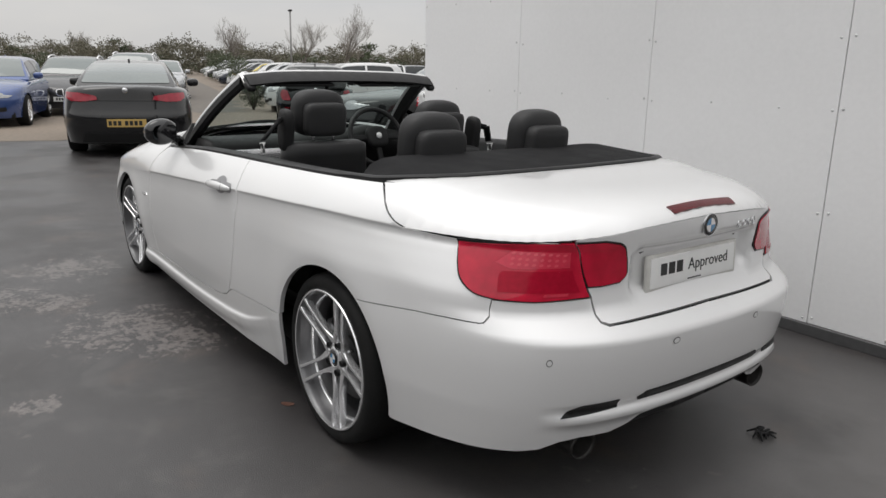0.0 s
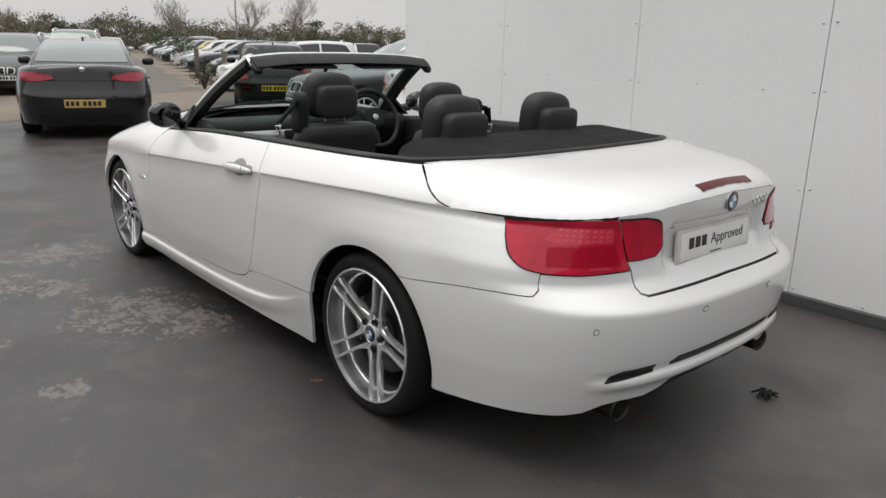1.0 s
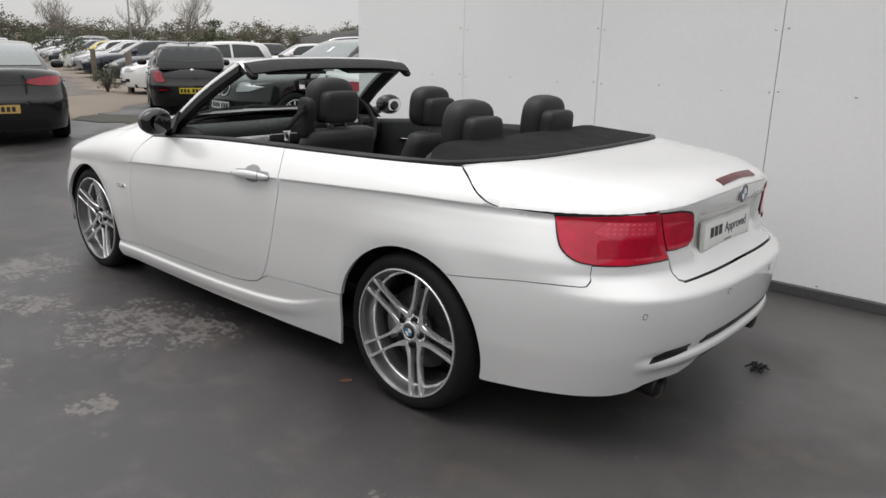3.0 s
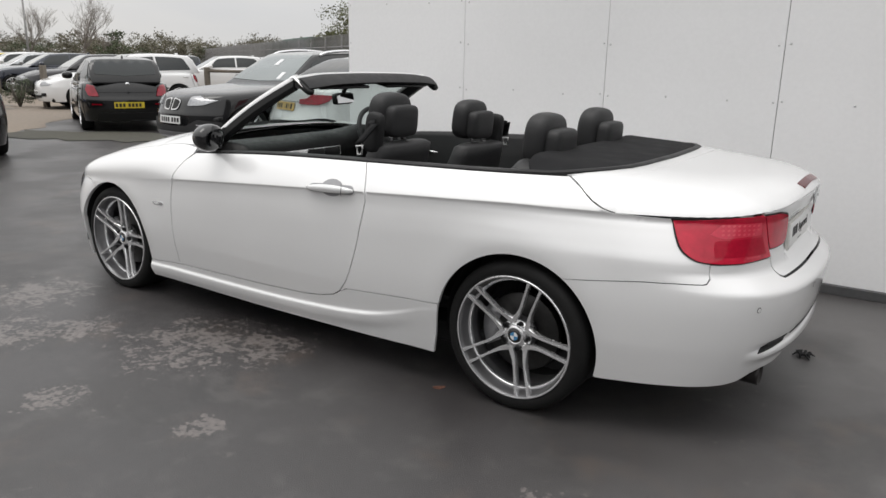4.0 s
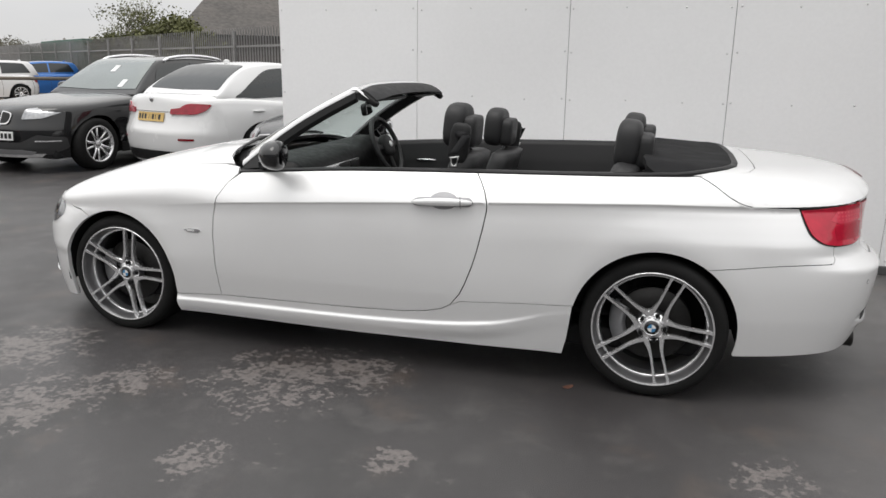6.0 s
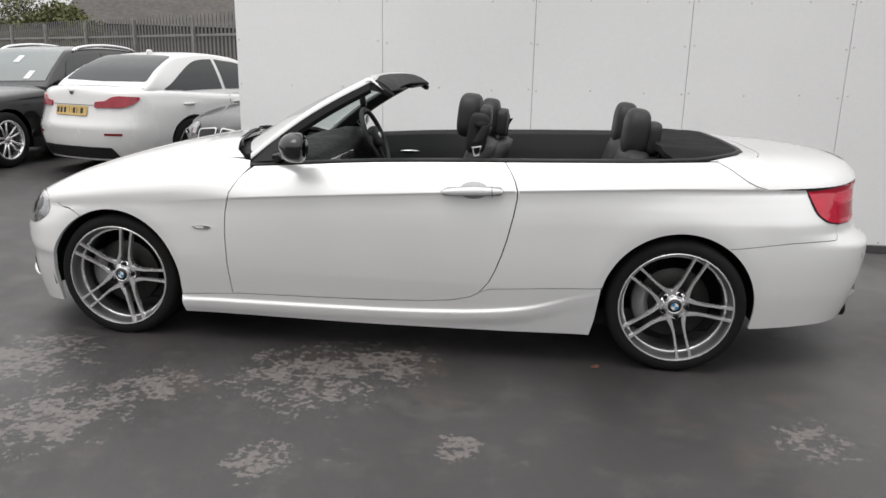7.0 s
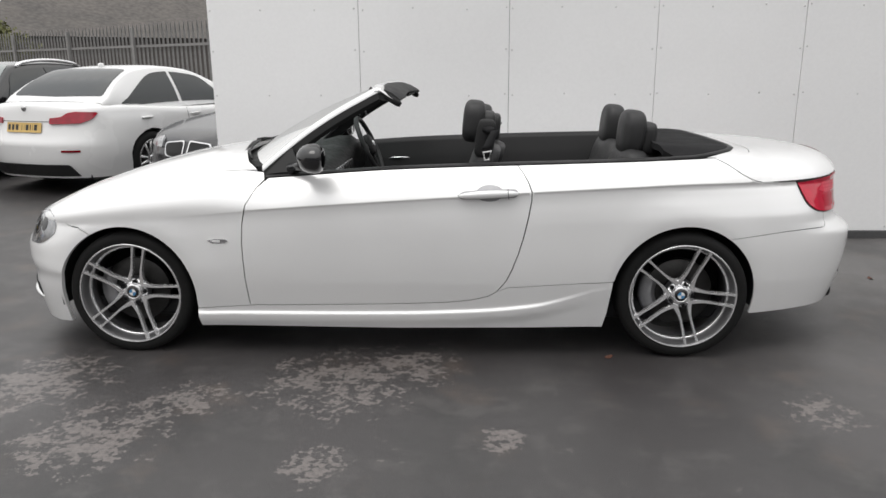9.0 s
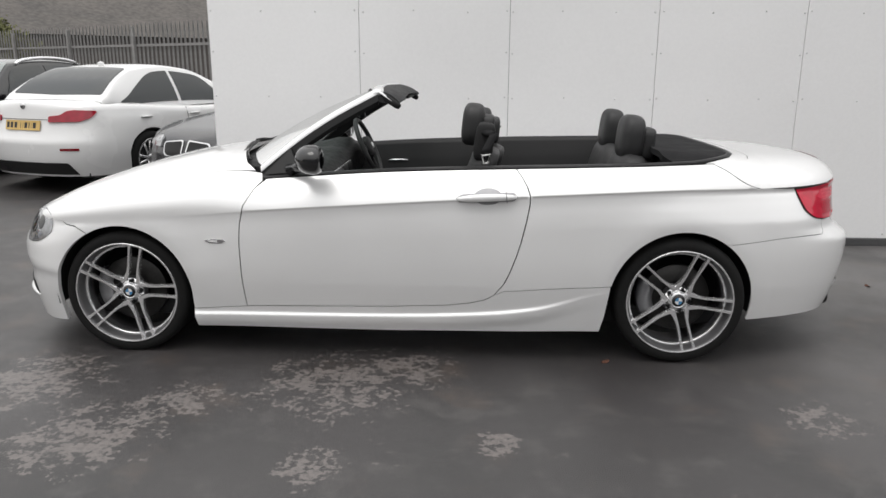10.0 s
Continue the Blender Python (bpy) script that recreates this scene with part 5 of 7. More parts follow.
# door mirrors
for sg in (-1, 1):
    xm = -1.79 if sg < 0 else -1.96
    bm = bmesh.new()
    rings = []
    for k in range(13):
        t = k / 12
        y = 0.852 + 0.158 * t
        e = max(0.12, math.sin(math.pi * (0.10 + 0.86 * t)) ** 0.45)
        ring = []
        for q in range(20):
            a = 2 * math.pi * q / 20
            dx = math.cos(a)
            ring.append((xm + 0.012 + (0.085 if dx > 0 else 0.090) * e * math.copysign(abs(dx) ** 0.8, dx) * (0.6 if dx > 0 else 1) + 0.02 * t, sg * y, 1.004 + 0.070 * e * math.sin(a) - 0.004 * t))
        rings.append(ring)
    loft(bm, rings)
    bmesh.ops.recalc_face_normals(bm, faces=bm.faces)
    housing = part("door_mirror", bm, BLACK_GLOSS, convertible, "gloss black door mirror")
    bm = bmesh.new()
    tube(bm, [(xm - 0.13, sg * 0.79, 0.935), (xm - 0.07, sg * 0.83, 0.955), (xm - 0.02, sg * 0.875, 0.966)], [0.03, 0.026, 0.03], 10)
    part("mirror_foot", bm, BLACK_GLOSS, housing)
    bm = bmesh.new()
    cushion(bm, (0.004, 0.112, 0.084), pose(xm + (0.060 if sg < 0 else 0.066), sg * 0.930, 1.000, 0, 4, -sg * (17 if sg < 0 else 6)), 3)
    part("mirror_face", bm, MIRROR if sg > 0 else MIRROR_DARK_REFLECTION, housing)
    bm = bmesh.new()
    tri = [(-2.06, 0.745, 0.905), (-1.88, 0.765, 0.925), (-1.93, 0.69, 1.03)]
    a = [bm.verts.new((x, sg * y, z)) for x, y, z in tri]
    b = [bm.verts.new((x, sg * (y + 0.02), z)) for x, y, z in tri]
    bm.faces.new(a)
    bm.faces.new(b[::-1])
    for k in range(3):
        bm.faces.new((a[k], a[(k + 1) % 3], b[(k + 1) % 3], b[k]))
    bmesh.ops.recalc_face_normals(bm, faces=bm.faces)
    part("mirror_triangle", bm, BLACK_TRIM, convertible, smooth=False)

# tail fittings
for sg in (-1, 1):
    bm = bmesh.new()
    m = pose(0.818, sg * 0.47, 0.247, 0, 0, -90)
    lathe(bm, [(0.030, -0.10), (0.041, -0.10), (0.043, 0.05), (0.0445, 0.06), (0.042, 0.062), (0.038, 0.05), (0.036, -0.06), (0.001, -0.06)], m @ Matrix.Diagonal((1.2, 1, 1, 1)), 28)
    part("exhaust_pipe", bm, SOOT, convertible, "dark steel tailpipe")
bm = bmesh.new()
rows = []
for i in range(21):
    y = -0.60 + 1.2 * i / 20
    e = 1 - 0.2 * abs(y / 0.6) ** 3
    rows.append([(0.60, y, 0.27), (0.80 * e, y, 0.225), (0.865 * e, y, 0.245), (0.90 * e, y, 0.335), (0.86 * e, y, 0.36)])
loft(bm, rows, caps=False, closed=False)
part("rear_diffuser", bm, PLASTIC, convertible, "black plastic diffuser under the bumper")

PLATE_M = pose(0.872, 0, 0.752, 0, -3, 0)
bm = bmesh.new()
box(bm, (0.012, 0.478, 0.116), PLATE_M, 0.004)
plate_frame = part("plate_frame", bm, material("light_plate_surround", (0.62, 0.61, 0.58), 0.4), boot, "pale plate surround")
bm = bmesh.new()
box(bm, (0.006, 0.444, 0.096), PLATE_M @ pose(0.0075, 0, 0), 0.002)
rear_plate = part("number_plate", bm, PLATE_WHITE, boot, "white show plate with black lettering")


def lettering(words, size, m, mat, parent):
    """Flat raised words in the built-in font."""
    cu = bpy.data.curves.new("lettering", "FONT")
    cu.body, cu.size, cu.extrude, cu.align_x, cu.align_y = words, size, 0.0006, "LEFT", "CENTER"
    ob = new("lettering_source", cu)
    me = bpy.data.meshes.new_from_object(ob.evaluated_get(bpy.context.evaluated_depsgraph_get()))
    bpy.data.objects.remove(ob)
    me.name = "lettering"
    me.transform(m)
    me.materials.append(mat)
    out = new("lettering", me)
    out.parent = parent
    return out


FACE = PLATE_M @ pose(0.0112, 0, 0) @ Matrix(((0, 0, 1, 0), (1, 0, 0, 0), (0, 1, 0, 0), (0, 0, 0, 1)))
lettering("Approved", 0.054, FACE @ pose(-0.036, 0.006, 0), INK, rear_plate)
for k in range(3):
    bm = bmesh.new()
    box(bm, (0.0012, 0.031, 0.038), FACE @ Matrix.Translation((-0.160 + 0.040 * k, 0.008, 0)) @ Matrix(((0, 1, 0, 0), (0, 0, 1, 0), (1, 0, 0, 0), (0, 0, 0, 1))), 0.0004)
    part("letter_bar", bm, INK, rear_plate, smooth=False)
bm = bmesh.new()
box(bm, (0.0012, 0.07, 0.004), PLATE_M @ pose(0.011, 0.0, -0.040))
part("small_print", bm, INK, rear_plate, smooth=False)


def roundel(parent, m, r):
    """A round badge facing along the pose's z."""
    bm = bmesh.new()
    lathe(bm, [(0.0005, 0.0035), (r * 0.62, 0.0035), (r * 0.93, 0.003), (r, 0.0)], m, 32, "Z")
    ring = part("badge", bm, BLACK_GLOSS, parent, "round black, blue and white badge")
    bm = bmesh.new()
    lathe(bm, [(r * 0.93, 0.0031), (r * 0.97, 0.0045), (r * 1.03, 0.0)], m, 32, "Z")
    part("badge_ring", bm, CHROME, ring)
    for k in range(4):
        bm = bmesh.new()
        c = bm.verts.new(m @ Vector((0, 0, 0.0045)))
        vs = [bm.verts.new(m @ Vector((r * 0.6 * math.cos(radians(90 * k + 15 * i)), r * 0.6 * math.sin(radians(90 * k + 15 * i)), 0.0042))) for i in range(7)]
        for a, b in zip(vs, vs[1:]):
            bm.faces.new((c, a, b))
        part("badge_quadrant", bm, BADGE_BLUE if k % 2 else BADGE_WHITE, ring)


p = side(MID, 0.893)
roundel(boot, Matrix.Translation((p.x + 0.002, 0, 0.893)) @ pose(0, 0, 0, 90, 0, 90), 0.037)
for k, (wd, ht) in enumerate(((0.022, 0.022), (0.022, 0.022), (0.022, 0.022), (0.02, 0.028))):
    y = 0.185 + 0.031 * k
    bm = bmesh.new()
    u = MID + 0.14 + 0.032 * k
    p = side(u, 0.872)
    m = Matrix.Translation((p.x + 0.002, p.y, 0.874)) @ pose(0, 0, 0, 0, 0, 8)
    tube(bm, [m @ Vector((0, wd * 0.5 * math.cos(a), ht * 0.5 * math.sin(a))) for a in (2 * math.pi * i / 10 for i in range(10))], 0.0032, 5, closed=True)
    part("model_badge", bm, CHROME, boot)
third = [(0.872, -0.165), (0.902, -0.160, 0.004), (0.902, 0.160, 0.004), (0.872, 0.165)]
panel("third_brake_lamp", [(outline(third, 0.02), deck_xy, deck_xy_normal, (), False)], MAROON, boot, "dark red third brake lamp", lift=0.003, rim=0.006, grid=0.02)

# ---- parked cars ----
DARK_GLASS = material("dark_car_glass", (0.02, 0.024, 0.025), 0.04, spread=0.1, spec=0.6)
# the pale base colour stands in for sky reflected in these panes
SKY_SHEEN_GLASS = material("car_glass_painted_sky_sheen", (0.13, 0.155, 0.15), 0.04, spread=0.1, coat=1.0)
PAINTS = {}
for key, col, metal in (("black", (0.009, 0.009, 0.0098), 0.0), ("white", (0.78, 0.78, 0.78), 0.0), ("graphite", (0.050, 0.050, 0.053), 0.3), ("silver", (0.45, 0.46, 0.47), 0.6),
                        ("blue", (0.045, 0.085, 0.24), 0.3), ("yellow", (0.62, 0.50, 0.12), 0.1), ("navy", (0.012, 0.017, 0.032), 0.2), ("bright_blue", (0.03, 0.16, 0.50), 0.2)):
    PAINTS[key] = material(key + "_car_paint", col, 0.25, metal, 0.03, 300, coat={"black": 1.0, "graphite": 0.4}.get(key, 1.0), coarse=2, spec=0.15 if key == "black" else 0.5)

PLASTIC_GREY = material("grey_bumper_plastic", (0.035, 0.035, 0.036), 0.6, spread=0.15, scale=120, spec=0.4)
PARKED_RED = material("red_car_lamp", (0.36, 0.007, 0.026), 0.12, spread=0.4, scale=14, spec=0.45, coat=0.6)
_wheel_meshes = {}


def plain_wheel(parent, at, radius, out):
    """Tyre and five-spoke rim at a wheel's middle; out is 1 for the left side."""
    if not _wheel_meshes:
        bm = bmesh.new()
        lathe(bm, [(0.66, -0.28), (0.70, -0.34), (0.93, -0.34), (1.0, -0.26), (1.0, 0.26), (0.93, 0.34), (0.72, 0.34), (0.68, 0.30)], steps=40)
        ob = part("tyre", bm, RUBBER)
        _wheel_meshes["tyre"] = ob.data
        bpy.data.objects.remove(ob)
        bm = bmesh.new()
        lathe(bm, [(0.72, 0.335), (0.69, 0.35), (0.66, 0.335), (0.63, 0.20), (0.62, 0.0)], steps=40)
        for k in range(5):
            for d in (-0.085, 0.085):
                a = 2 * math.pi * k / 5
                rings = []
                for r, o, hw, y in ((0.10, 0.05, 0.06, 0.25), (0.35, d, 0.05, 0.29), (0.66, d * 1.9, 0.045, 0.33)):
                    oo = d * 0.5 if r < 0.2 else o
                    rings.append([(r * math.cos(a) - c * math.sin(a), yy, r * math.sin(a) + c * math.cos(a)) for c, yy in ((oo - hw, y - 0.03), (oo, y), (oo + hw, y - 0.03), (oo, y - 0.12))])
                loft(bm, rings)
        lathe(bm, [(0.002, 0.27), (0.10, 0.27), (0.15, 0.22)], steps=20)
        bmesh.ops.recalc_face_normals(bm, faces=bm.faces)
        ob = part("rim", bm, ALLOY)
        _wheel_meshes["rim"] = ob.data
        bpy.data.objects.remove(ob)
        # a flat black disc stands in for the shade behind the spokes
        bm = bmesh.new()
        lathe(bm, [(0.002, 0.05), (0.64, 0.05), (0.64, 0.0)], steps=24)
        ob = part("brake_shadow", bm, GAP)
        _wheel_meshes["spoke_shade_disc"] = ob.data
        bpy.data.objects.remove(ob)
    w = empty("wheel")
    w.parent = parent
    w.matrix_basis = pose(*at, 0, 0, 0 if out > 0 else 180) @ Matrix.Scale(radius, 4)
    for name, me in _wheel_meshes.items():
        o = new(name, me)
        o.parent = w
    return w


def parked_car(label, paint, L, W, H, wb, ro, R, belt, hood, boot, ws0, ws1, rw1, rw0, hatch=False, rails=False, front_detail=True, rear_plate_mat=None, front_plate=True, tail="wide", glass_mat=None, trim_low=False, kidney=True, plate_z=None, nose_z=0.66, kw=0.20, lh=1.0, gw=0.90, rounded_lamps=False):
    """A car whose rear axle stands over its origin, heading along +x. ws0/ws1: foot and head of the windscreen, rw1/rw0 of the rear window."""
    car = empty("parked_car", label, "car")
    P = PAINTS[paint]
    gm = glass_mat or DARK_GLASS
    xm, half = L / 2 - ro, L / 2
    DOME = 0.13
    tail_z = boot - 0.05
    ztop = curve((-ro - 0.02, tail_z), (-ro + 0.12, boot - 0.01), (min(rw0, -ro + 0.3) if hatch else rw0, boot), ((rw0 + ws0) / 2, belt + 0.02), (ws0, hood), (ws0 + (L - ro - ws0) * 0.55, hood - 0.06), (L - ro - 0.16, nose_z + 0.09), (L - ro, nose_z))
    e_r = curve((0.15, 0.955), (0.40, 0.995), (0.58, 1.0), (0.66, 0.985), (0.80, 0.968), (boot, 0.955 if not hatch else 0.935))
    e_f = curve((0.15, 0.965), (0.35, 1.0), (0.55, 0.995), (0.66, 0.975), (0.90, 0.93))
    kz = curve((0.18, 0.95), (0.30, 0.97), (0.50, 1.0), (0.66, 0.995), (belt - 0.14, 0.975), (belt, 0.93))

    def plan(t):
        return W / 2 * (max(0.0, 1 - abs(t) ** 11) ** (1 / 2.4) if t < 0 else max(0.0, 1 - t ** 6.5) ** (1 / 2.3))

    def skin(t, z):
        """Left flank: t from -1 (tail) to 1 (nose)."""
        e = e_r(z) if t < 0 else e_f(z)
        return Vector((xm + half * t * e, plan(t) * kz(z), z))

    def dome(x, z):
        """How far the rounded upper edge narrows the body at a height."""
        zt = ztop(x)
        zs = zt - DOME
        if z <= zs:
            return kz(z)
        s = min(0.999, (z - zs) / (zt - zs)) ** (1 / 0.7)
        return kz(zs) * (1 - s * s) ** 0.3

    def tail_skin_p(y, z):
        k = min(0.999, abs(y) / (W / 2 * dome(-ro + 0.1, z)))
        return Vector((xm - half * e_r(z) * (1 - k ** 2.4) ** (1 / 11), y, z))

    def nose_skin_p(y, z):
        k = min(0.999, abs(y) / (W / 2 * dome(L - ro - 0.1, z)))
        return Vector((xm + half * e_f(z) * (1 - k ** 2.3) ** (1 / 6.5), y, z))
    ts = sorted({round(v, 4) for v in [math.sin(math.pi / 2 * (-1 + 2 * i / 26)) for i in range(27)]} | {round(((ax + d * R * 1.12) - xm) / half, 4) for ax in (0, wb) for d in (-1, -0.96, -0.88, -0.75, -0.55, -0.3, 0, 0.3, 0.55, 0.75, 0.88, 0.96, 1)})
    rings = []
    for t in ts:
        x = xm + half * t
        low = 0.20
        for ax in (0, wb):
            d = abs(x - ax)
            if d < R * 1.12:
                low = max(low, R + math.sqrt(max(0, (R * 1.12) ** 2 - d * d)))
        zt = ztop(x)
        zs = min(zt - 0.02, max(zt - DOME, 0.4))
        halfring = [(plan(t) * kz(z), z) for z in [max(low, v) for v in (0.20, 0.25, 0.30, 0.36, 0.42, 0.48, 0.55)] + [max(low, 0.55 + (zs - 0.55) * k / 9) for k in range(1, 10)]]
        for k in range(1, 9):
            a = math.pi / 2 * k / 8
            halfring.append((plan(t) * kz(zs) * math.cos(a) ** 0.6, max(low, zs) + (zt - max(low, zs)) * math.sin(a) ** 0.7))
        ring = []
        for y, z in halfring:
            e = e_r(z) if t < 0 else e_f(z)
            ring.append((xm + half * t * e, y, z))
        rings.append(ring + [(x_, -y_, z_) for x_, y_, z_ in reversed(ring[:-1])])
    bm = bmesh.new()
    loft(bm, rings, caps=False, closed=False)
    bmesh.ops.remove_doubles(bm, verts=bm.verts, dist=1e-4)
    bmesh.ops.recalc_face_normals(bm, faces=bm.faces)
    body = sharpen(part("body", bm, P, car), 50)
    bm = bmesh.new()
    box(bm, (L - 0.5, W - 0.40, 0.30), pose(xm, 0, 0.33), 0.05)
    for ax in (0, wb):
        box(bm, (R * 2.1, W - 0.42, R * 1.2), pose(ax, 0, R * 1.05 + 0.05), 0.02)
    part("underside", bm, GAP, car)
    dz = nose_z - 0.66
    # greenhouse
    g0, g1 = W / 2 * gw, W / 2 * gw * 0.733
    zr = curve((rw0 - 0.02, boot - 0.02), (rw0 + (rw1 - rw0) * 0.5, boot + (H - boot) * 0.57), (rw1, H - 0.045), ((rw1 + ws1) / 2, H), (ws1, H - 0.04), (ws1 + (ws0 - ws1) * 0.5, hood + (H - hood) * 0.54), (ws0 + 0.03, hood - 0.02))

    def gh_half(x):
        z = zr(x)
        k = max(0.0, min(1.0, (z - belt) / (H - belt)))
        base = min(belt, z) - 0.03
        y1 = g0 + (g1 - g0) * k
        end = min(1.0, max(0.0, (x - rw0 + 0.02) / 0.35)) if not hatch else 1.0
        y0 = g0 * ((0.90 + 0.10 * end) if not hatch else (0.77 + 0.23 * min(1.0, max(0.0, (x - rw0) / 1.0)) ** 0.7))
        return min(y0, g0), min(y1, y0), base, z

    def gh(x, v):
        """v: 0 at the belt, 0.6 at the roof's edge, 1 in the middle."""
        y0, y1, b, z = gh_half(x)
        zc = b + (z - b) * 0.90
        if v <= 0.6:
            k = v / 0.6
            return Vector((x, y0 + (y1 - y0) * k + 0.02 * math.sin(math.pi * k), b + (zc - b) * k))
        k = (v - 0.6) / 0.4
        return Vector((x, y1 * math.cos(k * math.pi / 2) ** 0.7, zc + (z - zc) * math.sin(k * math.pi / 2) ** 0.7))
    bm = bmesh.new()
    n = 30
    rr = []
    for i in range(n + 1):
        x = rw0 - 0.02 + (ws0 + 0.05 - rw0) * i / n
        hr = [gh(x, v) for v in (0, 0.2, 0.4, 0.52, 0.6, 0.66, 0.74, 0.84, 0.92, 1.0)]
        rr.append(hr + [Vector((p.x, -p.y, p.z)) for p in reversed(hr[:-1])])
    loft(bm, rr, caps=True, closed=False)
    bmesh.ops.recalc_face_normals(bm, faces=bm.faces)
    sharpen(part("roof", bm, P, car), 50)

    def top_at(x, y):
        y0, y1, b, z = gh_half(x)
        k = min(0.999, abs(y) / max(y1, 0.02))
        ang = math.acos(k ** (1 / 0.7))
        zc = b + (z - b) * 0.90
        return Vector((x, y, zc + (z - zc) * math.sin(ang) ** 0.7))

    def pane(name, loop, surf, mat=gm, mirror=False, lift=0.006, flip=False, label=""):
        return panel(name, [(outline(loop, 0.09), surf, None, (), flip)], mat, car, label, grid=0.11, rim=0.004, mirror=mirror, lift=lift)
    ya, yb = gh_half(ws0 - 0.07)[1] * 0.93, gh_half(ws1 + 0.04)[1] * 0.90
    pane("windscreen", [(ws0 - 0.07, -ya), (ws0 - 0.04, 0), (ws0 - 0.07, ya), (ws1 + 0.04, yb, 0.05), (ws1 + 0.04, -yb, 0.05)], top_at, SKY_SHEEN_GLASS if front_detail else gm)
    if trim_low:
        for a, b in ((0.42, 0.02), (0.80, 0.42)):
            sx = ws1 + (ws0 - ws1) * a
            pane("windscreen_sticker", [(sx - 0.07, b - 0.045), (sx + 0.07, b - 0.045), (sx + 0.07, b + 0.045), (sx - 0.07, b + 0.045)], top_at, BADGE_WHITE, lift=0.011)
    ya, yb = gh_half(rw0 + 0.08)[1] * 0.90, gh_half(rw1 - 0.02)[1] * 0.88
    lowx = rw0 + (0.07 if not hatch else 0.05)
    pane("rear_window", [(lowx, ya, 0.04), (lowx - 0.02, 0), (lowx, -ya, 0.04), (rw1 - 0.02, -yb, 0.05), (rw1 - 0.02, yb, 0.05)], top_at)
    for mir in (False, True):
        a, b = rw0 + (0.22 if hatch else 0.30), ws0 - 0.30
        split = (a + b) / 2 - 0.05
        flip = True
        pane("side_window", [(split + 0.03, 0.08), (b, 0.08), (ws1 + 0.22, 0.54, 0.10), (split + 0.03, 0.555)], gh, mirror=mir, flip=flip)
        if hatch:
            pane("side_window", [(a + 0.02, 0.12, 0.05), (split - 0.03, 0.08), (split - 0.03, 0.555), (rw1 + 0.20, 0.545, 0.08)], gh, mirror=mir, flip=flip)
        else:
            pane("side_window", [(a - 0.10, 0.16, 0.08), (a + 0.25, 0.08), (split - 0.03, 0.08), (split - 0.03, 0.555), (rw1 + 0.22, 0.54, 0.15)], gh, mirror=mir, flip=flip)
        sgn = -1 if mir else 1
        # door seams, handles and sills
        for xs in (split, b - 0.02 + 0.12, a - 0.02):
            t = (xs - xm) / half
            if abs(xs) > R * 1.15 and abs(xs - wb) > R * 1.15:
                pane("door_seam", [(t - 0.0018, 0.27), (t + 0.0018, 0.27), (t + 0.0018, belt - 0.05), (t - 0.0018, belt - 0.05)], skin, GAP, mir, 0.002, flip)
        for xs in (split + 0.16, a + 0.22):
            bm = bmesh.new()
            p = skin((xs - xm) / half, belt - 0.13)
            cushion(bm, (0.19, 0.03, 0.028), pose(xs, sgn * (p.y + 0.008), belt - 0.13), 3, 4)
            part("door_handle", bm, P, car)
        bm = bmesh.new()
        cushion(bm, (0.16, 0.20, 0.14), pose(ws0 - 0.38, sgn * (W / 2 + 0.05), belt + 0.06), 3, 5)
        part("door_mirror", bm, P, car)
        for ax in (0, wb):
            plain_wheel(car, (ax, sgn * (W / 2 - 0.125), R), R, sgn)
        # tail lamps
        zt = boot - (0.07 if tail == "wide" else 0.06)
        if tail == "wide":
            pts = [(W * 0.195, zt - 0.18, 0.01), (W * 0.37, zt - 0.175, 0.03), (W * 0.415, zt - 0.13, 0.03), (W * 0.425, zt - 0.055, 0.02), (W * 0.34, zt - 0.045), (W * 0.30, zt - 0.055, 0.03), (W * 0.27, zt - 0.10, 0.03), (W * 0.195, zt - 0.115, 0.02)]
            if rounded_lamps:
                pts = [(W * 0.20, zt - 0.135, 0.01), (W * 0.29, zt - 0.165, 0.03), (W * 0.40, zt - 0.165, 0.03), (W * 0.44, zt - 0.115, 0.03), (W * 0.43, zt - 0.04, 0.02), (W * 0.33, zt - 0.045, 0.03), (W * 0.21, zt - 0.085, 0.02)]
            pts = [(q[0], zt - 0.045 - (zt - 0.045 - q[1]) * lh, *q[2:]) for q in pts]
        else:
            pts = [(W * 0.30, zt - 0.235, 0.03), (W * 0.40, zt - 0.23, 0.03), (W * 0.425, zt - 0.12), (W * 0.405, zt - 0.03, 0.02), (W * 0.34, zt - 0.045, 0.03)]
        panel("tail_lamp", [(outline(pts, 0.04), tail_skin_p, None, (), True)], PARKED_RED, car, "red tail lamp", grid=0.05, rim=0.03, mirror=mir, lift=0.015)
        if not rounded_lamps:
            panel("bumper_reflector", [(outline([(W * 0.28, 0.50), (W * 0.38, 0.50), (W * 0.38, 0.525), (W * 0.28, 0.525)], 0.04), tail_skin_p, None, (), True)], RED_DARK, car, grid=0.05, rim=0.004, mirror=mir, lift=0.004)
        if front_detail:
            pts = [(W * 0.19, 0.585 + dz, 0.02), (W * 0.34, 0.60 + dz), (W * 0.43, 0.69 + dz, 0.02), (W * 0.42, 0.725 + dz), (W * 0.20, 0.69 + dz, 0.03)]
            if trim_low:
                pts = [(W * 0.19, 0.560 + dz, 0.03), (W * 0.32, 0.575 + dz, 0.03), (W * 0.43, 0.675 + dz, 0.02), (W * 0.42, 0.725 + dz), (W * 0.20, 0.69 + dz, 0.03)]
                apron = [(0.0, 0.25), (W * 0.36, 0.25), (W * 0.43, 0.33, 0.03), (W * 0.43, 0.47, 0.03), (W * 0.30, 0.50), (W * 0.20, 0.405, 0.03), (0.0, 0.40)]
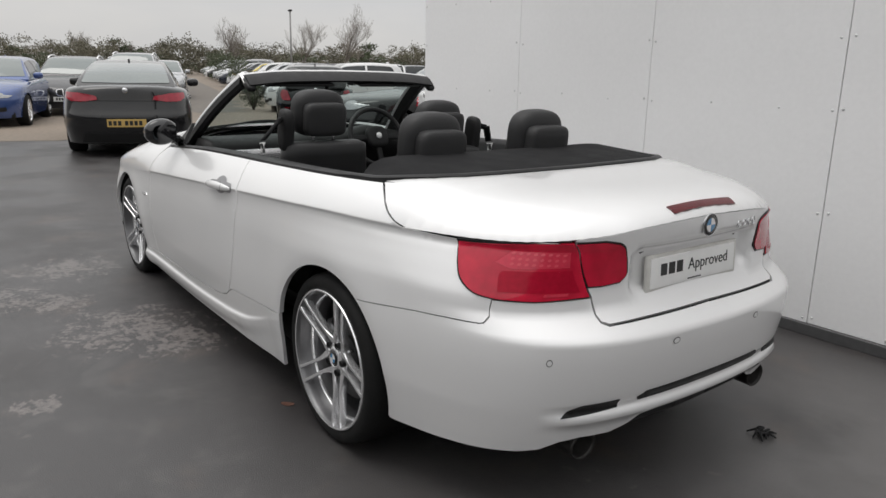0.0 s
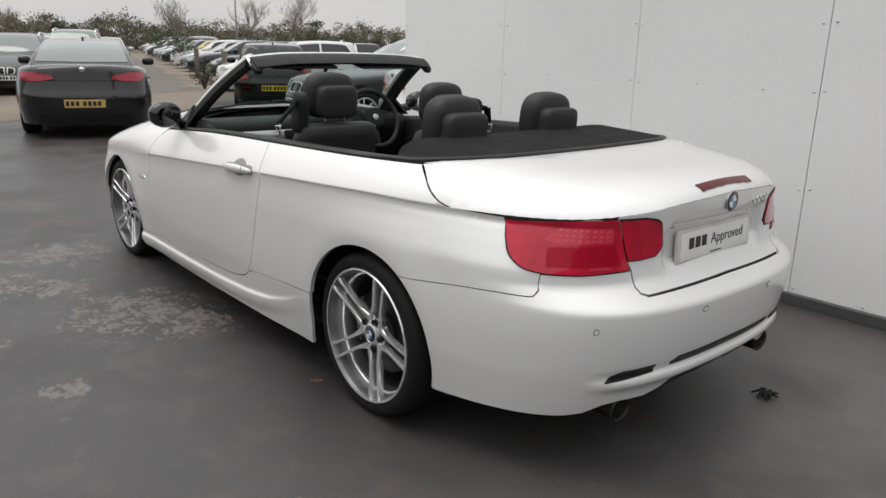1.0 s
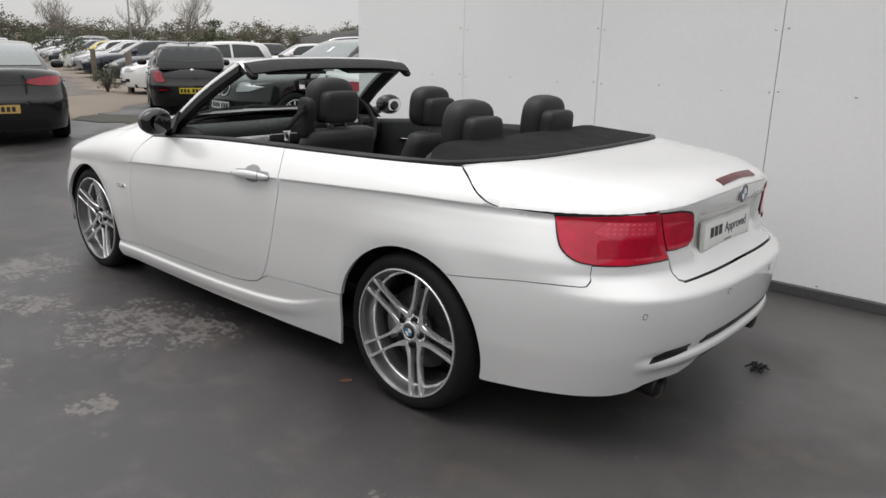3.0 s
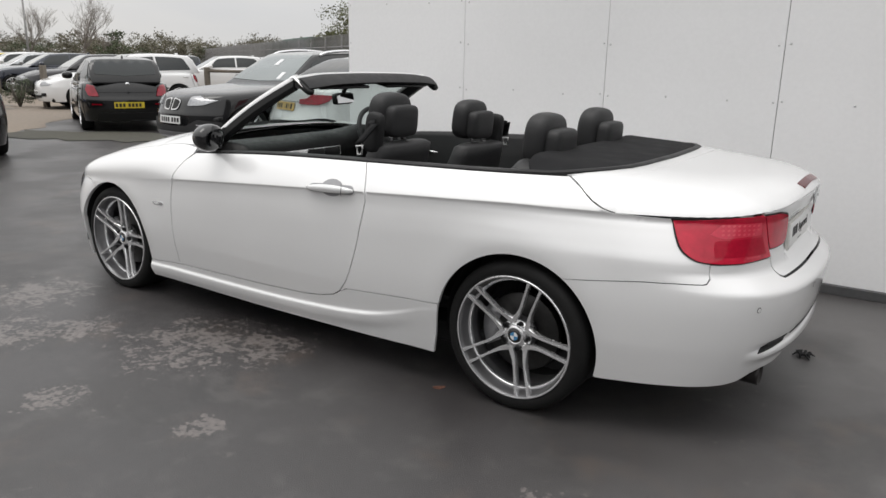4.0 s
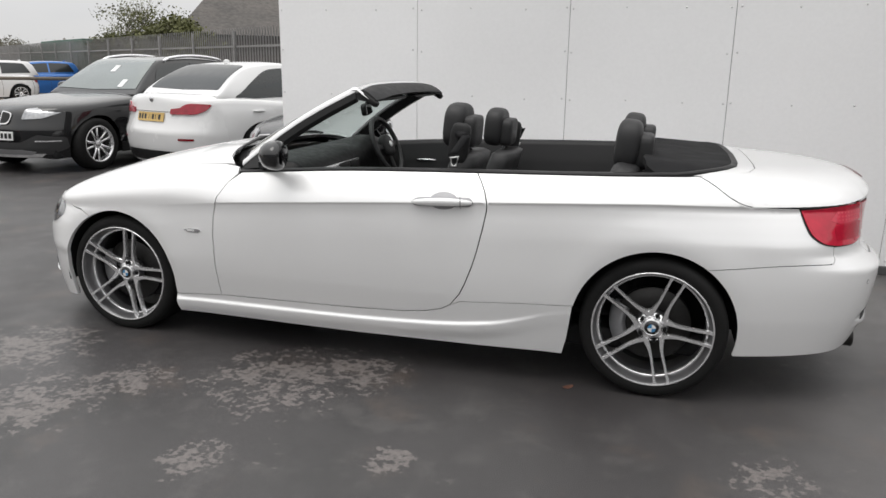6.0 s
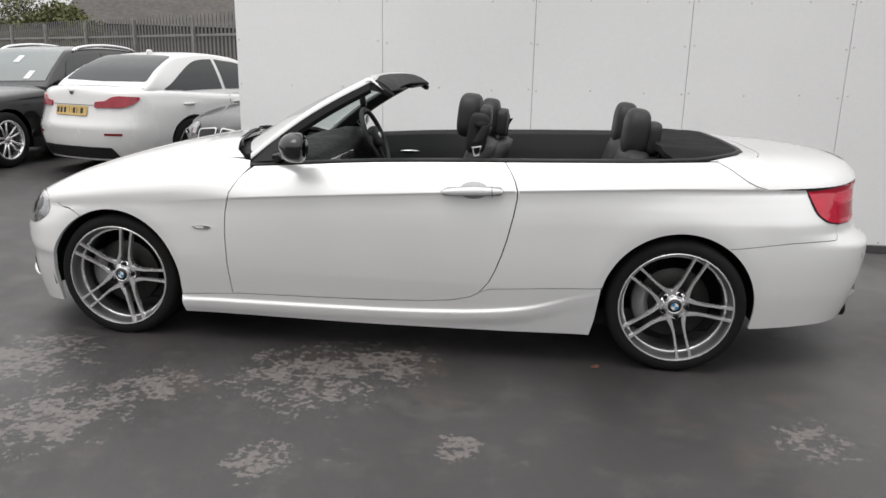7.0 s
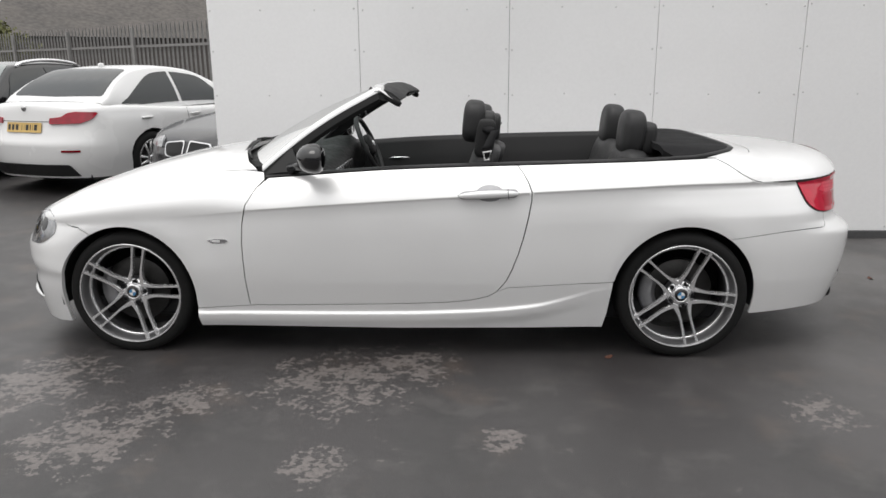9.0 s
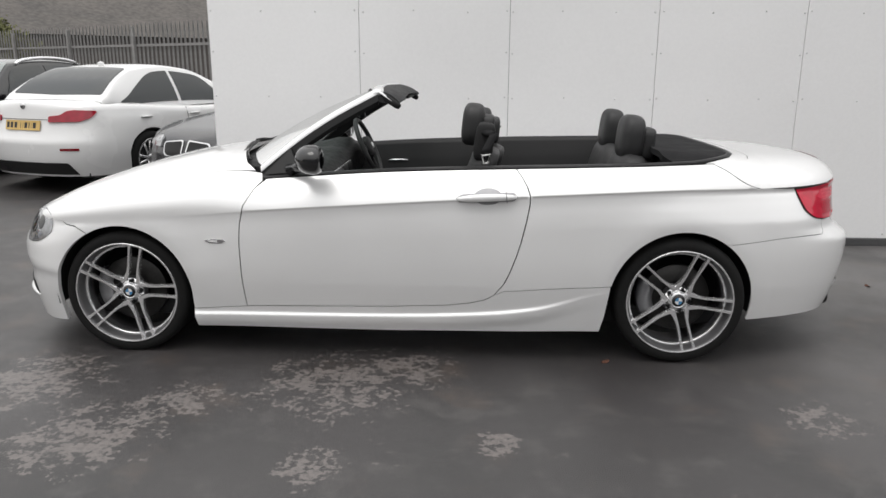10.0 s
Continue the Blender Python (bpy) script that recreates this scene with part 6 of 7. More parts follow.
                panel("bumper_cladding", [(outline(apron, 0.06), nose_skin_p, None, (), False)], PLASTIC_GREY, car, "grey plastic bumper cladding", grid=0.06, rim=0.008, mirror=mir, lift=0.010)
                skid = [(0.0, 0.255), (W * 0.26, 0.255), (W * 0.29, 0.29, 0.02), (W * 0.20, 0.315, 0.02), (0.0, 0.315)]
                panel("skid_plate", [(outline(skid, 0.05), nose_skin_p, None, (), False)], ALLOY_GREY, car, "satin silver skid plate", grid=0.06, rim=0.006, mirror=mir, lift=0.019)
                bar = [(W * 0.29, 0.415), (W * 0.41, 0.415), (W * 0.41, 0.432), (W * 0.29, 0.432)]
                panel("bumper_strip", [(outline(bar, 0.05), nose_skin_p, None, (), False)], ALLOY, car, "bright bumper strip", grid=0.06, rim=0.004, mirror=mir, lift=0.018)
            lamp = panel("headlamp", [(outline(pts, 0.04), nose_skin_p, None, (), False)], LAMP_BRIGHT, car, "clear headlamp", grid=0.05, rim=0.02, mirror=mir, lift=0.014)
            if kidney:
                pts = [(0.02, 0.49 + dz, 0.02), (kw * 0.86, 0.50 + dz, 0.05), (kw, 0.64 + dz, 0.05), (0.03, 0.67 + dz, 0.03)]
                kg = panel("kidney_grille", [(outline(pts, 0.03), nose_skin_p, None, (), False)], CHROME, car, grid=0.05, rim=0.01, mirror=mir, lift=0.012)
                pts = [(0.036, 0.505 + dz, 0.02), (kw * 0.86 - 0.016, 0.515 + dz, 0.05), (kw - 0.016, 0.63 + dz, 0.05), (0.045, 0.655 + dz, 0.03)]
                panel("grille_mesh", [(outline(pts, 0.03), nose_skin_p, None, (), False)], BLACK_TRIM, kg, grid=0.05, rim=0.004, mirror=mir, lift=0.0145)
            pts = [(W * 0.22, 0.33, 0.02), (W * 0.32, 0.335, 0.02), (W * 0.32, 0.42, 0.02), (W * 0.23, 0.41, 0.02)]
            panel("fog_lamp_bay", [(outline(pts, 0.04), nose_skin_p, None, (), False)], BLACK_TRIM, car, grid=0.06, rim=0.004, mirror=mir, lift=0.004)
    # middle pieces
    seam = [(-W * 0.36, boot - 0.225), (W * 0.36, boot - 0.225), (W * 0.36, boot - 0.219), (-W * 0.36, boot - 0.219)]
    panel("boot_seam", [(outline(seam, 0.1), tail_skin_p, None, (), True)], GAP, car, grid=0.1, rim=0.0, lift=0.003)
    low = [(-W * 0.34, 0.225), (W * 0.34, 0.225), (W * 0.31, 0.36, 0.03), (-W * 0.31, 0.36, 0.03)]
    panel("rear_valance", [(outline(low, 0.1), tail_skin_p, None, (), True)], BLACK_TRIM, car, grid=0.08, rim=0.01, lift=0.006)
    zp = plate_z or {"wide": boot - 0.20, "tall": 0.56}[tail]
    for mat, surf, zc, flip in ((rear_plate_mat or PLATE_YELLOW, tail_skin_p, zp, True),) + (((PLATE_WHITE, nose_skin_p, 0.42 + dz * 0.5, False),) if front_plate and front_detail else ()):
        pts = [(-0.26, zc - 0.055), (0.26, zc - 0.055), (0.26, zc + 0.055), (-0.26, zc + 0.055)]
        pl = panel("number_plate", [(outline(pts, 0.13), surf, None, (), flip)], mat, car, "number plate with dark bars", grid=0.13, rim=0.006, lift=0.012)
        for k in range(7):
            y = -0.205 + 0.062 * k + (0.03 if k > 3 else 0)
            pts = [(y, zc - 0.032), (y + 0.042, zc - 0.032), (y + 0.042, zc + 0.032), (y, zc + 0.032)]
            panel("letter_bar", [(pts, surf, None, (), flip)], INK, pl, grid=0.2, rim=0.0, lift=0.0135)
    p = tail_skin_p(0, boot - 0.075)
    bm = bmesh.new()
    lathe(bm, [(0.001, 0.008), (0.03, 0.008), (0.038, 0.0)], Matrix.Translation((p.x - 0.003, 0, boot - 0.075)) @ pose(0, 0, 0, 0, -90, 0), 20, "Z")
    part("badge", bm, CHROME, car)
    if front_detail:
        panel("lower_grille", [(outline([(-W * 0.22, 0.29), (W * 0.22, 0.29), (W * 0.24, 0.36), (-W * 0.24, 0.36)], 0.1), nose_skin_p, None, (), False)], BLACK_TRIM, car, grid=0.1, rim=0.004, lift=0.005)
    bm = bmesh.new()
    cushion(bm, (0.10, 0.035, 0.06), pose(rw1 + 0.16, 0, H - 0.005), 2.5, 4)
    part("roof_aerial", bm, P, car)
    if rails:
        for sgn in (-1, 1):
            bm = bmesh.new()
            path = []
            for k in range(13):
                x = rw1 + 0.02 + (ws1 - rw1 - 0.06) * k / 12
                q = gh(x, 0.63)
                path.append((x, sgn * q.y, q.z + 0.055 * math.sin(math.pi * min(1, max(0.0, k / 12))) ** 0.3))
            tube(bm, path, 0.024, 8)
            part("roof_rail", bm, ALLOY, car, "silver roof rail")
    if trim_low:
        for mir in (False, True):
            a, b = (R * 1.16 - xm) / half, (wb - R * 1.16 - xm) / half
            panel("sill_cladding", [(outline([(a, 0.205), (b, 0.205), (b, 0.34), (a, 0.34)], 0.15), skin, None, (), True)], PLASTIC, car, grid=0.12, rim=0.006, mirror=mir, lift=0.008)
        panel("skid_plate", [(outline([(-W * 0.30, 0.215), (W * 0.30, 0.215), (W * 0.33, 0.265), (-W * 0.33, 0.265)], 0.1), nose_skin_p, None, (), False)], ALLOY, car, grid=0.1, rim=0.004, lift=0.012)
    return car


def park(car, x, y, heading):
    """Stands a car with its rear axle over (x, y), heading in degrees from +x."""
    car.matrix_basis = pose(x, y, 0, 0, 0, heading)
    return car


def away(x, y, dx, dy):
    return math.degrees(math.atan2(dy, dx))


park(parked_car("black two-door coupe with red tail lamps and yellow plate", "black", 4.89, 1.82, 1.38, 2.855, 1.10, 0.335, 0.95, 0.93, 1.03, 2.15, 1.30, 0.30, -0.62, glass_mat=SKY_SHEEN_GLASS, front_detail=False, plate_z=0.50, lh=1.0, gw=0.80, rounded_lamps=True), -9.98, 0.88, 163)
park(parked_car("black five-door hatchback with a yellow rear plate", "black", 4.24, 1.64, 1.37, 2.66, 0.78, 0.315, 0.92, 0.92, 0.95, 1.98, 1.15, -0.38, -0.64, hatch=True, tail="tall", front_detail=False, plate_z=0.50, rear_plate_mat=PLATE_LEMON), -11.95, 5.06, 154)
park(parked_car("black compact SUV with silver roof rails", "black", 4.45, 1.80, 1.53, 2.76, 0.88, 0.345, 1.00, 1.0, 1.02, 1.92, 1.12, -0.40, -0.66, hatch=True, tail="tall", rails=True, trim_low=True, nose_z=0.79), -8.0, 6.98, -94)
park(parked_car("white four-door saloon with red tail lamps", "white", 4.90, 1.86, 1.46, 2.968, 1.06, 0.335, 0.97, 0.97, 1.06, 2.02, 1.06, 0.08, -0.55, plate_z=0.77), -5.86, 4.74, 72)
park(parked_car("dark grey saloon seen past the wall's end", "graphite", 4.62, 1.82, 1.43, 2.81, 1.02, 0.325, 0.95, 0.97, 1.05, 1.65, 0.9, 0.25, -0.45, kw=0.31, nose_z=0.70), -2.59, 6.15, -112)

# ---- the yard beyond ----
def gravel_ground():
    m = material("pale_gravel", (0.210, 0.174, 0.140), 0.9, spread=0.35, scale=14, bump=0.008, coarse=0.16)
    return m


GRAVEL = gravel_ground()


def rough(pts, amp=0.22, step=0.45, seed=9):
    """Frays an outline, where it lies within the near yard."""
    rng = random.Random(seed)
    out = []
    for a, b in zip(pts, pts[1:] + pts[:1]):
        a, b = Vector(a), Vector(b)
        k = max(1, int((b - a).length / step)) if max(a.length, b.length) < 45 else 1
        side_n = Vector((a.y - b.y, b.x - a.x)).normalized()
        out += [tuple(a.lerp(b, i / k) + side_n * (rng.uniform(-amp, amp) if k > 1 else 0)) for i in range(k)]
    return out


plain_sheet("gravel_yard", rough([(-12.5, -60), (-12.15, -0.8), (-11.9, 1.5), (-12.0, 2.7), (-12.9, 3.6), (-14.4, 5.0), (-15.2, 7), (-15.2, 9.5), (-17.0, 14.2), (-40, 32), (-300, 210), (-300, -60)]), 0.005, GRAVEL, "pale brown gravel parking ground", "ground")
plain_sheet("track", rough([(-18.0, 4.6), (-18.5, 6.0), (-34, 10.8), (-90, 26), (-90, 21), (-34, 6.6), (-22, 4.2)], 0.35, 0.7), 0.010, material("packed_dirt", (0.14, 0.125, 0.11), 0.85, spread=0.3, scale=5, coarse=0.3), "packed dirt track through the parked cars", "road")
GRASSY = material("mossy_gravel", (0.062, 0.060, 0.047), 0.9, spread=0.4, scale=9, bump=0.006, coarse=0.9)
plain_sheet("grass_verge", rough([(-12.0, 2.7), (-11.0, 3.1), (-9.9, 3.7), (-9.4, 4.4), (-10.0, 5.2), (-11.2, 4.6), (-12.2, 3.9), (-12.9, 3.6)], 0.16, 0.3), 0.010, GRASSY, "mossy strip of gravel at the asphalt's edge", "ground")

# palisade fence
FENCE_STEEL = material("weathered_galvanised_steel", (0.27, 0.265, 0.26), 0.6, 0.3, spread=0.25, scale=8)
fence = empty("palisade_fence", "weathered grey steel palisade fence round the yard", "fence")
FA, FD = Vector((-3.2, 7.95, 0)), Vector((-0.83, 0.56, 0)).normalized()
FN = Vector((-FD.y, FD.x, 0))
pale_mesh = None
far_bm = bmesh.new()
FM = Matrix(((FD.x, FN.x, 0, 0), (FD.y, FN.y, 0, 0), (0, 0, 1, 0), (0, 0, 0, 1)))


def pale_shape(bm, m):
    prof = [(-0.032, 0.012), (-0.018, -0.006), (0.018, -0.006), (0.032, 0.012)]
    rings = []
    for z, k in ((0.06, 1), (2.12, 1), (2.20, 0.62), (2.31, 0.12)):
        rings.append([m @ Vector((x * k, y, z)) for x, y in prof])
    loft(bm, rings, caps=False, closed=False)


for i in range(760):
    p = FA + FD * (0.15 * i)
    lean = 0.006 * math.sin(i * 12.9)
    m = Matrix.Translation(p) @ FM @ pose(0, 0, 0, 0, math.degrees(lean), 0)
    if i < 150:
        if pale_mesh is None:
            bm = bmesh.new()
            pale_shape(bm, Matrix())
            o = part("pale", bm, FENCE_STEEL, smooth=False)
            pale_mesh = o.data
            bpy.data.objects.remove(o)
        o = new("pale", pale_mesh)
        o.parent = fence
        o.matrix_basis = m
    else:
        pale_shape(far_bm, m)
tagged(part("fence_rest", far_bm, FENCE_STEEL, fence, smooth=False), kind="stuff")
for z in (0.45, 1.86):
    bm = bmesh.new()
    a, b = FA + FN * 0.03, FA + FD * 114 + FN * 0.03
    loft(bm, [[p + Vector((0, 0, z)) + FN * dy + Vector((0, 0, dz)) for dy, dz in ((0, -0.025), (0.006, -0.025), (0.006, 0.025), (0, 0.025))] for p in (a, b)])
    part("rail", bm, FENCE_STEEL, fence, smooth=False)
for k in range(42):
    bm = bmesh.new()
    p = FA + FD * (2.75 * k + 0.6) + FN * 0.07
    box(bm, (0.08, 0.06, 2.24), Matrix.Translation(p + Vector((0, 0, 1.12))) @ FM, 0.004, 1)
    part("post", bm, FENCE_STEEL, fence, smooth=False)

# waste skip behind the fence
skip = empty("waste_skip", "faded green steel skip behind the palisade fence", "skip")
SKIP_GREEN = material("faded_green_steel", (0.045, 0.13, 0.095), 0.6, spread=0.25, scale=6)
SM = Matrix.Translation(FA + FD * 31.0 - FN * 1.6) @ FM
bm = bmesh.new()
loft(bm, [[SM @ Vector((x * k, y * k, z)) for x, y in ((-4.2, -0.8), (4.2, -0.8), (4.2, 0.8), (-4.2, 0.8))] for z, k in ((0.15, 0.88), (2.35, 1.0), (2.45, 1.0))])
part("body", bm, SKIP_GREEN, skip, smooth=False)
for x in (-3.0, -1.5, 0.0, 1.5, 3.0):
    bm = bmesh.new()
    box(bm, (0.10, 0.10, 2.2), SM @ pose(x, 0.80, 1.25, 4, 0, 0), 0.01)
    part("rib", bm, SKIP_GREEN, skip)

# low roofed building behind the fence
shed = empty("low_building", "low building with a grey-brown tiled roof", "building")
ROOF_TILE = material("grey_brown_roof_tiles", (0.092, 0.084, 0.078), 0.85, spread=0.55, scale=5, coarse=0.7)
BD, BN = Vector((-0.8, -0.6, 0)), Vector((-0.6, 0.8, 0))
B0 = Vector((-21.5, 25.4, 0))
bm = bmesh.new()
# rows of tiles step up the slope
for k in range(16):
    a, b = k / 16, (k + 1) / 16
    z0, z1 = 2.75 + 2.2 * a, 2.75 + 2.2 * b + 0.03
    s0, s1 = 1.9 * a, 1.9 * b
    q = [B0 - BD * s0 + BN * 4.5 * a, B0 - BD * 40 + BN * 4.5 * a, B0 - BD * 40 + BN * 4.5 * b, B0 - BD * s1 + BN * 4.5 * b]
    vs = [bm.verts.new((p.x, p.y, z)) for p, z in zip(q, (z0, z0, z1, z1))]
    bm.faces.new(vs)
    r = [bm.verts.new((p.x, p.y, z)) for p, z in zip((q[3], q[2]), (z1, z1))]
    r += [bm.verts.new((q[2].x, q[2].y, z1 - 0.03)), bm.verts.new((q[3].x, q[3].y, z1 - 0.03))]
    bm.faces.new(r)
g = [B0, B0 - BD * 1.9 + BN * 4.5, B0 + BN * 9]
bm.faces.new([bm.verts.new((p.x, p.y, z)) for p, z in zip(g, (2.75, 4.95, 2.75))])
back = [B0 - BD * 1.9 + BN * 4.5, B0 - BD * 40 + BN * 4.5, B0 - BD * 40 + BN * 9, B0 + BN * 9]
bm.faces.new([bm.verts.new((p.x, p.y, z)) for p, z in zip(back, (4.95, 4.95, 2.75, 2.75))])
part("roof", bm, ROOF_TILE, shed, smooth=False)
bm = bmesh.new()
loft(bm, [[p + Vector((0, 0, z)) for p in (B0 + BN * 0.4 - BD * 0.3, B0 - BD * 40 + BN * 0.4, B0 - BD * 40 + BN * 8.6, B0 + BN * 8.6 - BD * 0.3)] for z in (0, 2.75)])
part("wall", bm, material("grey_brown_brick", (0.10, 0.09, 0.085), 0.85, spread=0.3, scale=9), shed, smooth=False)

# ---- trees and far hedge ----
BARK = material("grey_bark", (0.13, 0.115, 0.10), 0.9, spread=0.3, scale=20)
TWIG = material("bare_twigs", (0.23, 0.205, 0.18), 0.9, spread=0.2)
LEAF_DARK = material("dark_evergreen_leaves", (0.070, 0.088, 0.045), 0.7, spread=0.4, scale=3)
LEAF_OLIVE = material("olive_autumn_leaves", (0.11, 0.115, 0.04), 0.7, spread=0.4, scale=3)
LEAF_BROWN = material("brown_hedge", (0.135, 0.125, 0.088), 0.8, spread=0.4, scale=0.6)


def branch(bm_l, bm_s, p, d, length, r, depth, rng, thin):
    n = 4
    path, rad = [p], [r]
    for k in range(n):
        d = (d + Vector((rng.uniform(-0.16, 0.16), rng.uniform(-0.16, 0.16), rng.uniform(-0.02, 0.14)))).normalized()
        p = p + d * (length / n)
        path.append(p)
        rad.append(max(r * (1 - 0.5 * (k + 1) / n), thin))
    tube(bm_l if depth < 2 else bm_s, path, rad, 6 if depth < 2 else 3)
    if depth >= 4:
        return
    for k in range(rng.randint(4, 6) if depth < 3 else 4):
        i = rng.randint(1, n) if depth else rng.randint(3, n)
        side_d = Vector((rng.uniform(-1, 1), rng.uniform(-1, 1), rng.uniform(0.1, 0.9))).normalized()
        branch(bm_l, bm_s, path[i], (d * (0.55 if depth else 0.75) + side_d * 0.85).normalized(), length * (rng.uniform(0.52, 0.76) if depth else rng.uniform(0.8, 1.05)), max(rad[i] * 0.6, thin), depth + 1, rng, thin)


def leaf_cloud(bm, centre, size, count, leaf, rng):
    """Many small leaves in uneven clumps."""
    clumps = [Vector((rng.gauss(0, 0.42) * size[0], rng.gauss(0, 0.42) * size[1], rng.uniform(-0.5, 0.5) * size[2])) for _ in range(max(5, count // 60))]
    for _ in range(count):
        c = rng.choice(clumps)
        p = Vector(centre) + c + Vector((rng.gauss(0, 0.14) * size[0], rng.gauss(0, 0.14) * size[1], rng.gauss(0, 0.075) * size[2]))
        if p.z < 0.1:
            continue
        a = Vector((rng.uniform(-1, 1), rng.uniform(-1, 1), rng.uniform(-1, 1))).normalized()
        b = a.cross(Vector((rng.uniform(-1, 1), rng.uniform(-1, 1), rng.uniform(-1, 1)))).normalized()
        s = leaf * rng.uniform(0.6, 1.4)
        bm.faces.new([bm.verts.new(p + q) for q in (a * s, b * s * 0.6, -a * s, -b * s * 0.6)])


def bare_tree(x, y, height, seed, label, leaves=None, count=0, leaf=0.1):
    rng = random.Random(seed)
    t = empty("tree", label, "tree", at=(x, y, 0))
    bl, bs = bmesh.new(), bmesh.new()
    branch(bl, bs, Vector((0, 0, 0)), Vector((0, 0, 1)), height * 0.30, height * 0.022, 0, rng, 0.00062 * math.hypot(x, y) / 6)
    part("trunk", bl, BARK, t)
    tagged(part("twig_mass", bs, TWIG, t), kind="stuff")
    if leaves:
        bm = bmesh.new()
        leaf_cloud(bm, (0, 0, height * 0.55), (height * 0.36, height * 0.36, height * 0.55), count, leaf, rng)
        part("crown", bm, leaves, t, smooth=False)
    return t


bare_tree(-63.5, 34.2, 8.2, 3, "bare winter tree with fine grey twigs")
bare_tree(-70.0, 32.6, 7.2, 5, "bare winter tree with fine grey twigs")
bare_tree(-81.0, 29.5, 7.4, 8, "bare winter tree with fine grey twigs")
bare_tree(-74.0, 26.5, 5.8, 11, "small leafless tree in the far hedge")
bare_tree(-49.5, 28.4, 3.6, 13, "dark evergreen small tree by the fence", LEAF_DARK, 900, 0.09)
bare_tree(-20.1, 21.6, 4.3, 17, "half-leafless tree behind the palisade fence", LEAF_OLIVE, 6000, 0.045)
bare_tree(-18.2, 20.9, 3.5, 19, "olive green bush behind the palisade fence", LEAF_OLIVE, 16000, 0.072)
bare_tree(-19.3, 21.9, 3.1, 37, "olive green bush behind the palisade fence", LEAF_OLIVE, 16000, 0.072)
bare_tree(-21.5, 21.9, 2.9, 39, "olive green bush behind the palisade fence", LEAF_OLIVE, 13000, 0.072)
bare_tree(-31.0, 28.6, 3.0, 23, "small scrubby tree behind the fence", LEAF_BROWN, 300, 0.07)
bare_tree(-104.0, 17.5, 5.8, 29, "bare far tree above the hedge", LEAF_BROWN, 150, 0.14)
bare_tree(-85.0, 18.9, 4.2, 31, "round dark green far tree", LEAF_DARK, 900, 0.14)

# the far hedge line
rng = random.Random(41)
bm = bmesh.new()
for k in range(210):
    a = radians(128 + 62 * k / 209)
    d = 105 + 18 * math.sin(k * 0.31) + rng.uniform(-6, 6)
    h = 2.5 + 0.8 * abs(math.sin(k * 0.23)) + rng.uniform(-0.3, 0.7)
    leaf_cloud(bm, (1.5 + d * math.cos(a), -2.5 + d * math.sin(a), h * 0.5), (2.4, 2.4, h), 900, 0.10, rng)
tagged(part("far_hedge", bm, LEAF_BROWN, smooth=False), "brown-green leafless hedge line beyond the yard", "hedge", kind="stuff")
rng = random.Random(43)
bm = bmesh.new()
for k in range(60):
    a = radians(130 + 58 * k / 59)
    d = 98 + rng.uniform(-5, 5)
    leaf_cloud(bm, (1.5 + d * math.cos(a), -2.5 + d * math.sin(a), 1.3), (2.0, 2.0, rng.uniform(1.6, 2.7)), 800, 0.09, rng)
tagged(part("far_shrubs", bm, LEAF_DARK, smooth=False), "dark green shrubs in front of the far hedge", "hedge", kind="stuff")
# shrubs beside the track
for x, y, h, seed in ((-35.0, 12.3, 1.5, 51), (-58, 19.6, 2.2, 52), (-19.2, 6.6, 0.7, 53)):
    rng = random.Random(seed)
    s = empty("shrub", "dark green shrub beside the dirt track", "shrub", at=(x, y, 0))
    bm = bmesh.new()
    leaf_cloud(bm, (0, 0, h * 0.5), (h * 0.5, h * 0.5, h), 2600, 0.024 * h, rng)
    part("crown", bm, LEAF_DARK, s, smooth=False)
    bm = bmesh.new()
    for k in range(6):
        tube(bm, [(0, 0, 0), (0.2 * h * math.cos(k), 0.2 * h * math.sin(k), 0.5 * h), (0.3 * h * math.cos(k), 0.3 * h * math.sin(k), 0.85 * h)], [0.03, 0.02, 0.01], 5)
    part("trunk", bm, BARK, s)

# lamp post, timber posts, sign
mast = empty("lamp_post", "tall grey steel lamp post", "lamp post", at=(-41.5, 18.2, 0))
bm = bmesh.new()
tube(bm, [(0, 0, 0), (0, 0, 2.2), (0, 0, 4.6)], [0.07, 0.06, 0.045], 10)
part("pole", bm, FENCE_STEEL, mast)
bm = bmesh.new()
cushion(bm, (0.35, 0.22, 0.12), pose(0.0, 0, 4.62), 3, 5)
part("lamp_head", bm, PLASTIC, mast)
TIMBER = material("weathered_timber", (0.15, 0.13, 0.105), 0.85, spread=0.35, scale=18)
first = None
for x, y in ((-18.7, 7.05), (-16.6, 10.7), (-14.6, 11.9), (-25.5, 9.0)):
    if first is None:
        first = empty("timber_post", "weathered square timber post", "post", "timber posts along the yard")
        bm = bmesh.new()
        box(bm, (0.13, 0.13, 1.10), pose(0, 0, 0.55), 0.012)
        part("post", bm, TIMBER, first)
        first.matrix_basis = pose(x, y, 0, 0, 0, 20)
    else:
        copy_thing(first, pose(x, y, 0, 0, 0, 20 + 7 * x))
rail = empty("knee_rail", "weathered timber rail between posts", "rail")
bm = bmesh.new()
tube(bm, [(-16.6, 10.7, 1.0), (-14.6, 11.9, 1.0)], 0.05, 6)
part("rail", bm, TIMBER, rail)

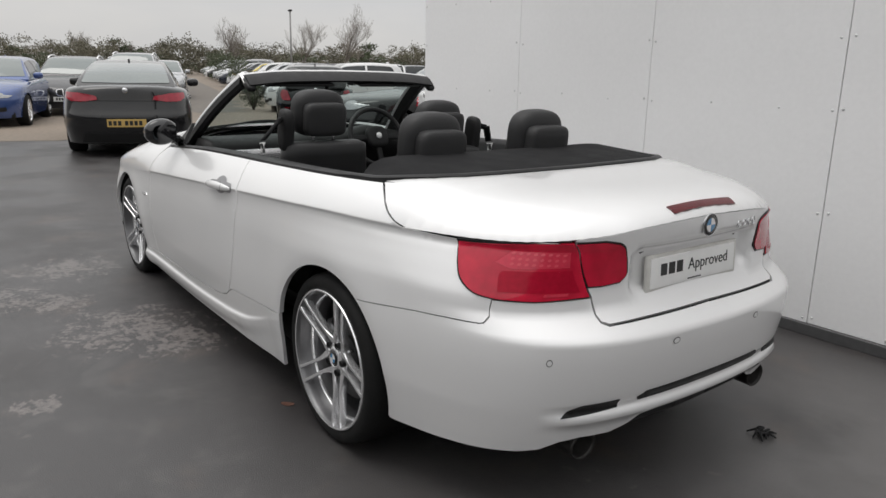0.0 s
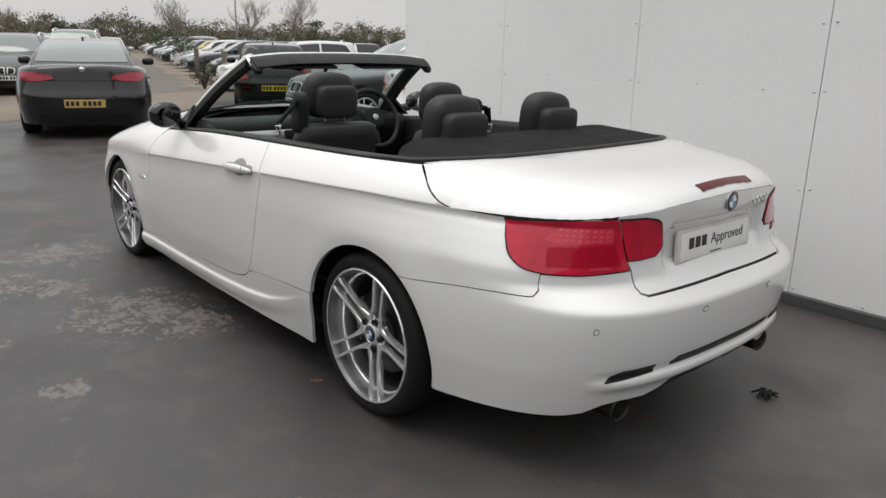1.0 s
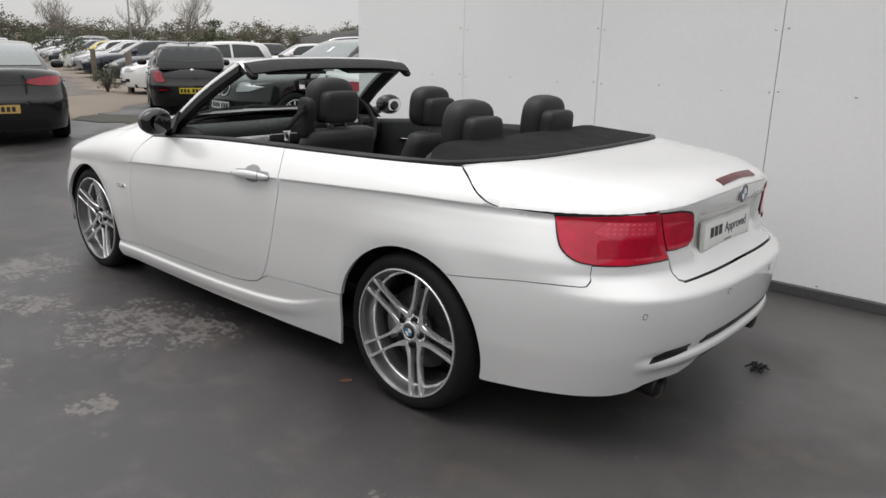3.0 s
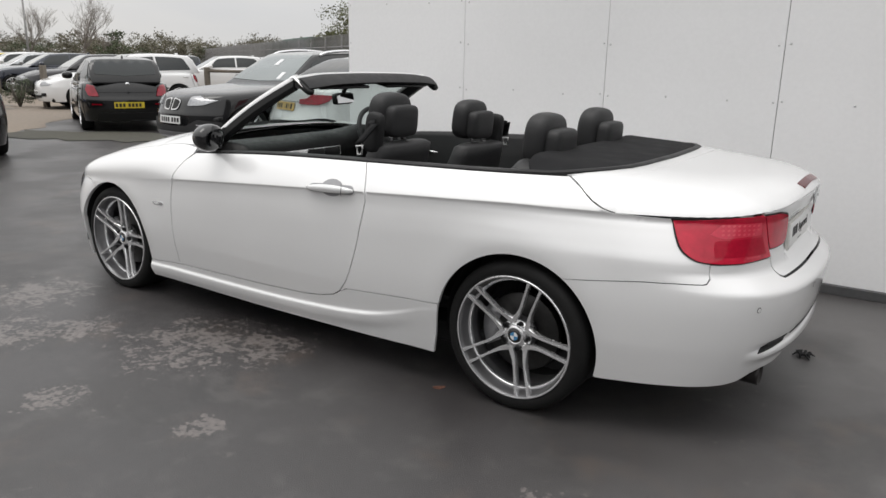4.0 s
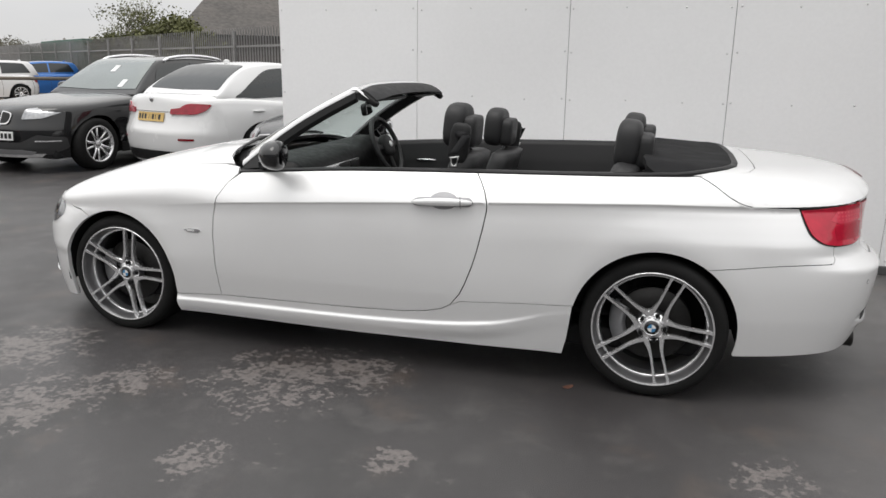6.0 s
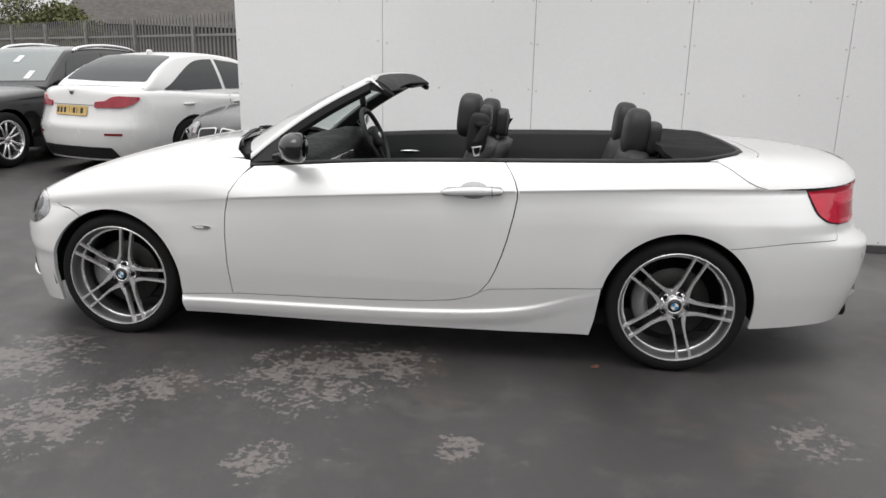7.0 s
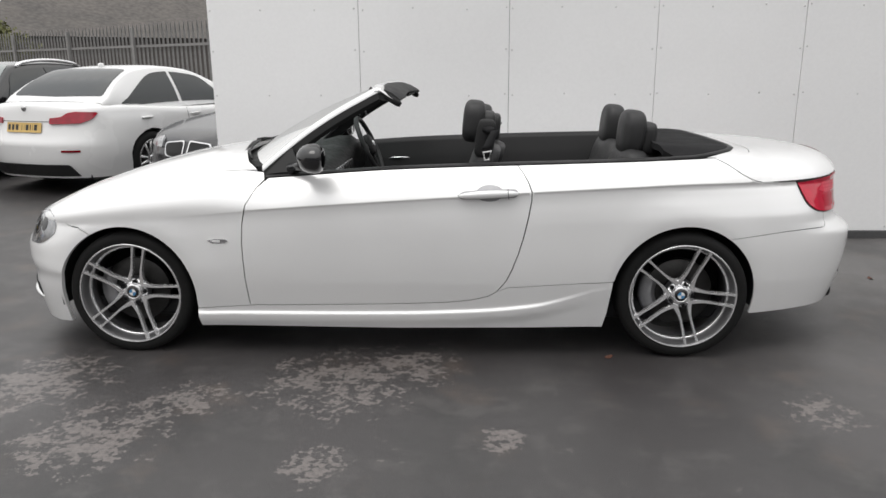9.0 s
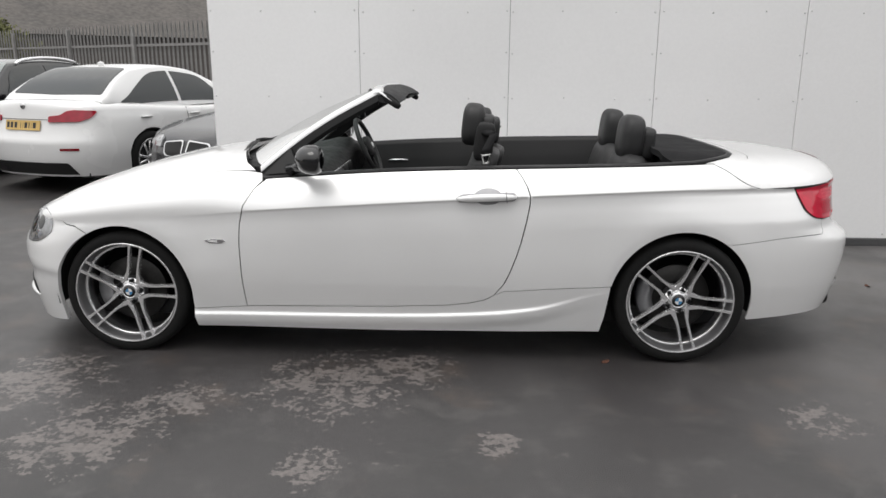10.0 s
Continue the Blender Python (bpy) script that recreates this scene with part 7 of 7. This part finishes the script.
# ---- more parked cars, nearer ones first ----
FACE_LANE = away(0, 0, -0.30, -0.95)
park(parked_car("blue hatchback facing the asphalt with clear headlamps", "blue", 4.32, 1.77, 1.43, 2.69, 0.80, 0.325, 0.96, 0.96, 0.98, 2.0, 1.18, -0.40, -0.66, hatch=True, tail="tall"), -18.3, 0.08, away(0, 0, 0.96, -0.28))
grey_estate = park(parked_car("dark grey estate car on the gravel", "graphite", 4.6, 1.82, 1.48, 2.76, 0.95, 0.33, 0.97, 0.97, 1.0, 2.05, 1.25, -0.55, -0.82, hatch=True, tail="tall", rails=True), -21.6, 2.3, away(0, 0, 0.96, -0.28))
silver_suv = park(parked_car("silver SUV on the gravel", "silver", 4.6, 1.86, 1.66, 2.75, 0.9, 0.36, 1.06, 1.05, 1.06, 2.0, 1.25, -0.55, -0.80, hatch=True, tail="tall", rails=True), -25.5, 4.9, away(0, 0, 0.94, -0.33))
white_hatch = park(parked_car("white hatchback on the gravel", "white", 4.2, 1.75, 1.46, 2.55, 0.75, 0.315, 0.97, 0.96, 0.98, 1.95, 1.12, -0.42, -0.66, hatch=True, tail="tall", kidney=False), -17.3, 9.9, FACE_LANE)
mini = park(parked_car("dark grey small hatchback on the gravel", "graphite", 3.75, 1.70, 1.42, 2.47, 0.62, 0.31, 0.97, 0.95, 0.97, 1.75, 1.05, -0.40, -0.55, hatch=True, tail="tall", kidney=False), -22.1, 11.4, FACE_LANE)
park(parked_car("pale yellow hatchback in the parked row", "yellow", 3.75, 1.70, 1.42, 2.47, 0.62, 0.31, 0.97, 0.95, 0.97, 1.75, 1.05, -0.40, -0.55, hatch=True, tail="tall", kidney=False), -38.5, 16.2, FACE_LANE)
park(parked_car("bright blue hatchback near the fence", "bright_blue", 4.2, 1.75, 1.46, 2.55, 0.75, 0.315, 0.97, 0.96, 0.98, 1.95, 1.12, -0.42, -0.66, hatch=True, tail="tall", kidney=False), -24.2, 21.2, away(0, 0, -0.5, -0.86))
navy_car = park(parked_car("dark blue hatchback in the parked row", "navy", 4.2, 1.75, 1.44, 2.55, 0.75, 0.315, 0.97, 0.96, 0.98, 1.95, 1.12, -0.42, -0.66, hatch=True, tail="tall"), -26.8, 12.8, FACE_LANE)
silver_hatch = park(parked_car("silver hatchback in the parked row", "silver", 4.2, 1.75, 1.44, 2.55, 0.75, 0.315, 0.97, 0.96, 0.98, 1.95, 1.12, -0.42, -0.66, hatch=True, tail="tall", kidney=False), -30.7, 14.0, FACE_LANE)
copy_thing(white_hatch, pose(-22.6, 17.4, 0, 0, 0, away(0, 0, -0.5, -0.86)))
copy_thing(white_hatch, pose(-24.6, 14.8, 0, 0, 0, away(0, 0, -0.914, 0.405)))
copy_thing(navy_car, pose(-29.5, 19.5, 0, 0, 0, away(0, 0, -0.914, 0.405)))
rng = random.Random(77)
kinds = [white_hatch, silver_hatch, navy_car, white_hatch, mini, silver_suv, mini, silver_hatch, grey_estate]
for k in range(15):
    x = -34.6 - 3.0 * k
    if abs(x + 38.5) < 1.6:
        continue
    copy_thing(kinds[(k * 4 + 3) % 9], pose(x + rng.uniform(-0.2, 0.2), 11.4 + (-22.1 - x) * 0.30 + rng.uniform(-0.3, 0.3), 0, 0, 0, FACE_LANE + rng.uniform(-3, 3)))
for k in range(12):
    x = -29.0 - 3.4 * k
    copy_thing(kinds[(k * 5 + 1) % 9], pose(x + rng.uniform(-0.3, 0.3), 6.6 + (-29.0 - x) * 0.17 + rng.uniform(-0.4, 0.4), 0, 0, 0, away(0, 0, 0.94, -0.33) + rng.uniform(-4, 4)))
for k in range(10):
    x = -58.0 - 3.6 * k
    copy_thing(kinds[(k * 2 + 5) % 9], pose(x, 13.0 + (-58.0 - x) * 0.10 + rng.uniform(-0.4, 0.4), 0, 0, 0, FACE_LANE + 150 + rng.uniform(-6, 6)))

# ---- litter on the asphalt ----
LEAF_RED = material("fallen_leaf", (0.10, 0.042, 0.027), 0.8, spread=0.3)
rng = random.Random(5)
for x, y in ((-0.347, -0.890), (1.664, 0.540)):
    lf = bmesh.new()
    c = [lf.verts.new((0.028 * math.cos(a) * (1 + 0.3 * math.sin(3 * a)), 0.016 * math.sin(a), 0.004 + 0.004 * math.cos(2 * a))) for a in (2 * math.pi * k / 10 for k in range(10))]
    lf.faces.new(c)
    o = tagged(part("fallen_leaf", lf, LEAF_RED, smooth=False), "small red-brown fallen leaf on the asphalt", "leaf", "fallen leaves")
    o.matrix_basis = pose(x, y, 0.001, 0, 0, rng.uniform(0, 360))
twig = empty("dead_twig", "dark crumpled twig lying on the asphalt", "twig", at=(0.92, 0.51, 0.0))
for k in range(9):
    bm = bmesh.new()
    a = 0.7 * k
    tube(bm, [(0.02 * math.cos(k), 0.02 * math.sin(2 * k), 0.008), (0.03 * math.cos(a), 0.03 * math.sin(a), 0.018), ((0.05 + 0.02 * math.sin(3 * k)) * math.cos(a + 0.3), 0.06 * math.sin(a + 0.2), 0.006)], [0.006, 0.006, 0.003], 5)
    part("stem", bm, GAP, twig)
